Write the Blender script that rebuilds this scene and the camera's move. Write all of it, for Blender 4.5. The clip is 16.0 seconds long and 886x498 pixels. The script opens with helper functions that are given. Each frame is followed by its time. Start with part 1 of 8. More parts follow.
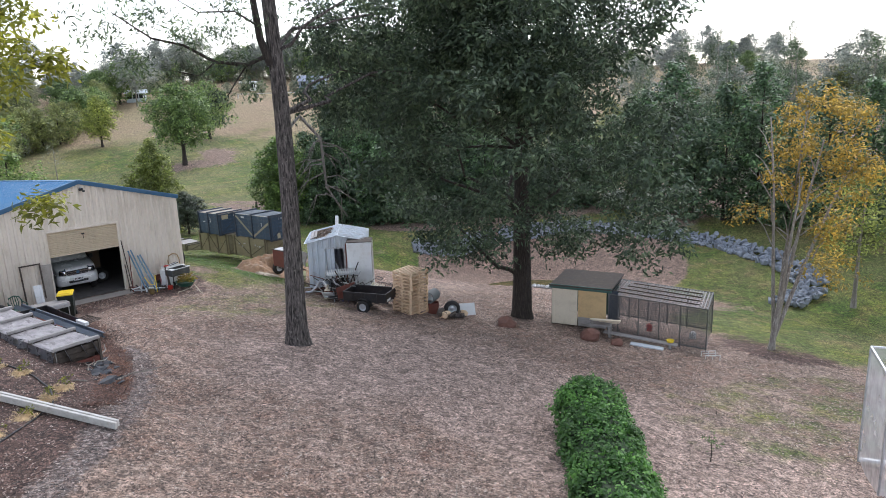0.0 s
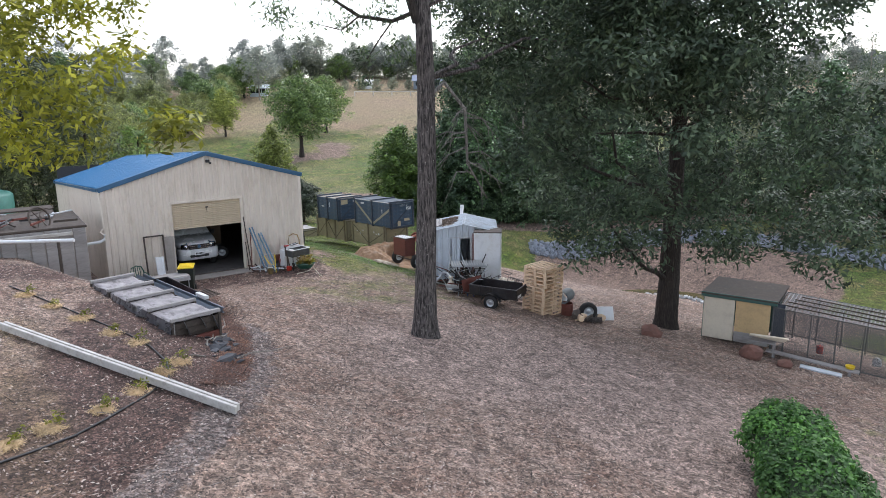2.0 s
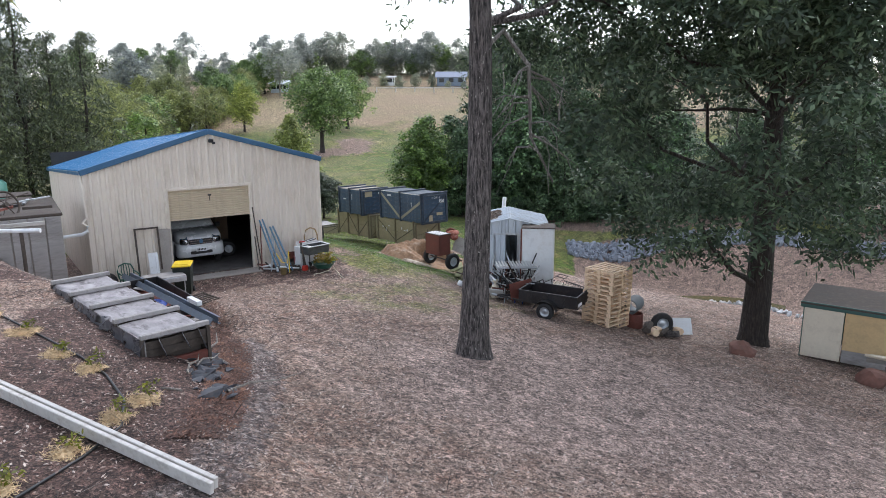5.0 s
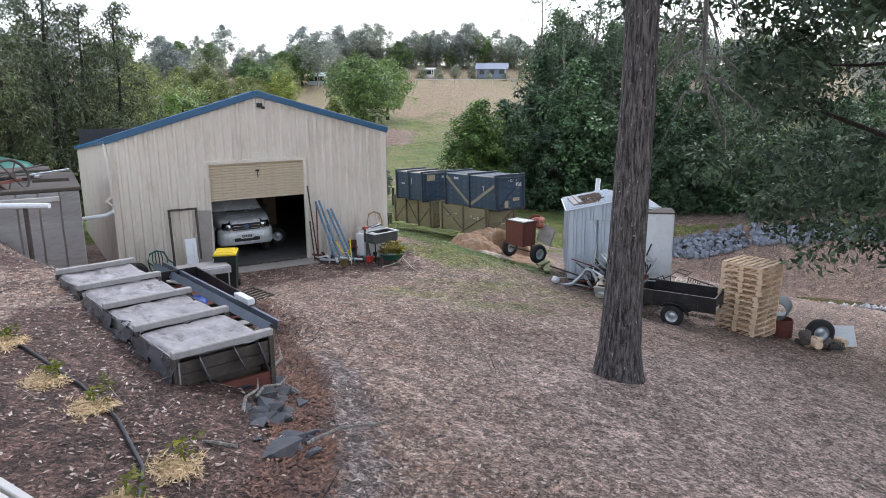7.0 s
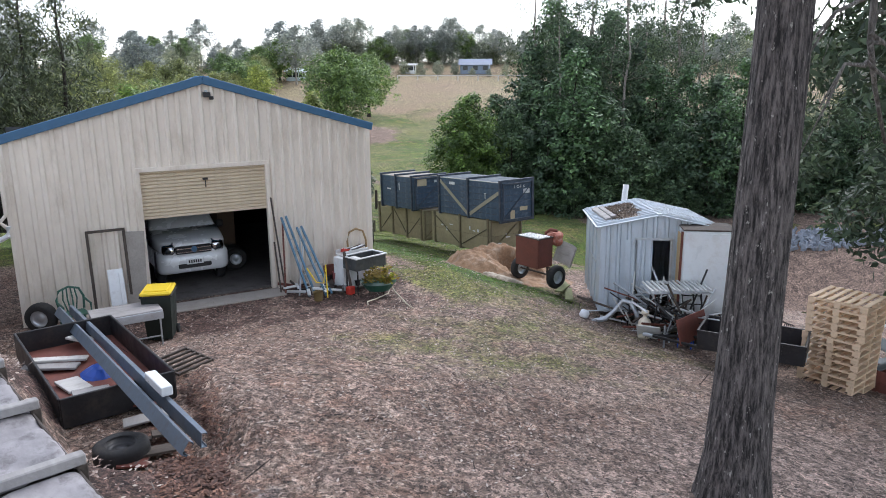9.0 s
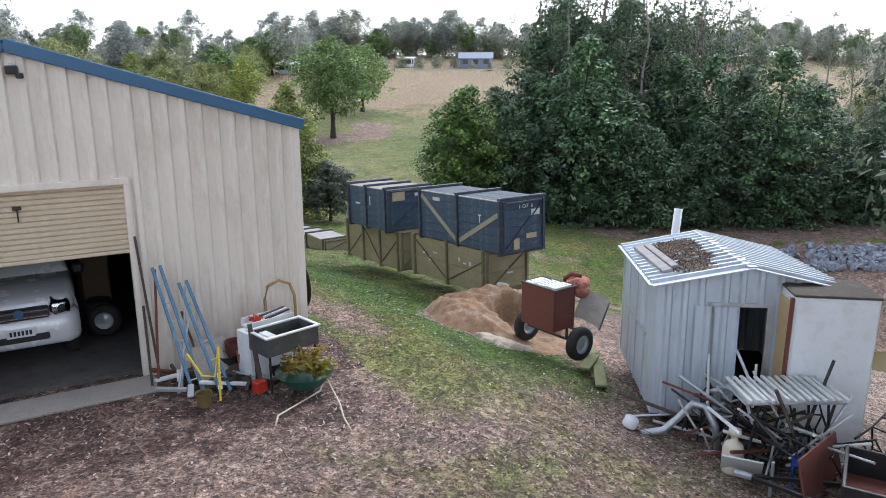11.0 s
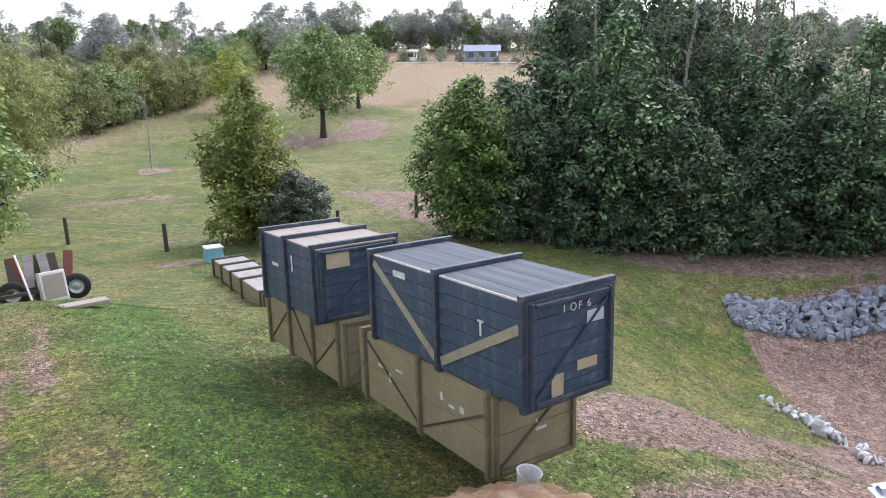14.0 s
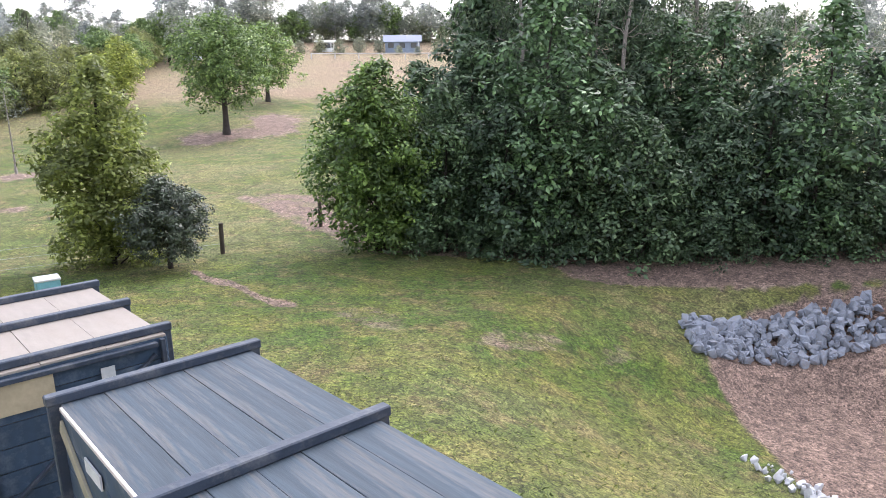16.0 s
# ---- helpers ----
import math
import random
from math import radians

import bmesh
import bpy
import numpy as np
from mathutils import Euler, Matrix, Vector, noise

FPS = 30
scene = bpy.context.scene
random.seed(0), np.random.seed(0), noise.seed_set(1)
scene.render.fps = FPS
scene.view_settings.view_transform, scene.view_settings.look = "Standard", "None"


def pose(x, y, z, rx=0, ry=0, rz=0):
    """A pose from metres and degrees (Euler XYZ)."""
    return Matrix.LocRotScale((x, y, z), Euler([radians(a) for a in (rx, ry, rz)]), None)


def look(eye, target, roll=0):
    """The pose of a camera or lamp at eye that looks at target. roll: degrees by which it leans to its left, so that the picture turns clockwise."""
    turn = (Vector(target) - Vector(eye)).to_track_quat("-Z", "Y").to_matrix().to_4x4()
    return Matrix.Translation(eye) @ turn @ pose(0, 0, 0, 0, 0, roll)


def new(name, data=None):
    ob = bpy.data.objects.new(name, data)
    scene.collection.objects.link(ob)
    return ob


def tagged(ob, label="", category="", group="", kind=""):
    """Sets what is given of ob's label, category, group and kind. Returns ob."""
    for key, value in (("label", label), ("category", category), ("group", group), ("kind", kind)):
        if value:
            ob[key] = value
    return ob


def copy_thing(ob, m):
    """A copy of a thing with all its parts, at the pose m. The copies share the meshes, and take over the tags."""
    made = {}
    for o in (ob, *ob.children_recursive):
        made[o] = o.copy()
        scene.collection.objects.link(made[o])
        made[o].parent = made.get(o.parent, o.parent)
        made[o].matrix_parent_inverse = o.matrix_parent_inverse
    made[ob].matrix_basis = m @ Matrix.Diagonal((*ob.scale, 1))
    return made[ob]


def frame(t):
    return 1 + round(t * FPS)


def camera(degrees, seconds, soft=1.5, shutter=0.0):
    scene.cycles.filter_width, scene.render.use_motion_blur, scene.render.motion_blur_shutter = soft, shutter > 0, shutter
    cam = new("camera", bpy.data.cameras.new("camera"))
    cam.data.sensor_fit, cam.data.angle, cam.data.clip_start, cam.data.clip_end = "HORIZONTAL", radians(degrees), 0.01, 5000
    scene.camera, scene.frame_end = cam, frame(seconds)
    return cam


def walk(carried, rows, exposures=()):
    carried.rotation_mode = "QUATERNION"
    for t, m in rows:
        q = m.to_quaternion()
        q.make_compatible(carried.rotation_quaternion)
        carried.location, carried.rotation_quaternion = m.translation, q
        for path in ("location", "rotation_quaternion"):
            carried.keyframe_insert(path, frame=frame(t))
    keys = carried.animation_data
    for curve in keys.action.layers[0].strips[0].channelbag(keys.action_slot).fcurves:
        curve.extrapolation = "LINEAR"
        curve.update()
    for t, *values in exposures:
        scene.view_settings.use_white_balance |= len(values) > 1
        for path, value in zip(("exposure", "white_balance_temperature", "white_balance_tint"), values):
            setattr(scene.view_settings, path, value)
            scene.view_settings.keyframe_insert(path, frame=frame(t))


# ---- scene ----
cam = camera(64.0, 16.0, soft=0.9)
PATH = [
    (0, (-10.386, -33.87, 9.177), (-9.083, -32.428, 8.707), -2.0),
    (0.5, (-9.987, -32.744, 8.656), (-8.887, -31.138, 8.2), -1.4),
    (1, (-9.991, -31.967, 8.453), (-8.898, -30.354, 7.999), -0.9),
    (1.5, (-9.863, -31.409, 8.183), (-8.774, -29.793, 7.733), -0.7),
    (2, (-9.879, -30.935, 7.959), (-8.793, -29.316, 7.511), -0.5),
    (2.5, (-9.876, -30.456, 7.759), (-8.793, -28.834, 7.316), -0.5),
    (3, (-9.758, -29.924, 7.581), (-8.68, -28.298, 7.139), -0.4),
    (5.5, (-7.651, -25.428, 6.441), (-6.644, -23.758, 5.994), -0.2),
    (6, (-7.435, -24.157, 6.05), (-6.466, -22.466, 5.601), -0.2),
    (6.5, (-7.407, -22.964, 5.732), (-6.439, -21.272, 5.283), -0.2),
    (7, (-7.296, -21.842, 5.486), (-6.333, -20.148, 5.034), -0.4),
    (7.5, (-7.219, -20.677, 5.3), (-6.225, -19.0, 4.852), -0.4),
    (8, (-6.877, -19.691, 5.237), (-5.865, -18.027, 4.784), -0.5),
    (8.5, (-6.292, -18.569, 5.149), (-5.281, -16.904, 4.696), -0.5),
    (9, (-5.357, -17.499, 5.169), (-4.35, -15.832, 4.71), -0.4),
    (11.5, (-0.391, -10.495, 4.678), (0.614, -8.832, 4.207), -0.0),
    (12, (0.603, -9.004, 4.561), (1.607, -7.341, 4.087), -0.1),
    (12.5, (1.444, -7.716, 4.496), (2.445, -6.052, 4.02), 0.2),
    (13, (2.459, -6.332, 4.408), (3.451, -4.662, 3.93), 0.1),
    (13.5, (3.401, -4.965, 4.349), (4.39, -3.294, 3.868), -0.2),
    (14, (4.205, -3.869, 4.377), (5.192, -2.197, 3.896), -0.2),
    (14.5, (5.322, -2.359, 4.226), (6.31, -0.689, 3.743), -0.1),
    (15, (6.448, -1.12, 4.045), (7.435, 0.551, 3.561), -0.1),
    (15.5, (7.45, -0.082, 3.929), (8.483, 1.558, 3.436), -0.45),
    (16, (8.333, 0.886, 3.879), (9.482, 2.446, 3.38), -0.56),
]
walk(cam, [(t, look(eye, target, roll)) for t, eye, target, roll in PATH],
     [(0, 1.26, 6200, 12), (9, 1.37, 6080, 12), (11.5, 1.43, 6080, 12), (13, 1.53, 6220, 16), (14.5, 1.79, 6260, 19), (16, 1.97, 6360, 19)])

# ---- light ----
world = bpy.data.worlds.new("sky")
scene.world = world
world.use_nodes = True
wt = world.node_tree
sky = wt.nodes.new("ShaderNodeTexSky")
sky.sky_type = "NISHITA"
sky.sun_disc = False
sky.sun_elevation, sky.sun_rotation = radians(46), radians(62)
sky.air_density, sky.dust_density, sky.ozone_density = 1.0, 1.2, 1.0
grey = wt.nodes.new("ShaderNodeHueSaturation")
grey.inputs["Saturation"].default_value = 0.35
wt.links.new(sky.outputs[0], grey.inputs["Color"])
wt.links.new(grey.outputs[0], wt.nodes["Background"].inputs[0])
wt.nodes["Background"].inputs[1].default_value = 0.15
sun = new("sun", bpy.data.lights.new("sun", "SUN"))
sun.data.energy, sun.data.angle, sun.data.color = 0.6, radians(40), (1.0, 0.975, 0.95)
sun.matrix_world = look((0, 0, 0), (-math.sin(radians(62)) * 2, -math.cos(radians(62)) * 2, -2.07))

# ---- materials ----


def nodes_of(name):
    m = bpy.data.materials.new(name)
    m.use_nodes = True
    return m, m.node_tree, m.node_tree.nodes["Principled BSDF"]


def link(nt, a, b):
    nt.links.new(a, b)


def noise_tex(nt, scale, detail=4, vec=None, rough=0.6):
    n = nt.nodes.new("ShaderNodeTexNoise")
    n.inputs["Scale"].default_value, n.inputs["Detail"].default_value, n.inputs["Roughness"].default_value = scale, detail, rough
    if vec is not None:
        link(nt, vec, n.inputs["Vector"])
    return n


def ramp(nt, fac, stops):
    r = nt.nodes.new("ShaderNodeValToRGB")
    e = r.color_ramp.elements
    while len(e) < len(stops):
        e.new(0.5)
    for el, (p, c) in zip(e, stops):
        el.position = p
        el.color = (*c, 1) if len(c) == 3 else c
    link(nt, fac, r.inputs[0])
    return r.outputs[0]


def mix(nt, fac, a, b, mode="MIX"):
    m = nt.nodes.new("ShaderNodeMix")
    m.data_type, m.blend_type = "RGBA", mode
    for i, v in ((0, fac), (6, a), (7, b)):
        if isinstance(v, (int, float)):
            m.inputs[i].default_value = v
        elif isinstance(v, tuple):
            m.inputs[i].default_value = (*v, 1)
        else:
            link(nt, v, m.inputs[i])
    return m.outputs[2]


def obj_coords(nt, stretch=(1, 1, 1)):
    tc = nt.nodes.new("ShaderNodeTexCoord")
    mp = nt.nodes.new("ShaderNodeMapping")
    mp.inputs["Scale"].default_value = stretch
    link(nt, tc.outputs["Object"], mp.inputs[0])
    return mp.outputs[0]


def scaled(c, k):
    return tuple(min(1, max(0, v * k)) for v in c)


def material(name, col, rough=0.6, metal=0.0, var=0.25, grain=30, blot=2.5, bump=0.2, stretch=(1, 1, 1), dirt=None, dirt_amt=0.4, island=0.0):
    """A worn surface: fine grain, large blotches, stains and relief in real-world size."""
    m, nt, b = nodes_of(name)
    vec = obj_coords(nt, stretch)
    fine = noise_tex(nt, grain, 5, vec)
    big = noise_tex(nt, blot, 3, vec)
    c = ramp(nt, fine.outputs[0], [(0.25, scaled(col, 1 - var)), (0.75, scaled(col, 1 + var))])
    c = mix(nt, 0.5, c, ramp(nt, big.outputs[0], [(0.3, scaled(col, 1 - 1.3 * var)), (0.7, scaled(col, 1 + 1.1 * var))]))
    if dirt is not None:
        d = noise_tex(nt, blot * 1.7, 6, vec, 0.75)
        f = ramp(nt, d.outputs[0], [(0.5, (0, 0, 0)), (0.68, (dirt_amt,) * 3)])
        c = mix(nt, f, c, dirt)
    if island:
        g = nt.nodes.new("ShaderNodeObjectInfo")
        g2 = nt.nodes.new("ShaderNodeNewGeometry")
        add = nt.nodes.new("ShaderNodeMath")
        add.operation = "ADD"
        link(nt, g.outputs["Random"], add.inputs[0])
        link(nt, g2.outputs["Random Per Island"], add.inputs[1])
        c = mix(nt, 1.0, c, ramp(nt, add.outputs[0], [(0.0, (1 - island,) * 3), (1.0, (1 + island,) * 3)]), "MULTIPLY")
    link(nt, c, b.inputs["Base Color"])
    b.inputs["Roughness"].default_value, b.inputs["Metallic"].default_value = rough, metal
    rr = ramp(nt, big.outputs[0], [(0.3, (max(0, rough - 0.12),) * 3), (0.7, (min(1, rough + 0.12),) * 3)])
    link(nt, rr, b.inputs["Roughness"])
    bp = nt.nodes.new("ShaderNodeBump")
    bp.inputs["Strength"].default_value, bp.inputs["Distance"].default_value = bump, 0.01
    link(nt, fine.outputs[0], bp.inputs["Height"])
    link(nt, bp.outputs[0], b.inputs["Normal"])
    return m


def leaf_material(name, cols, rough=0.5, through_light=0.3, deep=0.35):
    """Leaves: colours by leaf and by clump, gap shade painted in, with some light through them."""
    m, nt, b = nodes_of(name)
    g = nt.nodes.new("ShaderNodeNewGeometry")
    n = noise_tex(nt, 0.9, 3, obj_coords(nt))
    a = ramp(nt, g.outputs["Random Per Island"], [(0.0, scaled(cols[0], deep)), (0.5, scaled(cols[0], 0.85)), (0.82, cols[1]), (1.0, scaled(cols[1], 1.5))])
    c = mix(nt, 0.3, a, cols[2])
    # clump-wide dark and light multiply the colour, standing for shaded gaps and lit tips
    c = mix(nt, 1.0, c, ramp(nt, n.outputs[0], [(0.34, (0.5, 0.52, 0.55)), (0.5, (0.95,) * 3), (0.66, (1.4, 1.38, 1.25))]), "MULTIPLY")
    own = nt.nodes.new("ShaderNodeObjectInfo")
    c = mix(nt, 1.0, c, ramp(nt, own.outputs["Random"], [(0.0, (0.72, 0.76, 0.80)), (0.5, (1.0, 1.0, 1.0)), (1.0, (1.2, 1.18, 1.06))]), "MULTIPLY")
    link(nt, c, b.inputs["Base Color"])
    b.inputs["Roughness"].default_value = rough
    t = nt.nodes.new("ShaderNodeBsdfTranslucent")
    link(nt, c, t.inputs[0])
    ms = nt.nodes.new("ShaderNodeMixShader")
    ms.inputs[0].default_value = through_light
    link(nt, b.outputs[0], ms.inputs[1])
    link(nt, t.outputs[0], ms.inputs[2])
    link(nt, ms.outputs[0], nt.nodes["Material Output"].inputs[0])
    return m


def bark_material(name, dark, light, patch=None, sc=1.0):
    m, nt, b = nodes_of(name)
    vec = obj_coords(nt, (13 * sc, 13 * sc, 1.7 * sc))
    n = noise_tex(nt, 1.6, 9, vec, 0.78)
    v = nt.nodes.new("ShaderNodeTexVoronoi")
    v.inputs["Scale"].default_value = 1.8
    link(nt, vec, v.inputs["Vector"])
    c = ramp(nt, n.outputs[0], [(0.42, dark), (0.52, scaled(light, 0.55)), (0.6, light)])
    if patch is not None:
        p = noise_tex(nt, 15 * sc, 4, obj_coords(nt, (1, 1, 0.55)), 0.7)
        c = mix(nt, ramp(nt, p.outputs[0], [(0.63, (0, 0, 0)), (0.67, (0.85,) * 3)]), c, patch)
    link(nt, c, b.inputs["Base Color"])
    b.inputs["Roughness"].default_value = 0.9
    mul = nt.nodes.new("ShaderNodeMath")
    mul.operation = "MULTIPLY"
    link(nt, n.outputs[0], mul.inputs[0])
    link(nt, v.outputs["Distance"], mul.inputs[1])
    bp = nt.nodes.new("ShaderNodeBump")
    bp.inputs["Strength"].default_value, bp.inputs["Distance"].default_value = 1.0, 0.08
    link(nt, mul.outputs[0], bp.inputs["Height"])
    link(nt, bp.outputs[0], b.inputs["Normal"])
    return m


CREAM = material("cream_sheet_steel", (0.77, 0.695, 0.605), 0.45, 0.0, 0.07, 14, 1.1, 0.05, (1, 1, 0.35), (0.42, 0.34, 0.25), 0.35)
BLUE = material("blue_sheet_steel", (0.06, 0.22, 0.42), 0.38, 0.0, 0.12, 10, 1.2, 0.05)
DARKBLUE = material("dark_blue_flashing", (0.045, 0.13, 0.24), 0.4, 0.0, 0.1, 14, 2, 0.05)
ROLLER = material("roller_door_slat", (0.62, 0.52, 0.38), 0.5, 0.0, 0.06, 20, 2, 0.05, dirt=(0.4, 0.32, 0.22), dirt_amt=0.3)
CONCRETE = material("concrete", (0.33, 0.30, 0.27), 0.85, 0.0, 0.2, 25, 1.3, 0.3, dirt=(0.17, 0.14, 0.12))
STEEL = material("galvanised_steel", (0.50, 0.53, 0.56), 0.4, 0.65, 0.15, 18, 3, 0.1, dirt=(0.28, 0.24, 0.2), dirt_amt=0.3)
ZINC = material("pale_corrugated_iron", (0.52, 0.58, 0.64), 0.45, 0.3, 0.12, 12, 1.3, 0.1, (1, 1, 0.4), (0.34, 0.30, 0.26), 0.45)
RUST = material("rusty_red_steel", (0.17, 0.055, 0.04), 0.75, 0.1, 0.3, 22, 3, 0.3, dirt=(0.10, 0.04, 0.025))
BLACKSTEEL = material("black_painted_steel", (0.022, 0.022, 0.024), 0.45, 0.2, 0.3, 20, 3, 0.1, dirt=(0.09, 0.07, 0.055), dirt_amt=0.35)
RUBBER = material("black_rubber", (0.02, 0.02, 0.021), 0.85, 0.0, 0.25, 35, 4, 0.3, dirt=(0.08, 0.065, 0.05))
WHITE = material("white_enamel", (0.76, 0.78, 0.79), 0.35, 0.0, 0.05, 12, 2, 0.05, dirt=(0.5, 0.45, 0.38), dirt_amt=0.3)
NAVY = material("navy_painted_plank", (0.029, 0.056, 0.092), 0.6, 0.0, 0.3, 9, 2.2, 0.35, (1, 0.25, 1), (0.16, 0.19, 0.22), 0.4, 0.15)
NAVYTOP = material("weathered_navy_plank", (0.042, 0.062, 0.08), 0.78, 0.0, 0.45, 22, 4.5, 0.5, (1, 0.07, 1), (0.17, 0.15, 0.13), 0.55, 0.25)
NAVYBEAM = material("navy_painted_batten", (0.035, 0.05, 0.075), 0.55, 0.0, 0.25, 15, 3, 0.3, dirt=(0.2, 0.2, 0.19), dirt_amt=0.4)
OLIVE = material("olive_painted_plank", (0.235, 0.21, 0.128), 0.75, 0.0, 0.25, 12, 2.2, 0.3, (1, 0.3, 1), (0.32, 0.29, 0.2), 0.5, 0.12)
OLIVEDARK = material("dark_olive_batten", (0.085, 0.08, 0.05), 0.75, 0.0, 0.25, 15, 3, 0.3, dirt=(0.25, 0.22, 0.15))
OLIVELINE = material("dark_olive_strip", (0.07, 0.065, 0.04), 0.75, 0.0, 0.25, 15, 3, 0.3)
OLIVEBATTEN = material("olive_painted_batten", (0.165, 0.145, 0.09), 0.75, 0.0, 0.25, 15, 3, 0.3, dirt=(0.30, 0.26, 0.17), dirt_amt=0.5)
TANTOP = material("weathered_tan_plywood", (0.27, 0.24, 0.205), 0.8, 0.0, 0.2, 14, 2, 0.3, (1, 0.3, 1), (0.2, 0.17, 0.14), 0.5, 0.1)
TANSTRIP = material("tan_brace_timber", (0.30, 0.285, 0.21), 0.75, 0.0, 0.2, 15, 3, 0.3, dirt=(0.14, 0.13, 0.1))
PALLET = material("new_pine", (0.66, 0.49, 0.33), 0.7, 0.0, 0.15, 14, 3, 0.2, (1, 1, 1), (0.42, 0.29, 0.16), 0.4, 0.12)
GREYWOOD = material("silvered_timber", (0.30, 0.285, 0.275), 0.85, 0.0, 0.3, 13, 2, 0.5, (0.3, 1, 1), (0.13, 0.11, 0.1), 0.6, 0.15)
DARKWOOD = material("dark_old_timber", (0.075, 0.06, 0.05), 0.9, 0.0, 0.35, 15, 3, 0.5, dirt=(0.16, 0.13, 0.1))
WHITEWOOD = material("white_painted_timber", (0.55, 0.53, 0.50), 0.7, 0.0, 0.15, 14, 3, 0.3, (0.3, 1, 1), (0.28, 0.24, 0.2), 0.6)
CREAMPANEL = material("cream_panel", (0.70, 0.63, 0.50), 0.5, 0.0, 0.06, 12, 1.5, 0.05, dirt=(0.4, 0.33, 0.25), dirt_amt=0.3)
YELLOWPANEL = material("yellow_panel", (0.58, 0.42, 0.22), 0.6, 0.0, 0.1, 12, 1.5, 0.05, dirt=(0.35, 0.25, 0.15), dirt_amt=0.4)
GREENTRIM = material("green_steel_trim", (0.05, 0.115, 0.10), 0.5, 0.0, 0.15, 15, 2, 0.05)
GREENPLASTIC = material("green_plastic", (0.025, 0.10, 0.07), 0.4, 0.0, 0.1, 15, 2, 0.03)
BLUEPLASTIC = material("blue_plastic", (0.02, 0.08, 0.42), 0.4, 0.0, 0.15, 15, 2, 0.03)
YELLOWPLASTIC = material("yellow_plastic", (0.80, 0.58, 0.03), 0.4, 0.0, 0.08, 15, 2, 0.03)
PALEPLASTIC = material("grey_white_plastic", (0.62, 0.63, 0.62), 0.4, 0.0, 0.08, 15, 2, 0.03, dirt=(0.4, 0.36, 0.3))
REDPLASTIC = material("red_plastic", (0.48, 0.04, 0.025), 0.45, 0.0, 0.2, 15, 2, 0.05)
CARPAINT = material("silver_car_paint", (0.74, 0.75, 0.76), 0.25, 0.15, 0.04, 20, 2, 0.0)
CHROME = material("chrome", (0.75, 0.76, 0.78), 0.12, 1.0, 0.04, 20, 2, 0.0)
DARKTRIM = material("black_plastic_trim", (0.018, 0.018, 0.02), 0.5, 0.0, 0.2, 20, 2, 0.05)
ROCK = material("grey_blue_rock", (0.19, 0.212, 0.245), 0.85, 0.0, 0.3, 9, 2, 0.6, dirt=(0.17, 0.14, 0.11), dirt_amt=0.5, island=0.35)
SOIL = material("sandy_clay", (0.27, 0.165, 0.095), 0.95, 0.0, 0.45, 16, 1.6, 1.0, dirt=(0.40, 0.32, 0.24), dirt_amt=0.75)
STRAW = material("straw", (0.56, 0.42, 0.25), 0.9, 0.0, 0.25, 20, 4, 0.2, island=0.25)
CHANNEL = material("dull_blue_grey_steel", (0.16, 0.20, 0.25), 0.45, 0.5, 0.2, 14, 2.5, 0.1, dirt=(0.14, 0.13, 0.12), dirt_amt=0.5)
LIDSHEET = material("wrinkled_grey_sheet", (0.30, 0.28, 0.285), 0.6, 0.0, 0.5, 7, 2.6, 0.8, (1, 0.6, 1), (0.07, 0.06, 0.06), 0.9)
GLASS = material("dark_window_glass", (0.02, 0.025, 0.03), 0.08, 0.0, 0.1, 4, 1, 0.0)
BARK = bark_material("ironbark_bark", (0.012, 0.010, 0.010), (0.19, 0.165, 0.155), (0.42, 0.40, 0.36))
BARKDARK = bark_material("dark_bark", (0.022, 0.017, 0.014), (0.07, 0.055, 0.045))
BARKPALE = bark_material("pale_gum_bark", (0.22, 0.19, 0.16), (0.46, 0.42, 0.37))
L_GUM = leaf_material("grey_green_gum_leaves", ((0.064, 0.106, 0.054), (0.155, 0.20, 0.11), (0.096, 0.145, 0.074)), 0.62, 0.26, 0.25)
L_DARK = leaf_material("dark_rainforest_leaves", ((0.056, 0.108, 0.056), (0.15, 0.225, 0.12), (0.088, 0.155, 0.076)), 0.52, 0.24, 0.28)
L_MID = leaf_material("mid_green_leaves", ((0.135, 0.225, 0.065), (0.26, 0.36, 0.115), (0.175, 0.275, 0.08)))
L_LIGHT = leaf_material("yellow_green_leaves", ((0.22, 0.245, 0.026), (0.38, 0.38, 0.05), (0.28, 0.295, 0.036)), 0.5, 0.45, 0.45)
L_CONE = leaf_material("olive_green_leaves", ((0.22, 0.275, 0.065), (0.40, 0.44, 0.13), (0.29, 0.345, 0.085)), 0.5, 0.5)
L_BRIGHT = leaf_material("bright_green_leaves", ((0.095, 0.175, 0.04), (0.21, 0.31, 0.08), (0.13, 0.22, 0.05)), 0.45, 0.32)
L_HEDGE = leaf_material("bright_hedge_leaves", ((0.06, 0.17, 0.035), (0.14, 0.30, 0.06), (0.09, 0.22, 0.04)), 0.55)
L_GOLD = leaf_material("golden_autumn_leaves", ((0.44, 0.28, 0.05), (0.62, 0.42, 0.09), (0.34, 0.29, 0.07)), 0.5, 0.5, 0.5)
# distance haze is put into these leaves as a paler, greyer colour
L_FAR = leaf_material("hazed_far_gum_leaves", ((0.30, 0.33, 0.30), (0.40, 0.42, 0.385), (0.335, 0.36, 0.325)), 0.6, 0.5, 0.7)
L_GRASS = leaf_material("grass_blades", ((0.05, 0.098, 0.011), (0.155, 0.19, 0.03), (0.086, 0.13, 0.016)), 0.6, 0.35)


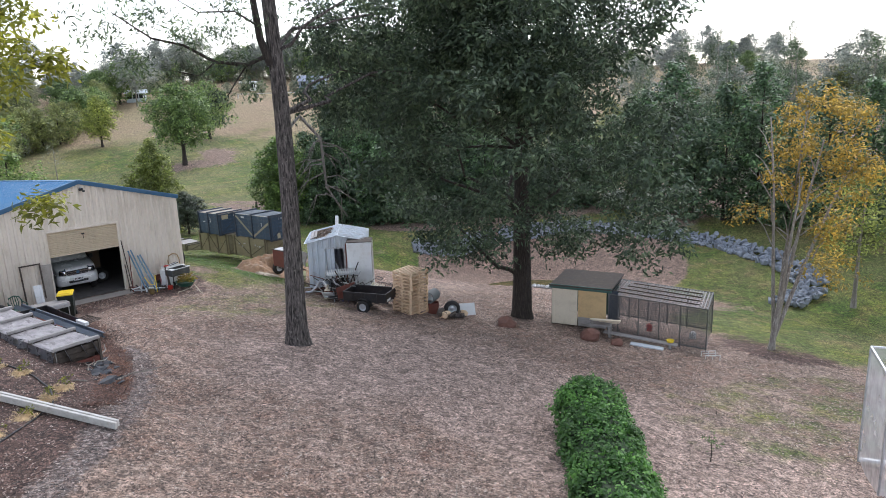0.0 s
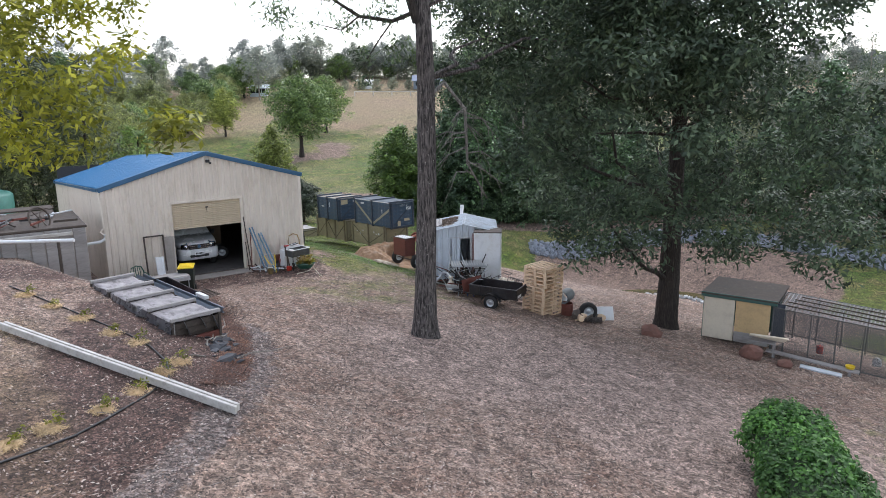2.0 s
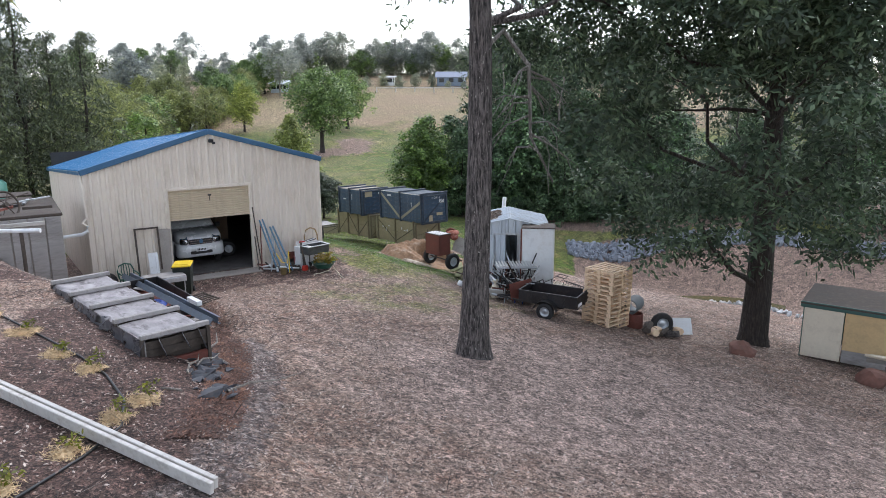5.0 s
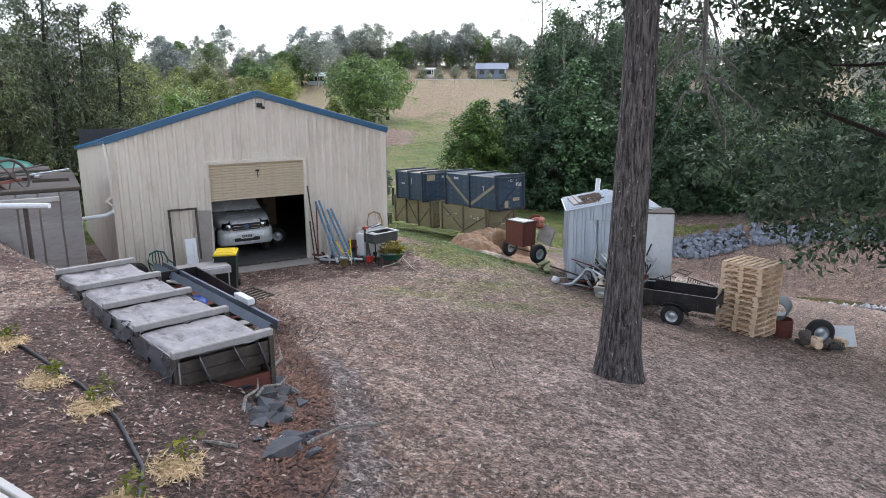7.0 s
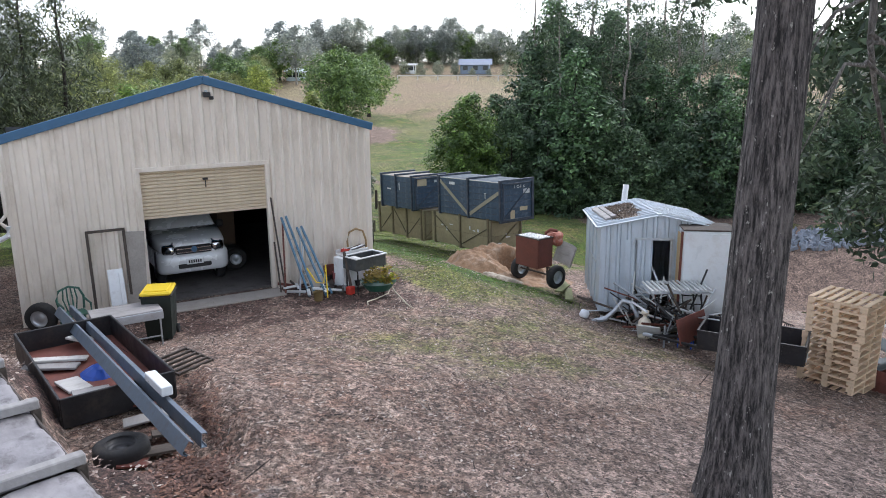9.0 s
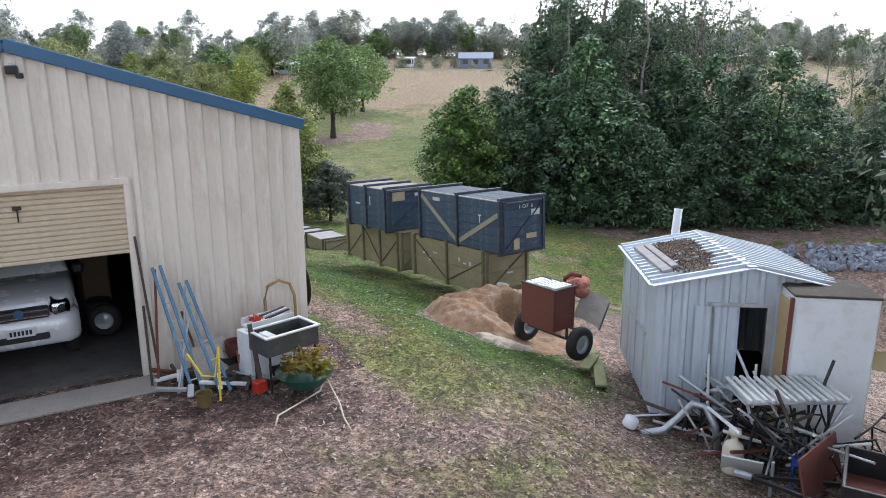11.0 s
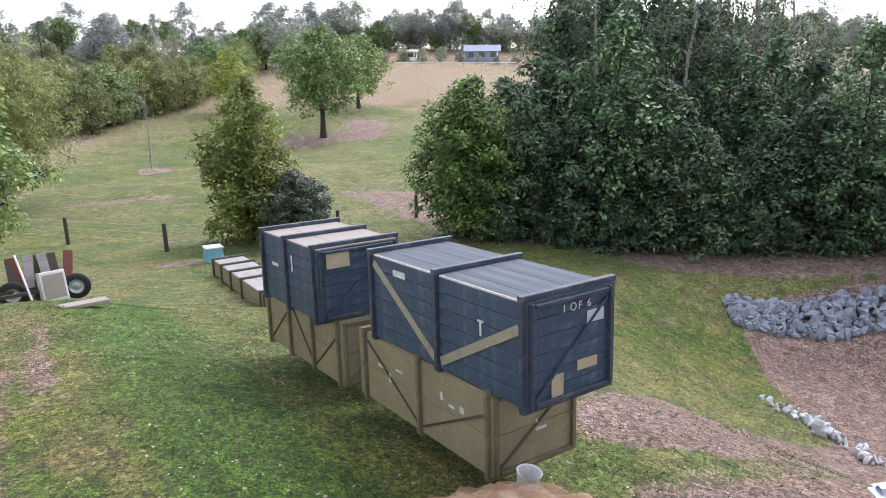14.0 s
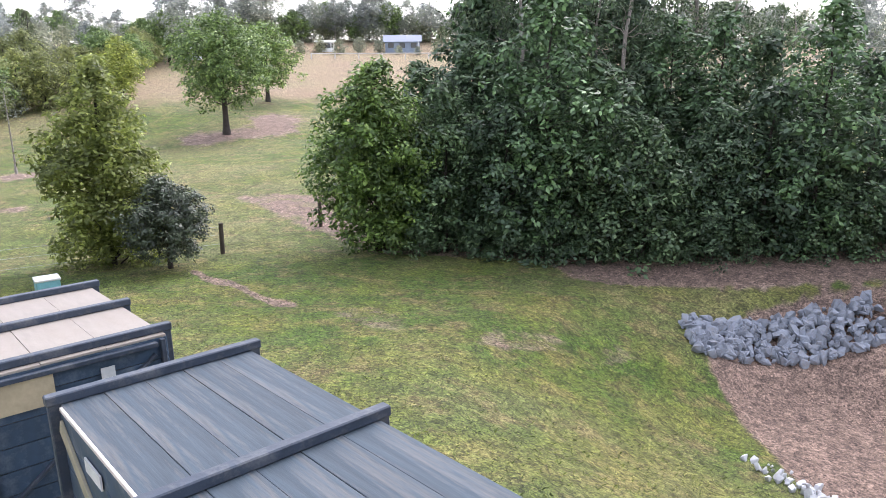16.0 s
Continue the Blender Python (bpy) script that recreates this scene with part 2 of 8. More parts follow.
def litter_material():
    """Fallen leaves: each its own brown, some pale."""
    m, nt, b = nodes_of("fallen_leaves")
    g = nt.nodes.new("ShaderNodeNewGeometry")
    c = ramp(nt, g.outputs["Random Per Island"], [(0.0, (0.04, 0.027, 0.022)), (0.3, (0.15, 0.094, 0.074)), (0.6, (0.265, 0.19, 0.155)), (0.86, (0.42, 0.33, 0.28)), (1.0, (0.62, 0.54, 0.47))])
    link(nt, c, b.inputs["Base Color"])
    b.inputs["Roughness"].default_value = 0.75
    return m


L_DRY = litter_material()


def ground_material():
    """Leaf litter and gravel in the yard, grass, bare clay and dry hill grass, by the cover laid down with the sheet."""
    m, nt, b = nodes_of("ground_cover")
    vec = obj_coords(nt)

    def cover(name):
        a = nt.nodes.new("ShaderNodeAttribute")
        a.attribute_name = name
        return a.outputs["Fac"]

    def edge(name, scale, lo=0.4, hi=0.6, amt=1.5):
        n = noise_tex(nt, scale, 6, vec, 0.7)
        ad = nt.nodes.new("ShaderNodeMath")
        ad.operation = "MULTIPLY_ADD"
        link(nt, n.outputs[0], ad.inputs[0])
        ad.inputs[1].default_value = amt
        link(nt, cover(name), ad.inputs[2])
        sb = nt.nodes.new("ShaderNodeMath")
        sb.operation = "SUBTRACT"
        link(nt, ad.outputs[0], sb.inputs[0])
        sb.inputs[1].default_value = amt * 0.5
        return ramp(nt, sb.outputs[0], [(lo, (0, 0, 0)), (hi, (1, 1, 1))])

    fine = noise_tex(nt, 24, 10, vec, 0.85)
    mid = noise_tex(nt, 2.2, 6, vec, 0.7)
    big = noise_tex(nt, 0.28, 4, vec, 0.6)
    vor = nt.nodes.new("ShaderNodeTexVoronoi")
    vor.inputs["Scale"].default_value = 17
    link(nt, vec, vor.inputs["Vector"])
    # leaf litter over gravelly clay
    lit = ramp(nt, fine.outputs[0], [(0.36, (0.034, 0.022, 0.016)), (0.48, (0.145, 0.099, 0.074)), (0.57, (0.27, 0.184, 0.142)), (0.68, (0.54, 0.44, 0.36))])
    lit = mix(nt, 0.4, lit, ramp(nt, vor.outputs["Color"], [(0.2, (0.066, 0.044, 0.032)), (0.6, (0.205, 0.155, 0.127)), (0.95, (0.46, 0.39, 0.325))]))
    lit = mix(nt, ramp(nt, mid.outputs[0], [(0.44, (0, 0, 0)), (0.66, (0.65,) * 3)]), lit, (0.165, 0.088, 0.060))
    lit = mix(nt, ramp(nt, big.outputs[0], [(0.45, (0, 0, 0)), (0.65, (0.5,) * 3)]), lit, (0.315, 0.24, 0.195))
    # worn wheel tracks, and patches lightened against the gum's shade: trodden pinkish grit
    grit = ramp(nt, fine.outputs[0], [(0.34, (0.145, 0.098, 0.080)), (0.52, (0.31, 0.228, 0.190)), (0.68, (0.50, 0.405, 0.345))])
    lit = mix(nt, edge("drive", 1.6, 0.35, 0.75, 1.1), lit, grit)
    # grass
    wide = noise_tex(nt, 0.055, 5, vec, 0.65)
    patch = noise_tex(nt, 0.75, 5, vec, 0.65)
    gr = ramp(nt, fine.outputs[0], [(0.34, (0.015, 0.034, 0.004)), (0.52, (0.05, 0.094, 0.009)), (0.68, (0.14, 0.17, 0.026))])
    gr = mix(nt, ramp(nt, patch.outputs[0], [(0.5, (0, 0, 0)), (0.64, (0.6,) * 3)]), gr, (0.175, 0.12, 0.055))
    gr = mix(nt, ramp(nt, mid.outputs[0], [(0.54, (0, 0, 0)), (0.68, (0.5,) * 3)]), gr, (0.15, 0.115, 0.055))
    gr = mix(nt, ramp(nt, big.outputs[0], [(0.45, (0, 0, 0)), (0.62, (0.45,) * 3)]), gr, (0.15, 0.15, 0.024))
    gr = mix(nt, ramp(nt, wide.outputs[0], [(0.42, (0, 0, 0)), (0.6, (0.45,) * 3)]), gr, (0.20, 0.165, 0.08))
    gr = mix(nt, edge("lush", 0.5, 0.3, 0.7, 0.9), gr, ramp(nt, fine.outputs[0], [(0.34, (0.013, 0.036, 0.004)), (0.52, (0.045, 0.098, 0.009)), (0.68, (0.125, 0.175, 0.024))]))
    # dry hill grass
    dry = ramp(nt, wide.outputs[0], [(0.38, (0.225, 0.145, 0.088)), (0.5, (0.21, 0.155, 0.078)), (0.62, (0.165, 0.15, 0.056))])
    dry = mix(nt, 0.4, dry, ramp(nt, mid.outputs[0], [(0.38, (0.10, 0.075, 0.045)), (0.62, (0.29, 0.22, 0.135))]))
    dry = mix(nt, 0.3, dry, ramp(nt, fine.outputs[0], [(0.3, (0.14, 0.10, 0.06)), (0.7, (0.38, 0.30, 0.19))]))
    clay = ramp(nt, fine.outputs[0], [(0.36, (0.085, 0.055, 0.042)), (0.52, (0.18, 0.125, 0.098)), (0.68, (0.30, 0.225, 0.18))])
    clay = mix(nt, 0.4, clay, ramp(nt, mid.outputs[0], [(0.38, (0.13, 0.088, 0.07)), (0.62, (0.25, 0.175, 0.13))]))
    blue = mix(nt, 0.5, ramp(nt, vor.outputs["Color"], [(0.1, (0.03, 0.03, 0.036)), (0.6, (0.085, 0.085, 0.095)), (0.95, (0.21, 0.21, 0.22))]), lit)
    mulch = ramp(nt, fine.outputs[0], [(0.36, (0.018, 0.011, 0.010)), (0.5, (0.072, 0.042, 0.034)), (0.62, (0.17, 0.105, 0.082)), (0.72, (0.36, 0.27, 0.22))])
    c = mix(nt, edge("mulch", 1.2), lit, mulch)
    c = mix(nt, edge("blue", 3.0), c, blue)
    c = mix(nt, edge("clay", 0.9), c, clay)
    c = mix(nt, edge("grass", 0.7, 0.3, 0.62), c, gr)
    c = mix(nt, edge("dry", 0.12, 0.3, 0.7, 1.2), c, dry)
    # grit, clods and tufts, each a little lighter or darker
    for sc, lo, hi in ((38, 0.22, 1.95), (13, 0.55, 1.5), (3.2, 0.8, 1.22)):
        v2 = nt.nodes.new("ShaderNodeTexVoronoi")
        v2.inputs["Scale"].default_value = sc
        wob = mix(nt, 0.12, vec, noise_tex(nt, sc * 0.6, 2, vec).outputs["Color"])
        link(nt, wob, v2.inputs["Vector"])
        c = mix(nt, 1.0, c, ramp(nt, v2.outputs["Color"], [(0.15, (lo,) * 3), (0.85, (hi,) * 3)]), "MULTIPLY")
    link(nt, c, b.inputs["Base Color"])
    b.inputs["Roughness"].default_value = 0.95
    bp = nt.nodes.new("ShaderNodeBump")
    bp.inputs["Strength"].default_value, bp.inputs["Distance"].default_value = 0.8, 0.04
    link(nt, fine.outputs[0], bp.inputs["Height"])
    link(nt, bp.outputs[0], b.inputs["Normal"])
    return m


# ---- building helpers ----


def thing(name, label, category, loc=(0, 0, 0), rz=0.0, group="", kind="", rx=0.0, ry=0.0):
    ob = new(name)
    ob.empty_display_size = 0.2
    ob.matrix_basis = pose(*loc, rx, ry, rz)
    return tagged(ob, label, category, group, kind)


def as_mesh(name, bm, mat, smooth=False):
    me = bpy.data.meshes.new(name)
    bmesh.ops.recalc_face_normals(bm, faces=bm.faces)
    bm.to_mesh(me)
    bm.free()
    if mat is not None:
        me.materials.append(mat)
    if smooth:
        me.shade_smooth()
    return me


def part(name, bm, mat, parent, label="", smooth=False, m=None):
    ob = new(name, as_mesh(name, bm, mat, smooth))
    ob.parent = parent
    if m is not None:
        ob.matrix_basis = m
    return tagged(ob, label)


def whole(name, bm, mat, label, category, m=None, group="", kind="", smooth=False):
    ob = new(name, as_mesh(name, bm, mat, smooth))
    if m is not None:
        ob.matrix_basis = m
    return tagged(ob, label, category, group, kind)


def share(name, ob, parent, m):
    """Another piece on the same mesh."""
    o = new(name, ob.data)
    o.parent = parent
    o.matrix_basis = m
    return o


def box(bm, cx, cy, cz, sx, sy, sz, bevel=0.0, rot=None):
    b2 = bmesh.ops.create_cube(bm, size=1.0)
    vs = b2["verts"]
    bmesh.ops.scale(bm, vec=(sx, sy, sz), verts=vs)
    if bevel > 0:
        es = list({e for v in vs for e in v.link_edges})
        r = bmesh.ops.bevel(bm, geom=es, offset=min(bevel, sx * 0.4, sy * 0.4, sz * 0.4), segments=1, affect="EDGES")
        vs = list({v for f in r["faces"] for v in f.verts} | {v for v in vs if v.is_valid})
    if rot is not None:
        bmesh.ops.rotate(bm, cent=(0, 0, 0), matrix=rot, verts=vs)
    bmesh.ops.translate(bm, vec=(cx, cy, cz), verts=vs)
    return bm


def boxes(*specs, bevel=0.0):
    bm = bmesh.new()
    for s in specs:
        box(bm, *s, bevel=bevel)
    return bm


def rotz(a):
    return Matrix.Rotation(radians(a), 3, "Z")


def tube_data(pts, radii, sides=8, cap=True):
    """Vertices and faces of a tapered tube along points."""
    pts = [Vector(p) for p in pts]
    vs, fs = [], []
    ref = Vector((0, 0, 1))
    for i, p in enumerate(pts):
        d = (pts[min(i + 1, len(pts) - 1)] - pts[max(i - 1, 0)])
        d = d.normalized() if d.length > 1e-9 else Vector((0, 0, 1))
        a = d.cross(ref if abs(d.dot(ref)) < 0.95 else Vector((1, 0, 0))).normalized()
        c = d.cross(a)
        for k in range(sides):
            w = 2 * math.pi * k / sides
            vs.append(tuple(p + radii[i] * (math.cos(w) * a + math.sin(w) * c)))
    for i in range(len(pts) - 1):
        for k in range(sides):
            fs.append((i * sides + k, i * sides + (k + 1) % sides, (i + 1) * sides + (k + 1) % sides, (i + 1) * sides + k))
    if cap:
        fs.append(tuple(range(sides)))
        fs.append(tuple(range((len(pts) - 1) * sides, len(pts) * sides)))
    return vs, fs


def add_data(bm, vs, fs):
    vv = [bm.verts.new(v) for v in vs]
    for f in fs:
        bm.faces.new([vv[i] for i in f])
    return bm


def tube(bm, pts, r, sides=8):
    rr = r if isinstance(r, (list, tuple)) else [r] * len(pts)
    return add_data(bm, *tube_data(pts, rr, sides))


def rod(pts, r, sides=8):
    return tube(bmesh.new(), pts, r, sides)


def lathe(profile, sides=20, axis="Z"):
    """Turned body from (radius, height) pairs."""
    bm = bmesh.new()
    vs, fs = [], []
    n = len(profile)
    for r, z in profile:
        for k in range(sides):
            w = 2 * math.pi * k / sides
            p = (r * math.cos(w), r * math.sin(w), z)
            vs.append(p if axis == "Z" else (p[0], p[2], p[1]) if axis == "Y" else (p[2], p[0], p[1]))
    for i in range(n - 1):
        for k in range(sides):
            fs.append((i * sides + k, i * sides + (k + 1) % sides, (i + 1) * sides + (k + 1) % sides, (i + 1) * sides + k))
    add_data(bm, vs, fs)
    bmesh.ops.remove_doubles(bm, verts=bm.verts, dist=1e-5)
    return bm


def mesh_ob(name, vs, fs, mat, parent=None, smooth=False):
    me = bpy.data.meshes.new(name)
    me.from_pydata([tuple(v) for v in vs], [], [tuple(f) for f in fs])
    me.materials.append(mat)
    if smooth:
        me.shade_smooth()
    ob = new(name, me)
    ob.parent = parent
    return ob


# ---- ground ----


def ss(a, b, v):
    t = min(1, max(0, (v - a) / (b - a)))
    return t * t * (3 - 2 * t)


def ground(x, y):
    """The lie of the land: a yard that falls towards the dam, the cut for the shed, the bank, the valley and the hill."""
    cross = 0.2 - 0.19 * (min(32, max(-14, x)) - 1.5) + 0.1 * max(0, x - 34)
    s = (x - 10) * 0.5 + (y - 40) * 0.866
    hill = 0.03 * min(max(s, 0), 45) + 0.12 * min(max(s - 45, 0), 125) - 0.05 * max(s - 178, 0)
    z = cross + (-5 + hill - cross) * ss(0, 42, y)
    z -= 2.2 * (1 - ss(0.35, 1, math.hypot(x - 28, y - 6) / 14))
    z += 0.38 * ss(-4, -6.5, x) * ss(-2, -6, y)
    dx, dy = max((-6.2 - x) / 2.5, 0, (x - 3.2) / 5), max((-1.5 - y) / 7, 0, (y - 17) / 2.5)
    pad = -0.084 * min(17, max(0, y))
    z = pad + (z - pad) * ss(0, 1, math.hypot(dx, dy))
    pit = ss(-5.75, -5.4, x) * (1 - ss(-3.75, -3.3, x)) * ss(-10.2, -9.7, y) * (1 - ss(-4.4, -3.8, y))
    return z - pit * max(0, z - 0.7)


def bumpy(x, y):
    d = math.hypot(x, y)
    dx, dy = max(-6.2 - x, 0, x - 3.2), max(-0.5 - y, 0, y - 17)
    flat = ss(0, 1.5, math.hypot(dx, dy))
    return ground(x, y) - 0.03 + flat * (0.05 * noise.noise((x * 0.35, y * 0.35, 0)) + 0.035 * noise.noise((x * 1.7, y * 1.7, 3))) * (1 - ss(50, 70, d)) + ss(45, 90, d) * (0.9 * noise.noise((x * 0.045, y * 0.045, 7)) + 0.25 * noise.noise((x * 0.15, y * 0.15, 2)))


def steps(lo, hi, fine, far, grow=1.14):
    v = list(np.arange(lo, hi, fine))
    d, x = fine, v[-1]
    while x < far:
        d *= grow
        x += d
        v.append(x)
    d, x, low = fine, v[0], []
    while x > -far:
        d *= grow
        x -= d
        low.append(x)
    return low[::-1] + v


def wheel_tracks(x, y):
    """How worn the drive is: two wheel tracks curving up to the shed, and a turn towards the lawn; broad patches
    lighten shaded ground.
    """
    if y > 0:
        return 0
    c = -1.5 - 0.004 * max(0, -6 - y) ** 2 + 0.5 * math.sin(y * 0.22)
    a = max(1 - ss(0.1, 0.75, abs(x - c + 0.8)), 1 - ss(0.1, 0.75, abs(x - c - 0.8)))
    c2 = 0.4 + 0.028 * (y + 22) ** 1.9 if y > -22 else 0.4 + 0.2 * (y + 22)
    b = max(1 - ss(0.1, 0.7, abs(x - c2 + 0.75)), 1 - ss(0.1, 0.7, abs(x - c2 - 0.75)))
    # two broad pale patches brighten the cover to offset the gum's shade
    wide = ss(-1.5, 1.5, x) * (1 - ss(7, 12, x)) * (1 - ss(-15, -10, y))
    return max(0.5 * max(a, 0.8 * b) * (1 - ss(-9, -5, y)), 0.7 * wide, 0.85 * (1 - ss(2.5, 7.0, math.hypot((x - 3.2) * 0.9, (y + 15.5) * 0.9))))


def make_ground():
    xs, ys = steps(-14, 34, 0.4, 900), steps(-34, 44, 0.4, 900)
    nx, ny = len(xs), len(ys)
    vs = [(x, y, bumpy(x, y)) for y in ys for x in xs]
    fs = [(j * nx + i, j * nx + i + 1, (j + 1) * nx + i + 1, (j + 1) * nx + i) for j in range(ny - 1) for i in range(nx - 1)]
    ob = mesh_ob("ground", vs, fs, ground_material(), smooth=True)
    covers = {k: np.zeros(len(vs), dtype=np.float32) for k in ("grass", "dry", "clay", "blue", "mulch", "drive", "lush")}
    for i, (x, y, z) in enumerate(vs):
        s = (x - 10) * 0.5 + (y - 40) * 0.866
        q = (x - 10) * 0.866 - (y - 40) * 0.5
        g = ss(-6, -1.5, y) * ss(2.6, 4.0, x) * (1 - ss(7.5, 9.5, x) * (1 - ss(1, 4, y)))
        g = max(g, ss(9, 12, y), ss(19, 25, x) * ss(-12, -17, y), ss(30, 34, x) * ss(0, -6, y))
        g *= 0.86
        g = max(g, 0.46 * (1 - ss(1.0, 4.5, math.hypot((x - 3.0) * 0.6, y + 6.5))), 0.4 * (1 - ss(2, 5, math.hypot((x - 13) * 0.5, (y + 26) * 0.8))))
        side = -0.77 * (x - 27.4) + 0.64 * (y - 12)
        clay = (1 - ss(0.85, 1.1, math.hypot((x - 32) / 12.5, (y - 3) / 13))) * (1 - ss(-2.4, 1.6, side))
        clay = max(clay, 0.9 * (1 - ss(1.5, 3.2, math.hypot(x - 8.4, (y - 1.2) * 1.2))))
        for px, py, rx, ry, k in ((19.4, 20.0, 1.8, 3.4, 0.57), (23.0, 16.5, 3.8, 1.5, 0.57), (26.5, 15.5, 2.5, 1.2, 0.55), (38.0, 79.5, 9, 4, 0.8), (14.0, 4.0, 2.5, 2.0, 0.5), (45, 86, 6, 2.5, 0.7), (10, 52, 9, 1.5, 0.6), (18.5, 5.2, 8.0, 3.0, 0.84), (4.3, 1.8, 1.0, 4.2, 0.62), (3.9, 11.5, 0.5, 6, 0.6), (12.6, 1.2, 3.2, 2.4, 0.75), (5.5, 65, 8, 2.0, 0.6), (0, 58, 7, 1.8, 0.62), (14.6, 67, 2.2, 1.0, 0.75), (8, 90, 7, 4, 0.75), (30, 96, 12, 1.6, 0.55), (50, 112, 14, 2.2, 0.6), (62, 125, 16, 2.4, 0.6), (10.4, 30.5, 2.4, 1.2, 0.7)):
            clay = max(clay, k * (1 - ss(0.4, 1.3, math.hypot((x - px) / rx, (y - py) / ry))))
        wood = (x - 24.0) * 0.65 + (y - 30.3) * 0.76
        clay = max(clay, 0.8 * ss(-4.2, -2.0, wood) * (1 - ss(3, 9, wood)) * ss(27, 33, x - 0.3 * (y - 22)), 0.6 * ss(-0.5, 0.5, wood) * (1 - ss(14, 20, wood)) * ss(22, 26, x))
        clay = max(clay, 0.7 * (1 - ss(0.15, 0.55, abs(x - 17.5 + 0.08 * (y - 27)))) * ss(21, 23, y) * (1 - ss(31, 33, y)))
        covers["grass"][i] = g * (1 - ss(0.45, 0.7, clay))
        covers["clay"][i] = clay
        covers["drive"][i] = wheel_tracks(x, y)
        covers["lush"][i] = 0.68 * (1 - ss(0.8, 2.3, abs(x - 6.7 + 0.05 * y))) * ss(-4.5, -1.5, y) * (1 - ss(19, 25, y))
        covers["dry"][i] = max(0.85 * ss(50, 84, s + 10 * noise.noise((x * 0.03, y * 0.03, 0))), 0.42 * ss(-7.4, -9.5, x) * ss(-9, -13, y), 0.5 * ss(-8, -25, q) * ss(30, 45, y))
        d = -12 - y
        mid = -3.55 - 0.2 * d - 0.033 * d * d if d > -2 else -99
        covers["blue"][i] = 0.75 * (1 - ss(0.2, 0.9, abs(x - mid + 0.2))) * (1 - ss(-12, -10, y))
        m = ss(mid - 0.2, mid - 1.0, x) * (1 - ss(-11, -7, y)) * (1 - ss(3.4, 6.0, mid - x)) if d > -2 else 0
        covers["mulch"][i] = max(0.95 * m, 0.8 * (1 - ss(1.5, 4.5, math.hypot(x - 22, y + 21.4))), 0.75 * (1 - ss(0.6, 2.2, math.hypot(x - 3.6, (y - 0.5) * 0.6))), 0.65 * ss(-2.5, -5, x) * (1 - ss(1, 2.6, abs(y + 6))), 0.6 * (1 - ss(1.0, 3.0, abs(y + 1.6))) * ss(-5, -3.5, x) * (1 - ss(2.4, 3.6, x)))
    for k, a in covers.items():
        at = ob.data.attributes.new(k, "FLOAT", "POINT")
        at.data.foreach_set("value", a)
    tagged(ob, "leaf-littered gravel yard with grass and dry hill", "ground", kind="structure")


make_ground()

# muddy water at the bottom of the dam
WATER, wnt, wb = nodes_of("muddy_water")
wb.inputs["Base Color"].default_value = (0.13, 0.105, 0.05, 1)
wb.inputs["Roughness"].default_value = 0.12
wn = noise_tex(wnt, 3, 3, obj_coords(wnt))
wbp = wnt.nodes.new("ShaderNodeBump")
wbp.inputs["Strength"].default_value, wbp.inputs["Distance"].default_value = 0.15, 0.01
link(wnt, wn.outputs[0], wbp.inputs["Height"])
link(wnt, wbp.outputs[0], wb.inputs["Normal"])


def make_water():
    n = 48
    vs = [(25.5 + 7.5 * math.cos(2 * math.pi * k / n), -2.5 + 6.5 * math.sin(2 * math.pi * k / n), -6.75) for k in range(n)]
    ob = mesh_ob("dam_water", vs, [tuple(range(n))], WATER)
    tagged(ob, "shallow muddy brown water in the dam", "water", kind="structure")


make_water()

# ---- shed ----
X0, X1, XM, EAVE, APEX, DEPTH = -5.56, 2.84, -1.36, 4.06, 5.26, 16.6
FALL = -0.084
DX0, DX1, DTOP = -2.93, 0.0, 3.2


def roof_z(x):
    return EAVE + (APEX - EAVE) * (1 - abs(x - XM) / (X1 - XM))


def ribs(a, b, pitch=0.26, h=0.055):
    """Breaks of a ribbed sheet along its width: place and depth."""
    out, p = [(a, 0.0)], a
    while p < b - 1e-6:
        for f, d in ((0.5, 0), (0.62, h), (0.86, h), (1.0, 0)):
            out.append((min(b, p + f * pitch), d))
        p += pitch
    return out


def ribbed_wall(a, b, low, high, outward, along):
    """A ribbed sheet; along maps (place, depth, height) to a point."""
    bm = bmesh.new()
    pr = ribs(a, b)
    rows = [[bm.verts.new(along(p, d * outward, z(p))) for p, d in pr] for z in (low, high)]
    for i in range(len(pr) - 1):
        if pr[i + 1][0] - pr[i][0] > 1e-6:
            bm.faces.new((rows[0][i], rows[0][i + 1], rows[1][i + 1], rows[1][i]))
    return bm


# lining colour is near black to carry the shade inside the shed
LINING = material("shade_dark_lining", (0.045, 0.042, 0.04), 0.8, 0.0, 0.3, 12, 2, 0.1)
# stained concrete, darkened overall so the indoor shade sits in its colour
SHADEDFLOOR = material("shaded_stained_concrete", (0.11, 0.10, 0.095), 0.8, 0.0, 0.3, 20, 1.5, 0.2, dirt=(0.04, 0.035, 0.03), dirt_amt=0.8)


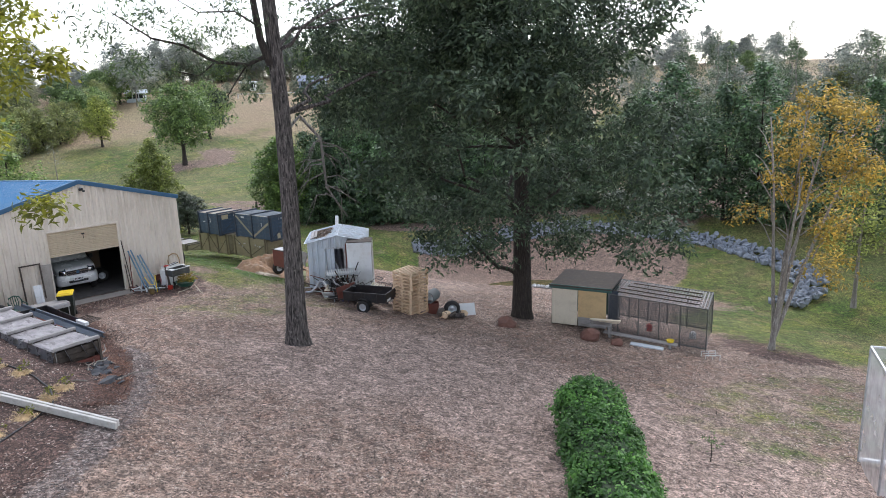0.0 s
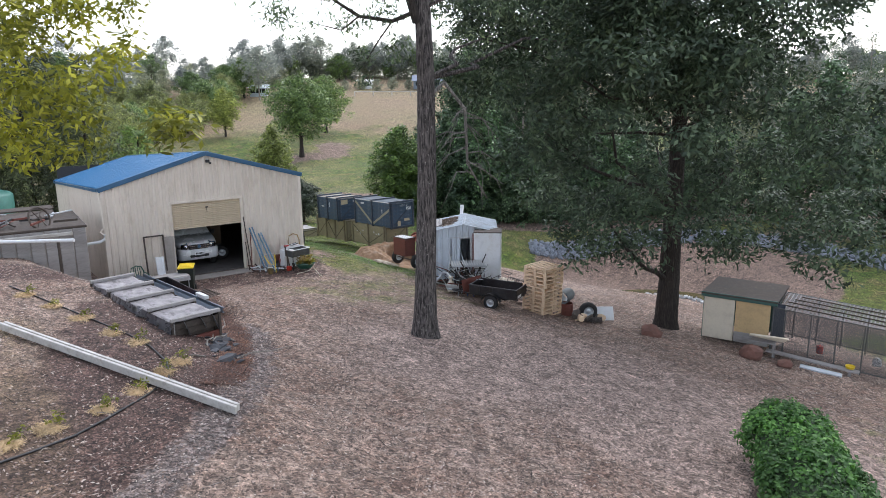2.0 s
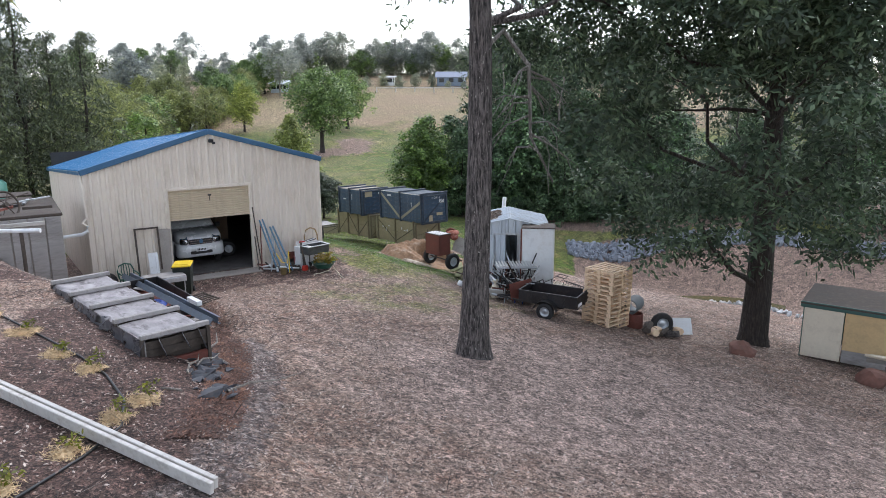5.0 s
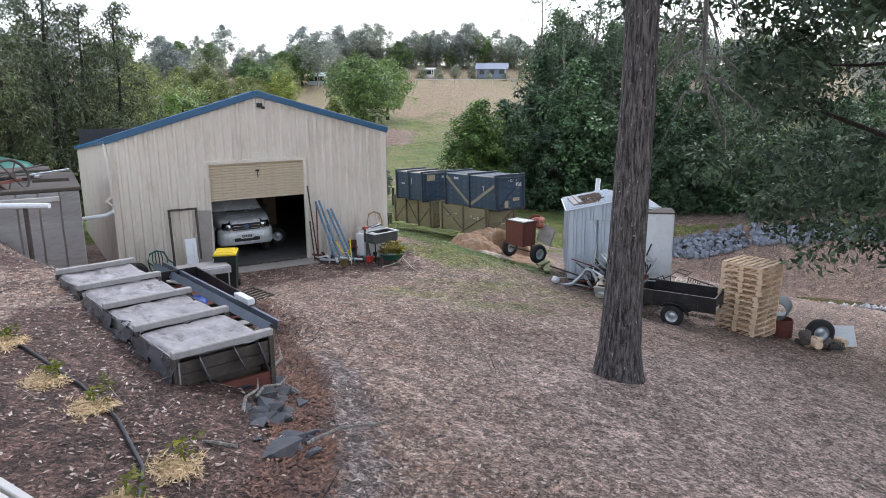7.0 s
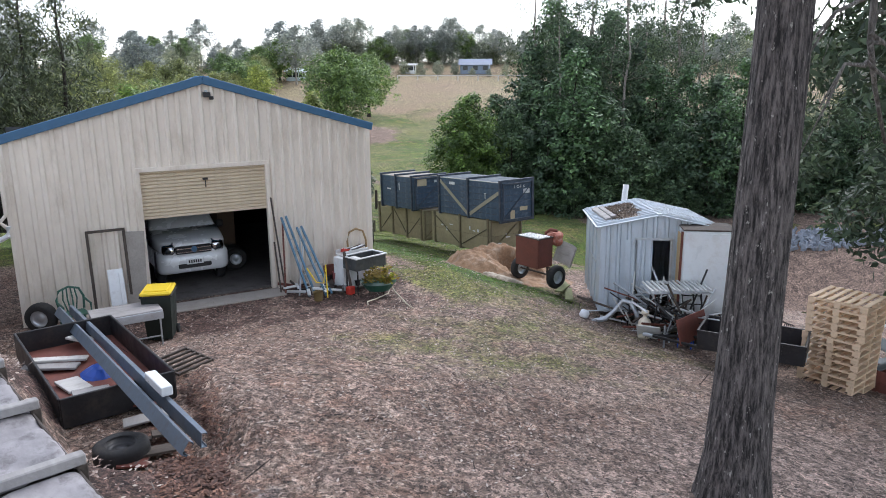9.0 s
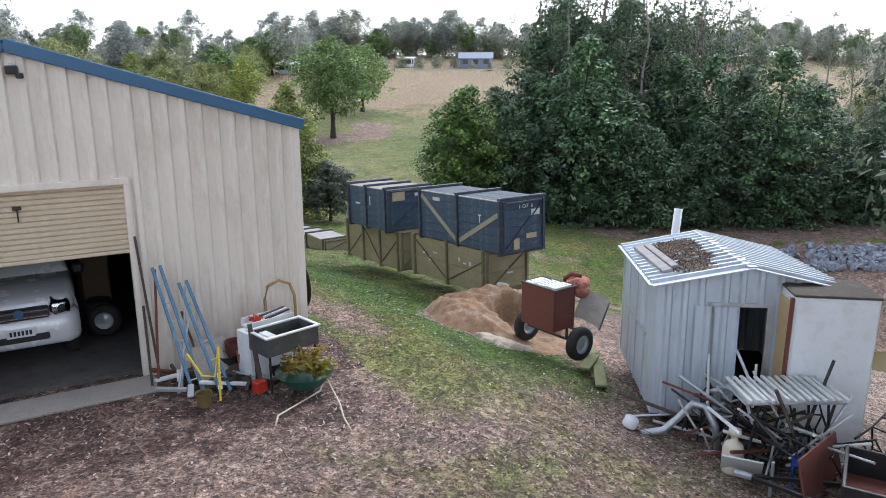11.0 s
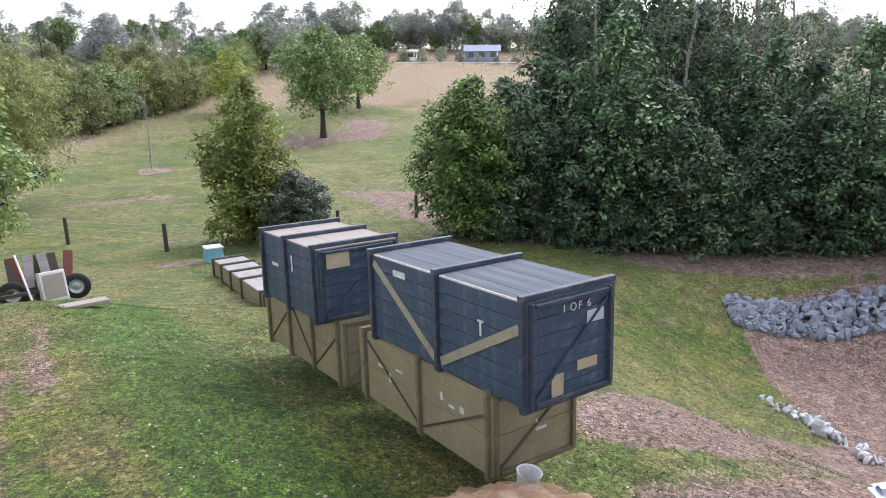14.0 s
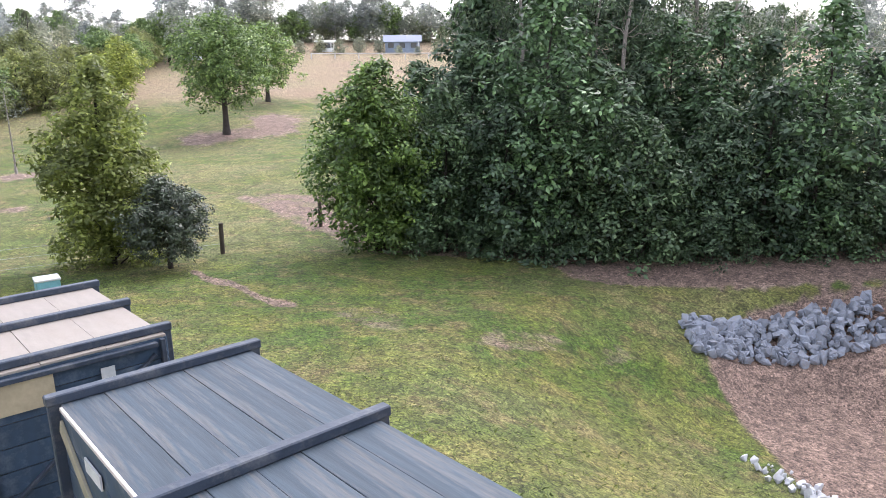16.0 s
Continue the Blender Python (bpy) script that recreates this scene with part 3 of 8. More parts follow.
def make_shed():
    shed = thing("garage_shed", "cream ribbed steel shed with a blue gable roof", "shed")
    front = lambda p, d, z: (p, -0.03 - d, z)
    zero, top, dtop = (lambda p: -0.1), (lambda p: roof_z(p) - 0.02), (lambda p: DTOP)
    part("front_wall", ribbed_wall(X0, DX0, zero, top, 1, front), CREAM, shed)
    part("front_wall", ribbed_wall(DX1, X1, zero, top, 1, front), CREAM, shed)
    part("front_wall", ribbed_wall(DX0, XM, dtop, top, 1, front), CREAM, shed)
    part("front_wall", ribbed_wall(XM, DX1, dtop, top, 1, front), CREAM, shed)
    low = lambda p: FALL * p - 0.3
    for x, s in ((X0, -1), (X1, 1)):
        part("side_wall", ribbed_wall(0.0, DEPTH, low, lambda p: EAVE + FALL * p, s, lambda p, d, z, x=x: (x + d, p, z)), CREAM, shed)
    part("back_wall", ribbed_wall(X0, X1, lambda p: FALL * DEPTH - 0.3, lambda p: roof_z(p) + FALL * DEPTH - 0.02, -1, lambda p, d, z: (p, DEPTH + 0.03 - d, z)), CREAM, shed)
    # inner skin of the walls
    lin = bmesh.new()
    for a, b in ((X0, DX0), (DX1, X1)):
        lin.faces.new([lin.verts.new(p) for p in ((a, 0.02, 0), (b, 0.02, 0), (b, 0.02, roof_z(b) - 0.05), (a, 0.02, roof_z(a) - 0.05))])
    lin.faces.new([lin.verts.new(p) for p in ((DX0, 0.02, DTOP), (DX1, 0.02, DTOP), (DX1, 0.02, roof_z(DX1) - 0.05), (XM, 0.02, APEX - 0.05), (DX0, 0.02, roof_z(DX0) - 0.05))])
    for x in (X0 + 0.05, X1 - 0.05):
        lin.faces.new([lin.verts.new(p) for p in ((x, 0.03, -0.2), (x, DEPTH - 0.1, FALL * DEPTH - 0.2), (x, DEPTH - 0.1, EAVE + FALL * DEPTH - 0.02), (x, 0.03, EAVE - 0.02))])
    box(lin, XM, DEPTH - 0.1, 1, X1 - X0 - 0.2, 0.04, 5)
    part("wall_lining", lin, LINING, shed, "inside of the walls, indoor shade put into its dark colour")
    # roof sheets
    for x in (X0 - 0.08, X1 + 0.08):
        def along(p, d, z, x=x):
            xx = XM if z > 0.5 else x
            return (xx, p, roof_z(xx) + 0.03 + d + FALL * max(0, p))
        part("roof_sheet", ribbed_wall(-0.08, DEPTH + 0.08, lambda p: 0, lambda p: 1, 1, along), BLUE, shed)
    slope = Matrix.Rotation(math.atan(FALL), 4, "X")
    bm = bmesh.new()
    box(bm, 0, DEPTH / 2, 0.0, 0.34, DEPTH + 0.2, 0.02, 0.008)
    part("ridge_cap", bm, BLUE, shed, m=Matrix.Translation((XM, 0, APEX + 0.06)) @ slope)
    # barge flashings
    for y, dz in ((-0.1, 0), (DEPTH + 0.1, FALL * DEPTH)):
        for x in (X0 - 0.12, X1 + 0.12):
            ln = math.hypot(XM - x, APEX - roof_z(x))
            ang = math.atan2(APEX - roof_z(x), XM - x)
            bm = bmesh.new()
            box(bm, 0, 0, 0, ln, 0.07, 0.19, 0.01)
            part("barge_flashing", bm, DARKBLUE, shed, m=Matrix.Translation(((x + XM) / 2, y, (roof_z(x) + APEX) / 2 + dz)) @ Matrix.Rotation(-ang, 4, "Y"))
    for x in (X0 - 0.1, X1 + 0.1):
        bm = bmesh.new()
        for dx, dz, sx, sz in ((0, -0.1, 0.12, 0.012), (-0.06, -0.05, 0.012, 0.1), (0.06, -0.05, 0.012, 0.1)):
            box(bm, dx, DEPTH / 2, dz, sx, DEPTH, sz)
        part("gutter", bm, DARKBLUE, shed, m=Matrix.Translation((x, 0, EAVE)) @ slope)
    for x in (X0, X1):
        part("corner_flashing", boxes((x, -0.045, 1.95, 0.1, 0.1, 4.2), bevel=0.006), CREAM, shed)
    part("door_frame", boxes((DX0 - 0.04, -0.04, DTOP / 2, 0.09, 0.14, DTOP), (DX1 + 0.04, -0.04, DTOP / 2, 0.09, 0.14, DTOP), ((DX0 + DX1) / 2, -0.04, DTOP + 0.05, DX1 - DX0 + 0.17, 0.14, 0.1), bevel=0.006), CREAM, shed)
    # half-raised roller door
    door = part("roller_door", boxes(((DX0 + DX1) / 2, 0.0, 2.12, DX1 - DX0, 0.05, 0.06), bevel=0.01), ROLLER, shed, "cream roller door raised two thirds")
    slat_h, z, first = 0.082, 2.15, None
    while z + slat_h < DTOP + 0.05:
        m = Matrix.Translation(((DX0 + DX1) / 2, 0.0, z + slat_h / 2))
        if first is None:
            bm = bmesh.new()
            w = (DX1 - DX0) / 2
            pr = [(-0.5, 0.01), (-0.3, -0.022), (0.3, -0.022), (0.5, 0.01)]
            rows = [[bm.verts.new((sx * w, d, f * slat_h)) for f, d in pr] for sx in (-1, 1)]
            for i in range(3):
                bm.faces.new((rows[0][i], rows[1][i], rows[1][i + 1], rows[0][i + 1]))
            first = part("slat", bm, ROLLER, door, m=m)
        else:
            share("slat", first, door, m)
        z += slat_h
    part("latch", boxes(((DX0 + DX1) / 2, -0.05, 2.95, 0.12, 0.05, 0.05), ((DX0 + DX1) / 2, -0.05, 2.84, 0.02, 0.03, 0.2), bevel=0.005), DARKTRIM, door)
    part("floor_slab", boxes((XM, 4.5, -0.05, X1 - X0 - 0.05, 8.6, 0.12)), SHADEDFLOOR, shed, "stained concrete floor, indoor shade put into its colour")
    part("floor_slab", boxes((-1.45, -0.45, -0.05, 3.2, 0.7, 0.1), bevel=0.01), CONCRETE, shed)
    lamp = part("flood_lamp", boxes((-1.29, -0.12, 4.92, 0.16, 0.12, 0.12), (-1.2, -0.16, 4.84, 0.1, 0.09, 0.08), bevel=0.015), DARKTRIM, shed, "small black flood lamp")
    part("bracket", boxes((-1.29, -0.06, 4.98, 0.05, 0.07, 0.08)), STEEL, lamp)
    dp = bmesh.new()
    tube(dp, [(X0 - 0.1, -0.02, 3.95), (X0 - 0.1, -0.06, 3.7), (X0 - 0.06, -0.12, 3.5), (X0 - 0.06, -0.12, 2.5), (X0 - 0.2, -0.14, 2.35), (X0 - 0.06, -0.12, 2.2)], 0.045)
    part("downpipe", dp, CREAM, shed)
    wp = bmesh.new()
    tube(wp, [(X0 - 0.06, -0.14, 2.25), (X0 - 0.08, -0.14, 2.05), (X0 - 0.25, -0.14, 1.97), (X0 - 0.95, -0.1, 1.92)], 0.06)
    part("drain_pipe", wp, WHITE, shed, "white plastic pipe")


make_shed()

# ---- trees ----


def leaves_data(rng, centres, per, spread, size, droop=0.0, flat=0.5, outs=None):
    """Many small leaves round clump centres, their faces turned outwards and up: corner points of kites."""
    c = np.repeat(np.asarray(centres), per, axis=0)
    n = len(c)
    off = rng.normal(0, 1, (n, 3))
    off[:, 2] += 0.35
    off /= np.linalg.norm(off, axis=1, keepdims=True)
    p = c + off * rng.uniform(0.6, 1.7, (n, 1)) * np.asarray(spread) * (1, 1, 0.75)
    up = off * 0.9 + rng.normal(0, 0.4, (n, 3)) + (0, 0, 0.45)
    if outs is not None:
        up += np.repeat(np.asarray(outs), per, axis=0) * 0.4
    up /= np.linalg.norm(up, axis=1, keepdims=True)
    d = rng.normal(0, 1, (n, 3))
    d[:, 2] = d[:, 2] * flat - droop
    d -= up * np.sum(up * d, axis=1, keepdims=True) * (0.9 if droop < 0.6 else 0.5)
    d /= np.linalg.norm(d, axis=1, keepdims=True) + 1e-9
    o = np.cross(d, up)
    o /= np.linalg.norm(o, axis=1, keepdims=True) + 1e-9
    ln = size[0] * rng.uniform(0.6, 1.3, (n, 1))
    wd = size[1] * rng.uniform(0.6, 1.3, (n, 1))
    return np.stack([p, p + d * ln * 0.45 + o * wd * 0.5, p + d * ln, p + d * ln * 0.45 - o * wd * 0.5], axis=1).reshape(-1, 3)


def leaf_mesh(name, v, mat):
    n = len(v) // 4
    me = bpy.data.meshes.new(name)
    me.vertices.add(4 * n)
    me.vertices.foreach_set("co", v.astype(np.float32).ravel())
    me.loops.add(4 * n)
    me.loops.foreach_set("vertex_index", np.arange(4 * n, dtype=np.int32))
    me.polygons.add(n)
    me.polygons.foreach_set("loop_start", np.arange(0, 4 * n, 4, dtype=np.int32))
    me.update(calc_edges=True)
    me.materials.append(mat)
    return me


def blob_clumps(rng, blobs, per_blob):
    """Clump places in the outer part of ellipsoids, ragged, with their outward directions."""
    out, dirs = [], []
    for cx, cy, cz, rx, ry, rz in blobs:
        k = max(6, int(per_blob * (rx * ry * rz) ** 0.6))
        d = rng.normal(0, 1, (k, 3))
        d[:, 2] += 0.25
        d /= np.linalg.norm(d, axis=1, keepdims=True)
        r = rng.uniform(0.6, 1.1, (k, 1))
        out.append(d * r * (rx, ry, rz) + (cx, cy, cz))
        dirs.append(d)
    return np.concatenate(out), np.concatenate(dirs)


def limb(rng, a, b, ra, rb, n=5, wob=0.08, sides=7, sag=0.0):
    a, b = np.array(a, float), np.array(b, float)
    ln = np.linalg.norm(b - a)
    pts, rad = [], []
    for i in range(n + 1):
        k = i / n
        p = a + (b - a) * k + (rng.normal(0, wob * ln / n, 3) if 0 < i < n else 0)
        p[2] += sag * ln * 4 * k * (1 - k)
        pts.append(p)
        rad.append(ra + (rb - ra) * k)
    return tube_data(pts, rad, sides)


def tree(name, label, category, loc, trunk, blobs, leaf, mat_leaf, mat_bark, seed=1, clumps=6, per=30, spread=0.35, droop=0.3, flat=0.5, limbs=None, sides=10, group="", wob=0.03, rz=0.0):
    """A tree: tapered trunk (rows of x, y, z, radius), limbs into each part of the crown, and a crown of many leaves."""
    rng = np.random.default_rng(seed)
    t = thing(name, label, category, loc, rz, group)
    vs, fs = tube_data([r[:3] for r in trunk], [r[3] for r in trunk], sides)
    for b in (blobs if limbs is None else limbs):
        tgt = np.array(b[:3], float)
        zz = [r[2] for r in trunk]
        want = tgt[2] - 0.35 * math.hypot(tgt[0], tgt[1]) - 0.2
        k = min(range(len(trunk)), key=lambda i: abs(zz[i] - want))
        st = trunk[k]
        v2, f2 = limb(rng, st[:3], tgt, st[3] * 0.3, 0.012 + st[3] * 0.03, 5, 0.25, 5)
        fs += [tuple(i + len(vs) for i in f) for f in f2]
        vs += v2
    mesh_ob("trunk", vs, fs, mat_bark, t, True)
    cl, dirs = blob_clumps(rng, blobs, clumps)
    v = leaves_data(rng, cl, per, spread, leaf, droop, flat, dirs)
    o = new("crown", leaf_mesh("crown", v, mat_leaf))
    o.parent = t
    return t


def rough_blobs(rng, h0, h1, r, n, taper=0.0, squash=0.75):
    out = []
    for i in range(n):
        k = (i + 0.5) / n
        z = h0 + (h1 - h0) * k
        w = r * (math.sin(math.pi * (0.15 + 0.8 * k)) * (1 - taper) + taper * (1 - k))
        a = i * 2.4
        d = w * rng.uniform(0.35, 0.75)
        q = max(0.3, w * rng.uniform(0.45, 0.7))
        out.append((d * math.cos(a), d * math.sin(a), z, q, q, q * squash))
    return out


def simple_trunk(h, r, lean=(0, 0), flare=1.4, n=8, rng=None):
    out = []
    for i in range(n + 1):
        k = i / n
        f = 1 + (flare - 1) * max(0, 1 - k * 9) ** 2
        out.append((lean[0] * k + (0 if rng is None else rng.normal(0, 0.01 * h) * k), lean[1] * k + (0 if rng is None else rng.normal(0, 0.01 * h) * k), h * k - 0.15 * (i == 0), r * f * (1 - 0.72 * k)))
    return out


def at(x, y, dz=0.0):
    return (x, y, ground(x, y) + dz)


def seat(x, y, dz=0.0):
    return (x, y, bumpy(x, y) + dz)


R = np.random.default_rng(5)

# the two big trees in the yard
TK = [(0, 0, -0.2, 0.54), (0, 0, 0.15, 0.45), (0.01, 0.0, 0.6, 0.385), (0.05, 0.02, 1.4, 0.35), (0.09, 0.03, 2.5, 0.325), (0.18, 0.05, 5, 0.295), (0.2, 0.08, 8, 0.265), (0.15, 0.12, 10, 0.24), (0.1, 0.4, 14, 0.19), (0.4, 0.6, 17, 0.12), (0.6, 0.8, 20, 0.05)]
ironbark = tree("ironbark_tree", "tall ironbark with dark furrowed trunk and sparse high crown", "tree", at(1.64, -12.7),
     TK, [(-1.2, 0.1, 9.9, 0.5, 0.5, 0.25), (-2.2, 0.2, 9.6, 0.6, 0.5, 0.3), (-3.0, 0.3, 10.5, 0.6, 0.5, 0.3), (-1.5, 0, 11.4, 0.7, 0.6, 0.35), (-5.3, 0.5, 10.4, 0.7, 0.6, 0.4), (-0.9, 0.1, 8.9, 0.3, 0.3, 0.4), (-4.5, 0.6, 11.2, 1.6, 1.4, 0.7), (-2.6, -0.5, 10.9, 1.3, 1.2, 0.5), (-3.6, 0.4, 9.6, 1.0, 0.8, 0.4), (-1.9, 0.2, 8.3, 0.3, 0.3, 0.5), (3.2, 1.0, 9.8, 1.6, 1.4, 0.8), (2, -2, 12, 2, 2, 1.2), (5, 1, 11.4, 2.0, 2, 1.2), (0, 1, 15, 2.5, 2.5, 1.6), (-2, 2, 14, 2, 2, 1.2), (2, 3, 17, 2.5, 2.5, 1.6), (4.3, 2.0, 7.2, 1.3, 1.2, 0.9), (6.4, 0.6, 9.2, 1.8, 1.6, 1.0), (7.6, 1.5, 11.0, 2.0, 1.8, 1.2), (4.2, -0.5, 10.6, 1.6, 1.4, 0.9), (2.0, 0.6, 9.0, 0.9, 0.8, 0.6), (6.0, 2.2, 12.6, 2.2, 2.0, 1.2), (2.6, 0.4, 12.8, 1.8, 1.6, 1.0), (-1.0, 0.2, 10.5, 0.9, 0.8, 0.4), (-2.0, 0.3, 10.3, 0.9, 0.8, 0.4), (-3.4, 0.4, 10.8, 0.9, 0.8, 0.4), (-4.2, 0.3, 9.9, 0.8, 0.7, 0.4), (-0.6, 0.2, 11.5, 1.0, 0.9, 0.6), (1.0, 0.4, 10.0, 0.9, 0.8, 0.6), (1.4, 0.2, 11.2, 1.0, 0.9, 0.6)],
     (0.2, 0.05), L_GUM, BARK, 3, 10, 30, 0.28, 0.8, 0.4, sides=16, limbs=[(3.2, 1.0, 9.8), (2, -2, 12), (5, 1, 11.4), (0, 1, 15), (-2, 2, 14), (2, 3, 17), (6.4, 0.6, 9.2)])


def bough(name, lines, mat, parent, label=""):
    vs, fs = [], []
    for pts, r0, r1 in lines:
        v2, f2 = tube_data(pts, [r0 + (r1 - r0) * k / (len(pts) - 1) for k in range(len(pts))], 7)
        fs += [tuple(i + len(vs) for i in f) for f in f2]
        vs += v2
    o = mesh_ob(name, vs, fs, mat, parent, True)
    return tagged(o, label)


bough("bough", [([(-0.1, 0.1, 9.9), (-0.9, 0.1, 9.6), (-1.9, 0.2, 9.7), (-2.8, 0.3, 10.2), (-3.7, 0.4, 10.4), (-4.7, 0.5, 11.1)], 0.075, 0.018),
                ([(-0.05, 0.1, 9.6), (-0.35, 0.1, 10.4), (-0.5, 0.15, 12), (-0.6, 0.2, 15)], 0.15, 0.07),
                ([(-1.9, 0.2, 9.7), (-2.5, 0.1, 9.3), (-3.4, 0.3, 9.5)], 0.03, 0.01), ([(-0.4, 0.1, 10.8), (-1.2, 0, 11.2), (-2.5, -0.3, 11.1), (-3.3, -0.4, 11.5)], 0.04, 0.012),
                ([(-0.9, 0.1, 9.6), (-1.4, 0.1, 9.0), (-1.8, 0.2, 8.4)], 0.03, 0.01)], BARKDARK, ironbark)
DEADWOOD = bark_material("dead_grey_branch", (0.12, 0.11, 0.10), (0.34, 0.32, 0.29))
DB = [([(0.25, 0.1, 7.4), (0.8, 0, 7.9), (1.5, -0.1, 7.1), (1.55, -0.1, 6.3), (1.6, -0.1, 5.4), (2.0, 0, 4.9), (2.5, 0.05, 4.2)], 0.07, 0.022)]
DR = np.random.default_rng(66)
for k in range(15):
    z = DR.uniform(4.8, 7.2)
    a = np.array((1.55, -0.1, z))
    e = a + (DR.choice((-1, 1)) * DR.uniform(0.5, 1.5), DR.uniform(-0.5, 0.5), DR.uniform(-1.0, -0.1))
    m = (a + e) / 2 + (0, 0, DR.uniform(0.05, 0.3))
    DB.append(([tuple(a), tuple(m), tuple(e)], 0.03, 0.008))
    f = e + (DR.uniform(-0.3, 0.3), DR.uniform(-0.3, 0.3), -DR.uniform(0.3, 0.7))
    DB.append(([tuple(m), tuple((m + f) / 2 + (0.1, 0, 0.1)), tuple(f)], 0.016, 0.006))
bough("dead_branch", DB, DEADWOOD, ironbark, "bare grey drooping dead branch")
TK2 = [(0, 0, -0.2, 0.62), (0, 0, 0.3, 0.5), (0.05, 0, 2, 0.44), (0.15, 0.1, 5, 0.38), (0.3, 0.2, 8, 0.3), (0.3, 0.2, 12, 0.2), (0.2, 0.1, 17, 0.08)]
BL2 = []
for i in range(74):
    a, k = i * 2.39996, (i / 74) ** 0.85
    z = 5.0 + 11.5 * k
    rr = (7.6 - 2.4 * k * k) * R.uniform(0.3, 1.12) * (0.85 if math.cos(a) < -0.3 and k < 0.4 else 1)
    BL2.append((rr * math.cos(a), rr * math.sin(a), z - 0.1 * rr * (1 - k) + R.uniform(-0.5, 0.5), R.uniform(0.8, 1.9), R.uniform(0.8, 1.9), R.uniform(0.6, 1.3)))
for i in range(66):
    a = i * 2.39996 + 1
    rr = R.uniform(0.5, 8.2)
    BL2.append((rr * math.cos(a), rr * math.sin(a), R.uniform(9.5, 16.0), R.uniform(1.0, 1.8), R.uniform(1.0, 1.8), R.uniform(0.7, 1.2)))
BL2 = [(x - 1.9 * ss(6, 9, z) if x < 2 else x - 1.0 - (1.2 if x > 6 and z > 11 else 0), y, z, p, q, h) if z > 6 else (x, y, z, p, q, h) for x, y, z, p, q, h in BL2]
for i in range(13):
    a = i * 2.39996
    rr = R.uniform(3.2, 7.4) * (0.72 if math.cos(a) < -0.3 else 1)
    BL2.append((rr * math.cos(a), rr * math.sin(a), R.uniform(3.6, 5.4), R.uniform(0.8, 1.3), R.uniform(0.8, 1.3), R.uniform(0.6, 1.0)))
tree("spreading_gum_tree", "dense dark drooping gum with dark trunk", "tree", at(14.3, -12.1), TK2, BL2, (0.27, 0.095), L_GUM, BARKDARK, 7, 14, 42, 0.4, 0.7, 0.4, sides=14, limbs=BL2[4:72:3])

# forest edge beyond the dam: a few kinds, each copied
def forest_kind(name, label, seed, h, r, n, leaf, mat, bark, clumps, per, spread, low=0.1, taper=0.2, trunk_r=0.12, droop=0.3):
    rng = np.random.default_rng(seed)
    return tree(name, label, "tree", (0, 0, -200), simple_trunk(h * 0.92, trunk_r, rng=rng), rough_blobs(rng, h * low, h * 0.95, r, n, taper), leaf, mat, bark, seed, clumps, per, spread, droop)


L_SHRUB = leaf_material("dark_shrub_leaves", ((0.045, 0.065, 0.045), (0.10, 0.13, 0.09), (0.06, 0.085, 0.055)), 0.4, 0.2)
# paler leaf colour stands for the haze over the ridge
L_RIDGE = leaf_material("hazed_ridge_tree_leaves", ((0.29, 0.32, 0.235), (0.39, 0.415, 0.30), (0.335, 0.36, 0.265)), 0.6, 0.5, 0.7)
L_VINE = leaf_material("blue_green_vine_leaves", ((0.066, 0.135, 0.058), (0.155, 0.26, 0.12), (0.095, 0.175, 0.075)), 0.4, 0.24, 0.3)
L_SLOPE = leaf_material("olive_slope_leaves", ((0.225, 0.26, 0.10), (0.35, 0.38, 0.145), (0.28, 0.31, 0.12)), 0.5, 0.45, 0.55)
L_OAK = leaf_material("she_oak_needles", ((0.085, 0.11, 0.055), (0.16, 0.18, 0.09), (0.12, 0.15, 0.065)))
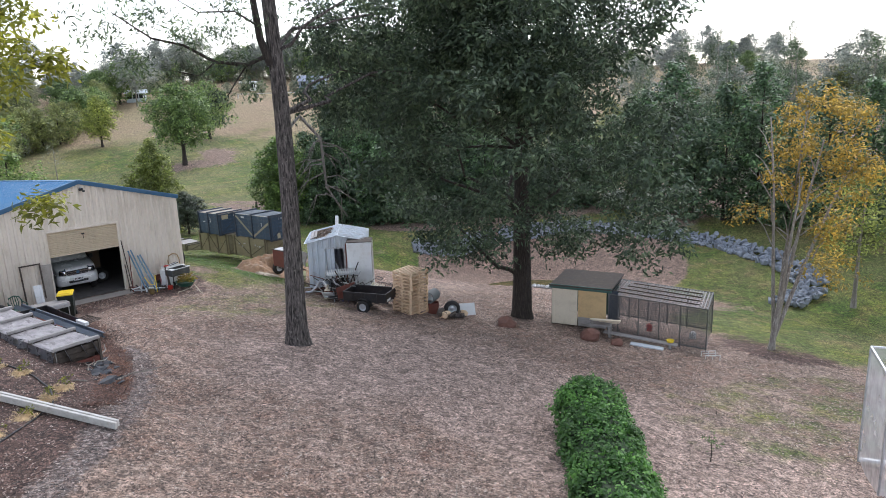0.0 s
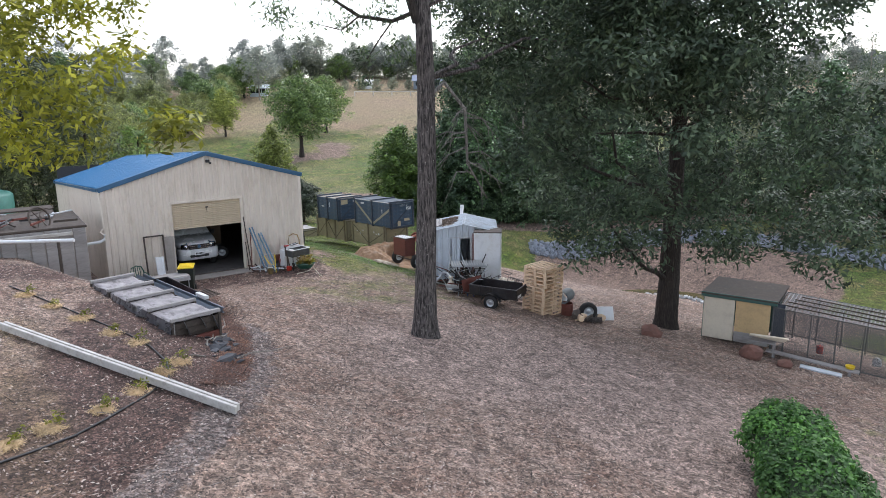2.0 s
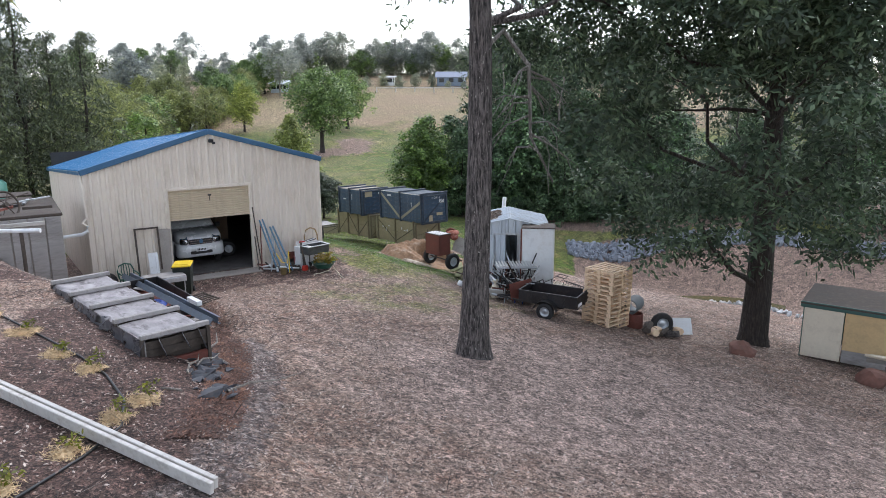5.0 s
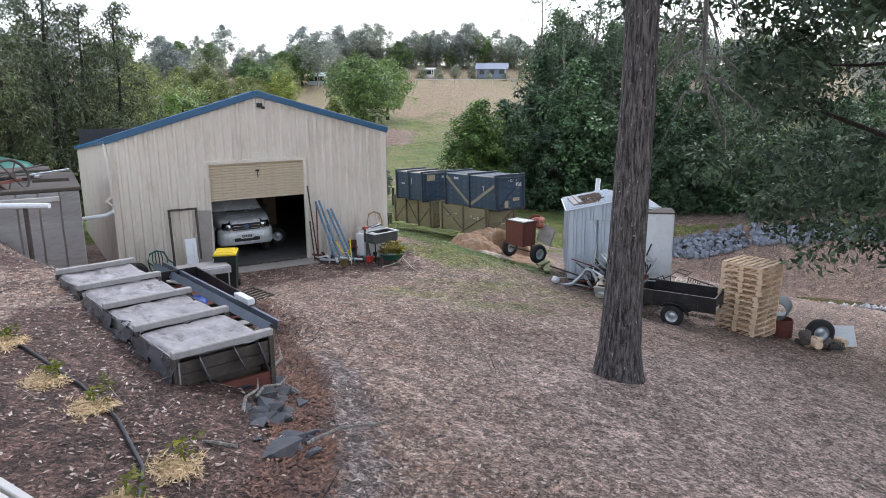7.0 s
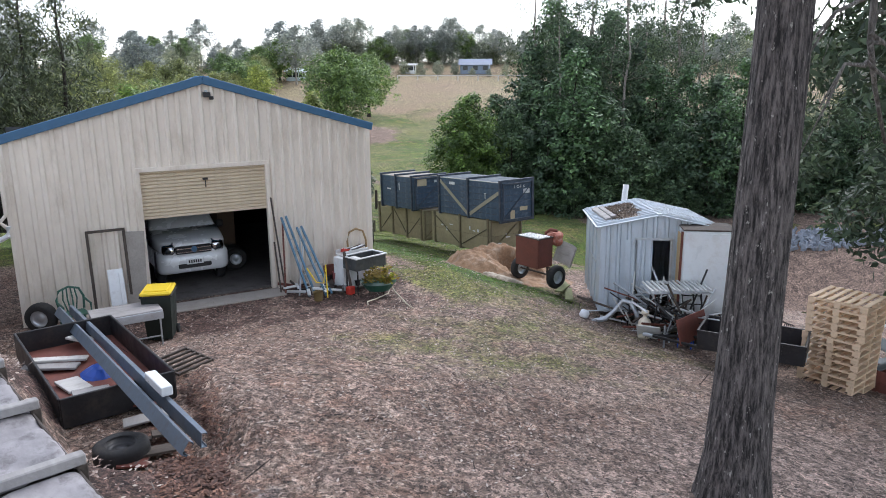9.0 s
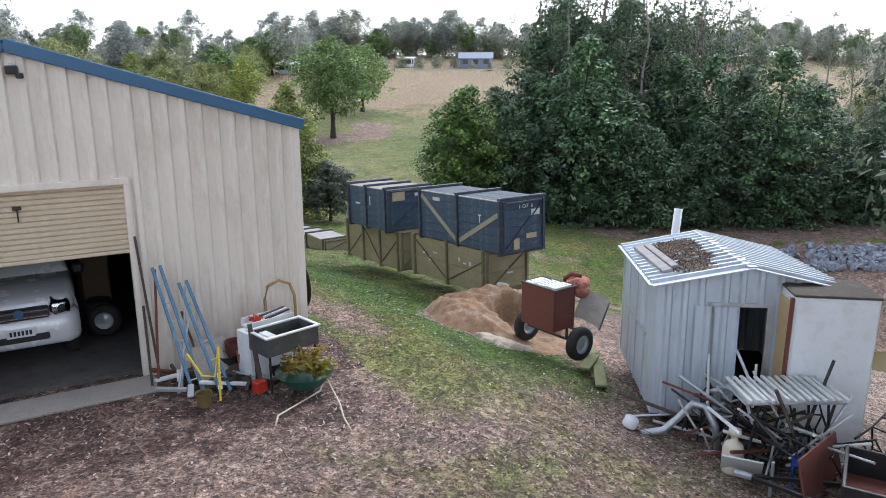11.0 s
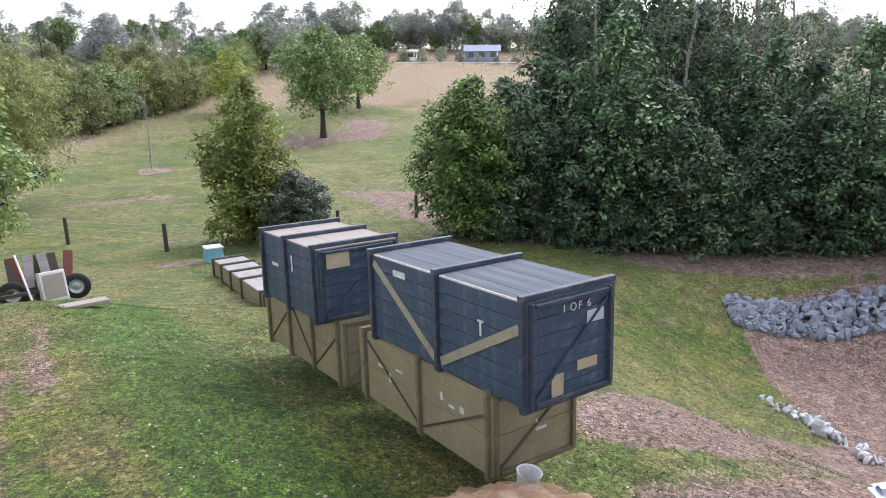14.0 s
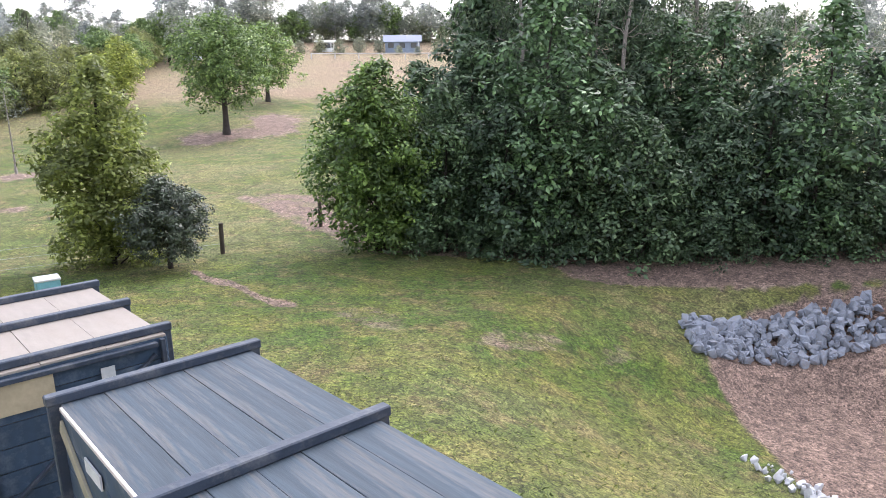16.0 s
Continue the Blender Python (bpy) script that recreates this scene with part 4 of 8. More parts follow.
KINDS = [
    forest_kind("rainforest_tree", "dense dark green broad-leaved tree at the forest edge", 11, 11, 3.7, 24, (0.40, 0.17), L_DARK, BARKDARK, 3.4, 34, 0.46, 0.05),
    forest_kind("rainforest_tree", "dense dark green broad-leaved tree at the forest edge", 12, 8, 3.1, 20, (0.38, 0.17), L_DARK, BARKDARK, 3.8, 34, 0.42, 0.03),
    forest_kind("vine_covered_tree", "mid green vine-covered tree at the forest edge", 13, 13, 3.3, 30, (0.34, 0.18), L_VINE, BARKDARK, 3.8, 30, 0.42, 0.03),
    forest_kind("tall_gum_tree", "tall thin gum with pale trunk and open crown", 14, 21, 3.4, 14, (0.36, 0.10), L_GUM, BARKPALE, 3.2, 26, 0.55, 0.45, 0.0, 0.2, 0.8),
    forest_kind("round_bush", "rounded dark green bush", 15, 4.0, 2.4, 14, (0.30, 0.14), L_DARK, BARKDARK, 4.0, 26, 0.34, 0.02, 0.3, 0.06),
    forest_kind("broad_paddock_tree", "round-crowned mid green paddock tree", 16, 11, 5.2, 22, (0.6, 0.28), L_MID, BARKDARK, 2.6, 26, 0.75, 0.22, 0.1, 0.3),
    forest_kind("far_gum_tree", "grey-green gum on the far ridge, haze put into its colour", 17, 15, 5.0, 17, (0.75, 0.3), L_FAR, BARKPALE, 2.2, 20, 0.8, 0.32, 0.0, 0.2),
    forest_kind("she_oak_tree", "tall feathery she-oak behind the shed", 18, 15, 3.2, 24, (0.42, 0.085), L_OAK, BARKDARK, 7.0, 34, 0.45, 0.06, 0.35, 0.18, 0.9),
    forest_kind("ridge_tree", "rounded grey-green tree in the far belt, haze put into its colour", 19, 9, 4.4, 16, (0.62, 0.3), L_RIDGE, BARKDARK, 2.3, 20, 0.7, 0.06, 0.05, 0.15),
    forest_kind("slope_tree", "rounded olive-green tree on the wooded slope", 20, 10, 4.6, 22, (0.5, 0.22), L_SLOPE, BARKDARK, 2.8, 24, 0.6, 0.08, 0.0, 0.16),
]


def plant(k, x, y, s=1.0, rz=0.0, dz=0.0, sz=None):
    o = copy_thing(KINDS[k], pose(x, y, ground(x, y) + dz, 0, 0, rz))
    o.scale = (s, s, sz or s)
    return o


# rows of the forest edge: rounded crowns in front, taller trees behind
for i in range(17):
    u = (i + 2.7) / 18.5
    x0, y0 = 23.8 + 26 * u, 30.5 - 22 * u
    plant((1, 0, 1, 2, 1, 0, 1)[i % 7], x0 + R.uniform(-0.7, 0.7), y0 + R.uniform(-0.3, 1.2) + 1.6, R.uniform(0.72, 1.05) * (0.85 if i % 7 in (1, 5) else 1), R.uniform(0, 360))
    plant(4, x0 + R.uniform(-0.9, 0.9), y0 + 0.4 + R.uniform(-0.3, 0.3), R.uniform(0.4, 0.8), R.uniform(0, 360))
    plant(4, x0 + 0.8 + R.uniform(-0.5, 0.5), y0 + 2.6, R.uniform(0.8, 1.1), R.uniform(0, 360))
for i in range(22):
    u = (i + 3.0) / 24
    x0, y0 = 23.8 + 26 * u, 30.5 - 22 * u
    plant((0, 2, 0, 3, 2)[i % 5], x0 + 3.4 + R.uniform(-1.2, 1.2), y0 + 4.8 + R.uniform(-1.2, 1.2), R.uniform(0.68, 0.98) * (1 if i < 13 else 0.8), R.uniform(0, 360))
    if 2 < i < 14 and not (i > 8 and i % 4 == 1):
        plant((3, 2, 3, 3)[i % 4], x0 + 6.5 + R.uniform(-1.5, 1.5), y0 + 9 + R.uniform(-1.5, 1.5), R.uniform(0.7, 0.98), R.uniform(0, 360))
    if 5 < i < 14 and i % 3 == 0:
        plant(3, x0 + 11 + R.uniform(-2, 2), y0 + 14 + R.uniform(-2, 2), R.uniform(0.95, 1.2), R.uniform(0, 360))
# tall dark trees stand behind the middle of the wood
for i in range(6):
    u = 0.2 + 0.05 * i
    plant((0, 2, 0)[i % 3], 23.8 + 26 * u + 6.0 + R.uniform(-0.8, 0.8), 30.5 - 22 * u + 8.0 + R.uniform(-0.8, 0.8), R.uniform(1.05, 1.25), R.uniform(0, 360), 0.0, R.uniform(1.2, 1.4))
# the wood goes on past the dam's far end
for i in range(13):
    u = i / 12
    x0, y0 = 49 + 4 * u, 6 - 32 * u
    plant((1, 0, 2)[i % 3], x0 + R.uniform(-0.8, 0.8), y0, R.uniform(0.85, 1.1), R.uniform(0, 360))
    plant((0, 3, 2, 3)[i % 4], x0 + 5 + R.uniform(-1, 1), y0 + R.uniform(-1, 1), R.uniform(0.62, 0.85), R.uniform(0, 360))

# ---- timber crates ----


def plank_faces(name, parent, mat, w, h, n, m, gap=0.008, thick=0.02, label=""):
    """n boards side by side over a face of width w and height h, in the plane x-z, outside at -y."""
    ph = h / n
    bm = bmesh.new()
    box(bm, 0, 0, 0, w, thick, ph - gap, 0.004)
    first = part(name, bm, mat, parent, label, m=m @ Matrix.Translation((0, 0, -h / 2 + ph / 2)))
    for i in range(1, n):
        share(name, first, parent, m @ Matrix.Translation((0, 0, -h / 2 + ph * (i + 0.5))))
    return first


def bar(parent, name, mat, a, b, w, t, label="", up=(0, 0, 1)):
    """A straight batten from a to b."""
    a, b = Vector(a), Vector(b)
    d = b - a
    bm = bmesh.new()
    box(bm, 0, 0, 0, w, t, d.length, min(w, t) * 0.12)
    z = d.normalized()
    x = Vector(up).cross(z)
    x = x.normalized() if x.length > 1e-4 else Vector((1, 0, 0))
    y = z.cross(x)
    rot = Matrix((x, y, z)).transposed().to_4x4()
    return part(name, bm, mat, parent, label, m=Matrix.Translation((a + b) / 2) @ rot)


def crate(label, loc, rz, ln, w, h, skin, top, beam, stations, brace=None, boards=6, top_boards=5, group="army crates", rx=0.0, front_frame=0.08, brace_w=0.13):
    """A long boarded crate: length along y, front end at -y, battens round it at the stations."""
    c = thing("timber_crate", label, "crate", loc, rz, group, rx=rx)
    T, Rz = Matrix.Translation, lambda a: Matrix.Rotation(radians(a), 4, "Z")
    part("core", boxes((0, 0, h / 2, w - 0.06, ln - 0.06, h - 0.06)), DARKWOOD, c)
    for s in (-1, 1):
        plank_faces("side_board", c, skin, ln, h, boards, T((s * w / 2, 0, h / 2)) @ Rz(90 * -s))
        plank_faces("end_board", c, skin, w, h, boards, T((0, s * ln / 2, h / 2)) @ Rz(0))
    tb = w / top_boards
    bm = bmesh.new()
    box(bm, 0, 0, 0, tb - 0.003, ln + 0.02, 0.024, 0.003)
    f = part("top_board", bm, top, c, m=T((-w / 2 + tb / 2, 0, h + 0.008)))
    for i in range(1, top_boards):
        share("top_board", f, c, T((-w / 2 + tb * (i + 0.5), 0, h + 0.008 + 0.003 * (i % 2))))
    t = 0.07
    for y in stations:
        for s in (-1, 1):
            bar(c, "batten", beam, (s * (w / 2 + 0.035), y, -0.02), (s * (w / 2 + 0.035), y, h + 0.05), 0.09, t, up=(0, 1, 0))
        bar(c, "batten", beam, (-w / 2 - 0.09, y, h + 0.06), (w / 2 + 0.09, y, h + 0.06), 0.09, 0.075)
        bar(c, "batten", beam, (-w / 2 - 0.06, y, -0.03), (w / 2 + 0.06, y, -0.03), 0.09, 0.05)
    # end frames
    for s in (-1, 1):
        y = s * (ln / 2 + 0.03)
        for x in (-w / 2 + 0.05, w / 2 - 0.05):
            bar(c, "end_batten", beam, (x, y, 0.02), (x, y, h - 0.01), front_frame, 0.045, up=(1, 0, 0))
        for z in (0.05, h - 0.05):
            bar(c, "end_batten", beam, (-w / 2 + 0.1, y, z), (w / 2 - 0.1, y, z), front_frame, 0.045)
        bar(c, "end_batten", beam, (-w / 2 + 0.1, y - 0.001 * s, 0.1), (w / 2 - 0.12, y - 0.001 * s, h - 0.15), 0.05, 0.03)
    if brace is not None:
        for i in range(len(stations) - 1):
            a, b = stations[i], stations[i + 1]
            z0, z1 = (0.75 * h, 0.12) if i % 2 == 0 else (0.12, h - 0.12)
            bar(c, "brace", brace, (-w / 2 - 0.022, a + 0.07, z0), (-w / 2 - 0.022, b - 0.07, z1), brace_w, 0.02, "pale diagonal brace" if brace_w > 0.1 else "", up=(1, 0, 0))
    return c


def marks(parent, spots, mat, depth=0.004):
    """Small painted bars on a face: (centre, size)."""
    for (x, y, z), (sx, sy, sz) in spots:
        part("stencil_mark", boxes((x, y, z, sx, sy, sz)), mat, parent)


STENCIL = material("worn_white_paint", (0.55, 0.58, 0.58), 0.7, 0, 0.2, 30, 5, 0.1)
PALEPATCH = material("pale_worn_timber", (0.42, 0.36, 0.24), 0.75, 0, 0.2, 20, 3, 0.2)

c1 = crate("navy timber crate with pale diagonal braces, stacked on another", (9.76, 4.45, 0.24), 4.7, 3.76, 1.48, 1.38, NAVY, NAVYTOP, NAVYBEAM, (-1.84, 0.0, 1.84), TANSTRIP, 6, 5, rx=-2.4)
marks(c1, [((-0.765, 1.0, 1.2), (0.012, 0.34, 0.1)), ((-0.765, -1.0, 0.85), (0.012, 0.03, 0.2)), ((-0.765, -1.0, 0.95), (0.012, 0.12, 0.03)), ((0.42, -1.905, 1.02), (0.3, 0.012, 0.16))], STENCIL)
marks(c1, [((-0.25, -1.905, 0.2), (0.2, 0.012, 0.34)), ((0.28, -1.905, 0.4), (0.36, 0.01, 0.14))], PALEPATCH)


def lettering(text, parent, m, size, mat):
    cu = bpy.data.curves.new("lettering", "FONT")
    cu.body, cu.size, cu.extrude = text, size, 0.003
    cu.align_x, cu.align_y = "CENTER", "CENTER"
    tmp = bpy.data.objects.new("lettering", cu)
    scene.collection.objects.link(tmp)
    me = bpy.data.meshes.new_from_object(tmp.evaluated_get(bpy.context.evaluated_depsgraph_get()))
    bpy.data.objects.remove(tmp)
    me.materials.append(mat)
    ob = new("lettering", me)
    ob.parent, ob.matrix_basis = parent, m
    return ob


for ch, dx in (("1", -0.22), ("O", -0.06), ("F", 0.06), ("6", 0.22)):
    lettering(ch, c1, pose(0.08 + dx, -1.905, 1.2, 90, 0, 0), 0.15, STENCIL)
for y0, y1 in ((-1.76, -0.07), (0.07, 1.76)):
    bar(c1, "worn_edge", WHITEWOOD, (-0.748, y0, 1.385), (-0.748, y1, 1.385), 0.022, 0.03, "worn pale edge")
c2 = crate("olive timber crate under a navy one", (9.74, 5.05, -1.01), 4.0, 3.7, 1.5, 1.17, OLIVE, OLIVE, OLIVEBATTEN, (-1.8, -0.1, 1.6), OLIVELINE, 2, 3, rx=-2.4, brace_w=0.035)
marks(c2, [((-0.772, -1.2, 0.75), (0.012, 0.1, 0.1)), ((-0.772, -0.95, 0.72), (0.012, 0.14, 0.04)), ((-0.772, -0.7, 0.8), (0.012, 0.06, 0.12)), ((-0.772, 0.5, 0.8), (0.012, 0.2, 0.04)), ((-0.772, 0.8, 0.6), (0.012, 0.05, 0.16)), ((-0.772, 1.1, 0.72), (0.012, 0.14, 0.05)), ((0.1, -1.872, 0.5), (0.2, 0.012, 0.04)), ((0.02, -1.872, 0.58), (0.04, 0.012, 0.14))], STENCIL)
c3 = crate("navy timber crate with weathered tan lid, stacked on another", (9.07, 8.75, 0.05), 4.7, 2.5, 1.62, 1.30, NAVY, TANTOP, NAVYBEAM, (-1.15, 0.05, 1.2), None, 6, 3, rx=-2.4)
marks(c3, [((-0.835, -0.2, 0.9), (0.012, 0.05, 0.3)), ((-0.835, 0.6, 0.75), (0.012, 0.3, 0.06)), ((0.25, -1.285, 1.1), (0.12, 0.012, 0.1))], STENCIL)
marks(c3, [((-0.42, -1.285, 1.1), (0.45, 0.012, 0.3))], PALEPATCH)
crate("olive timber crate under a navy one", (9.27, 9.2, -1.25), 4.7, 3.6, 1.35, 1.23, OLIVE, TANTOP, OLIVEBATTEN, (-1.7, -0.6, 0.5, 1.6), OLIVELINE, 2, 3, rx=-2.4, brace_w=0.035)
for i in range(4):
    y = 18.6 + 2.1 * i
    x = 10.75 + 0.075 * (y - 18.6)
    crate("low grey-green timber crate lying on the grass", (x, y, ground(x, y) - 0.02), 4.0, 1.9, 1.25, 0.6, OLIVE, GREYWOOD, OLIVEDARK, (-0.9, 0.9), None, 2, 3, "low crates in a row")

# ---- clay heap ----


def heap_height(x, y):
    """A mound with a hollow dug into its near side, steep at the back of the cut."""
    h = 0.95 * max(0, 1 - math.hypot((x - 8.75) / 2.15, (y - 1.75) / 1.75)) ** 0.7
    h = max(h, 0.62 * max(0, 1 - math.hypot((x - 7.5) / 1.25, (y - 1.3) / 1.7)) ** 0.75)
    d = math.hypot((x - 8.5) / 0.95, (y - 0.45) / 1.1)
    cut = 0.04 + 1.2 * ss(0.72, 1.08, d + 0.12 * noise.noise((x * 2.5, y * 2.5, 9)))
    return min(h, cut)


def make_heap():
    n = 84
    vs, fs = [], []
    for j in range(n + 1):
        for i in range(n + 1):
            u, v = -1 + 2 * i / n, -1 + 2 * j / n
            x, y = 8.55 + 2.35 * u, 1.15 + 2.2 * v
            r = math.hypot(u, v) + 0.12 * noise.noise((x * 0.9, y * 0.9, 6))
            clod = 0.10 * noise.noise((x * 1.8, y * 1.8, 0)) + 0.10 * noise.noise((x * 4.5, y * 4.5, 2)) + 0.06 * noise.noise((x * 11, y * 11, 3))
            z = bumpy(x, y) + (heap_height(x, y) + 0.05 + clod * (0.4 + 0.6 * min(1, heap_height(x, y) / 0.3))) * ss(1, 0.78, r) - 0.12 * ss(0.85, 1, r)
            vs.append((x, y, z))
    for j in range(n):
        for i in range(n):
            a = j * (n + 1) + i
            fs.append((a, a + 1, a + n + 2, a + n + 1))
    ob = mesh_ob("clay_mound", vs, fs, SOIL, smooth=True)
    tagged(ob, "dug heap of sandy orange clay on the grass", "mound")
    n, vs, fs = 30, [], []
    for j in range(n + 1):
        for i in range(n + 1):
            u, v = -1 + 2 * i / n, -1 + 2 * j / n
            x, y = 7.35 + 0.75 * u - 0.25 * v, -0.2 + 0.55 * v + 0.2 * u
            r = math.hypot(u, v) + 0.6 * noise.noise((x * 2.4, y * 2.4, 4)) + 0.3 * noise.noise((x * 7, y * 7, 4))
            vs.append((x, y, bumpy(x, y) + 0.05 * heap_height(x, y) + 0.12 * ss(1, 0.4, r) + 0.02 * noise.noise((x * 9, y * 9, 1)) - 0.1 * ss(0.8, 1.0, r)))
    for j in range(n):
        for i in range(n):
            a = j * (n + 1) + i
            fs.append((a, a + 1, a + n + 2, a + n + 1))
    ob = mesh_ob("spilt_sand", vs, fs, PALESAND, smooth=True)
    tagged(ob, "spill of pale gritty sand before the clay heap", "sand")


PALESAND = material("pale_gritty_sand", (0.43, 0.37, 0.29), 0.95, 0.0, 0.3, 26, 5, 1.0, dirt=(0.30, 0.22, 0.16), dirt_amt=0.6)
make_heap()
part_tub = whole("plastic_tub", lathe([(0.0, 0), (0.13, 0), (0.16, 0.22), (0.17, 0.23), (0.15, 0.22), (0.12, 0.03), (0, 0.03)], 16), PALEPLASTIC, "small white plastic tub on the clay heap", "tub", pose(9.15, 2.45, ground(9.15, 2.45) + 0.6, 6, 5, 0))


# ---- wheels ----


def wheel(parent, loc, r, w, m_rim, rz=0.0, name="wheel"):
    """An upright wheel, axle along x before the turn rz."""
    tyre = part(name, lathe([(r * 0.55, -w * 0.45), (r * 0.8, -w * 0.5), (r * 0.97, -w * 0.36), (r, -w * 0.15), (r, w * 0.15), (r * 0.97, w * 0.36), (r * 0.8, w * 0.5), (r * 0.55, w * 0.45)], 28, "X"), RUBBER, parent, "black rubber tyre", True, pose(*loc, 0, 0, rz))
    part("rim", lathe([(0, -w * 0.12), (r * 0.2, -w * 0.2), (r * 0.24, -w * 0.1), (r * 0.5, -w * 0.16), (r * 0.56, -w * 0.44), (r * 0.58, 0), (r * 0.56, w * 0.44), (r * 0.5, w * 0.16), (r * 0.24, w * 0.1), (r * 0.2, w * 0.2), (0, w * 0.12)], 20, "X"), m_rim, tyre, "steel rim", True)
    return tyre


# red mixer cart by the heap
def make_cart():
    x, y, z = 7.92, -0.9, -0.93
    c = thing("engine_cart", "rusty red steel box cart on two rubber tyres", "cart", (x, y, z), -82.6)
    L, W, Z0, Z1 = 0.94, 0.62, 0.62, 1.5
    part("side_panel", boxes((0, -W / 2, (Z0 + Z1) / 2, L, 0.025, Z1 - Z0), bevel=0.008), RUST, c)
    part("side_panel", boxes((0, W / 2, (Z0 + Z1) / 2, L, 0.025, Z1 - Z0), bevel=0.008), RUST, c)
    for s in (-1, 1):
        part("end_panel", boxes((s * (L / 2 - 0.013), 0, (Z0 + Z1) / 2, 0.025, W - 0.05, Z1 - Z0), bevel=0.008), RUST, c)
    part("floor_panel", boxes((0, 0, Z0 + 0.02, L - 0.05, W - 0.05, 0.03)), RUST, c)
    part("rim_rail", boxes((0, -W / 2, Z1 + 0.015, L + 0.04, 0.04, 0.03), (0, W / 2, Z1 + 0.015, L + 0.04, 0.04, 0.03), (L / 2, 0, Z1 + 0.015, 0.04, W, 0.03), (-L / 2, 0, Z1 + 0.015, 0.04, W, 0.03)), DARKWOOD, c)
    for i, px in enumerate((-0.28, 0.0, 0.27)):
        blk = part("core_brick", boxes((px, 0.03 * (i - 1), Z1 - 0.02, 0.25, 0.5, 0.12), bevel=0.008), PALEPLASTIC, c, "pale cored brick")
        hole = None
        for a in range(2):
            for b in range(4):
                m = Matrix.Translation((px - 0.05 + 0.1 * a, 0.03 * (i - 1) - 0.16 + 0.105 * b, Z1 + 0.042))
                if hole is None:
                    hole = part("hole", lathe([(0, 0), (0.022, 0)], 8), DARKTRIM, blk, m=m)
                else:
                    share("hole", hole, blk, m)
    part("axle", rod([(-0.76, 0.18, 0.36), (0.76, 0.18, 0.36)], 0.03), DARKWOOD, c)
    for s in (-1, 1):
        wheel(c, (s * 0.76, 0.18, 0.36), 0.36, 0.2, STEEL)
        bar(c, "leg", DARKWOOD, (s * 0.4, 0.18, 0.36), (s * 0.4, 0.18, 0.64), 0.05, 0.05)
    bar(c, "drawbar", DARKWOOD, (0.0, 0.3, 0.6), (0.0, 1.4, 0.05), 0.06, 0.06)
    # pale curved half drum leaning behind the box, rusty lump of machine in it
    bm, k = bmesh.new(), 12
    for r, order in ((0.36, 1), (0.335, -1)):
        rows = [[bm.verts.new((0.36 + r * 1.05 * math.sin(-1.3 + 2.6 * i / k), 0.62 + 0.3 * math.cos(-1.3 + 2.6 * i / k) * r / 0.36, z)) for i in range(k + 1)] for z in (0.62, 0.95, 1.3)]
        for j in range(2):
            for i in range(k):
                bm.faces.new((rows[j][i], rows[j][i + 1], rows[j + 1][i + 1], rows[j + 1][i])[::order])
    part("hopper", bm, WHITEWOOD, c, "tilted pale half drum", True, m=pose(0.02, -0.1, 0.18, -8, 14, 0))
    bm = bmesh.new()
    bmesh.ops.create_icosphere(bm, subdivisions=3, radius=0.26)
    for v in bm.verts:
        v.co *= 1 + 0.45 * noise.noise(v.co * 5) + 0.15 * noise.noise(v.co * 14)
        v.co.z *= 0.7
    part("engine_block", bm, REDCAST, c, "rusty red lump of machinery", False, pose(0.3, 0.62, 1.42, 20, 10, 30))
    part("guard", rod([(0.02, 0.45, 1.3), (0.0, 0.5, 1.55), (0.12, 0.6, 1.66), (0.3, 0.7, 1.62)], 0.05, 8), RUST, c, smooth=True)
    part("hook", rod([(-0.46, -0.2, 1.5), (-0.47, -0.2, 1.62), (-0.44, -0.2, 1.66)], 0.012, 6), BLACKSTEEL, c)


REDCAST = material("red_oxide_casting", (0.33, 0.10, 0.06), 0.7, 0.1, 0.5, 18, 5, 0.5, dirt=(0.5, 0.36, 0.3), dirt_amt=0.6)
make_cart()


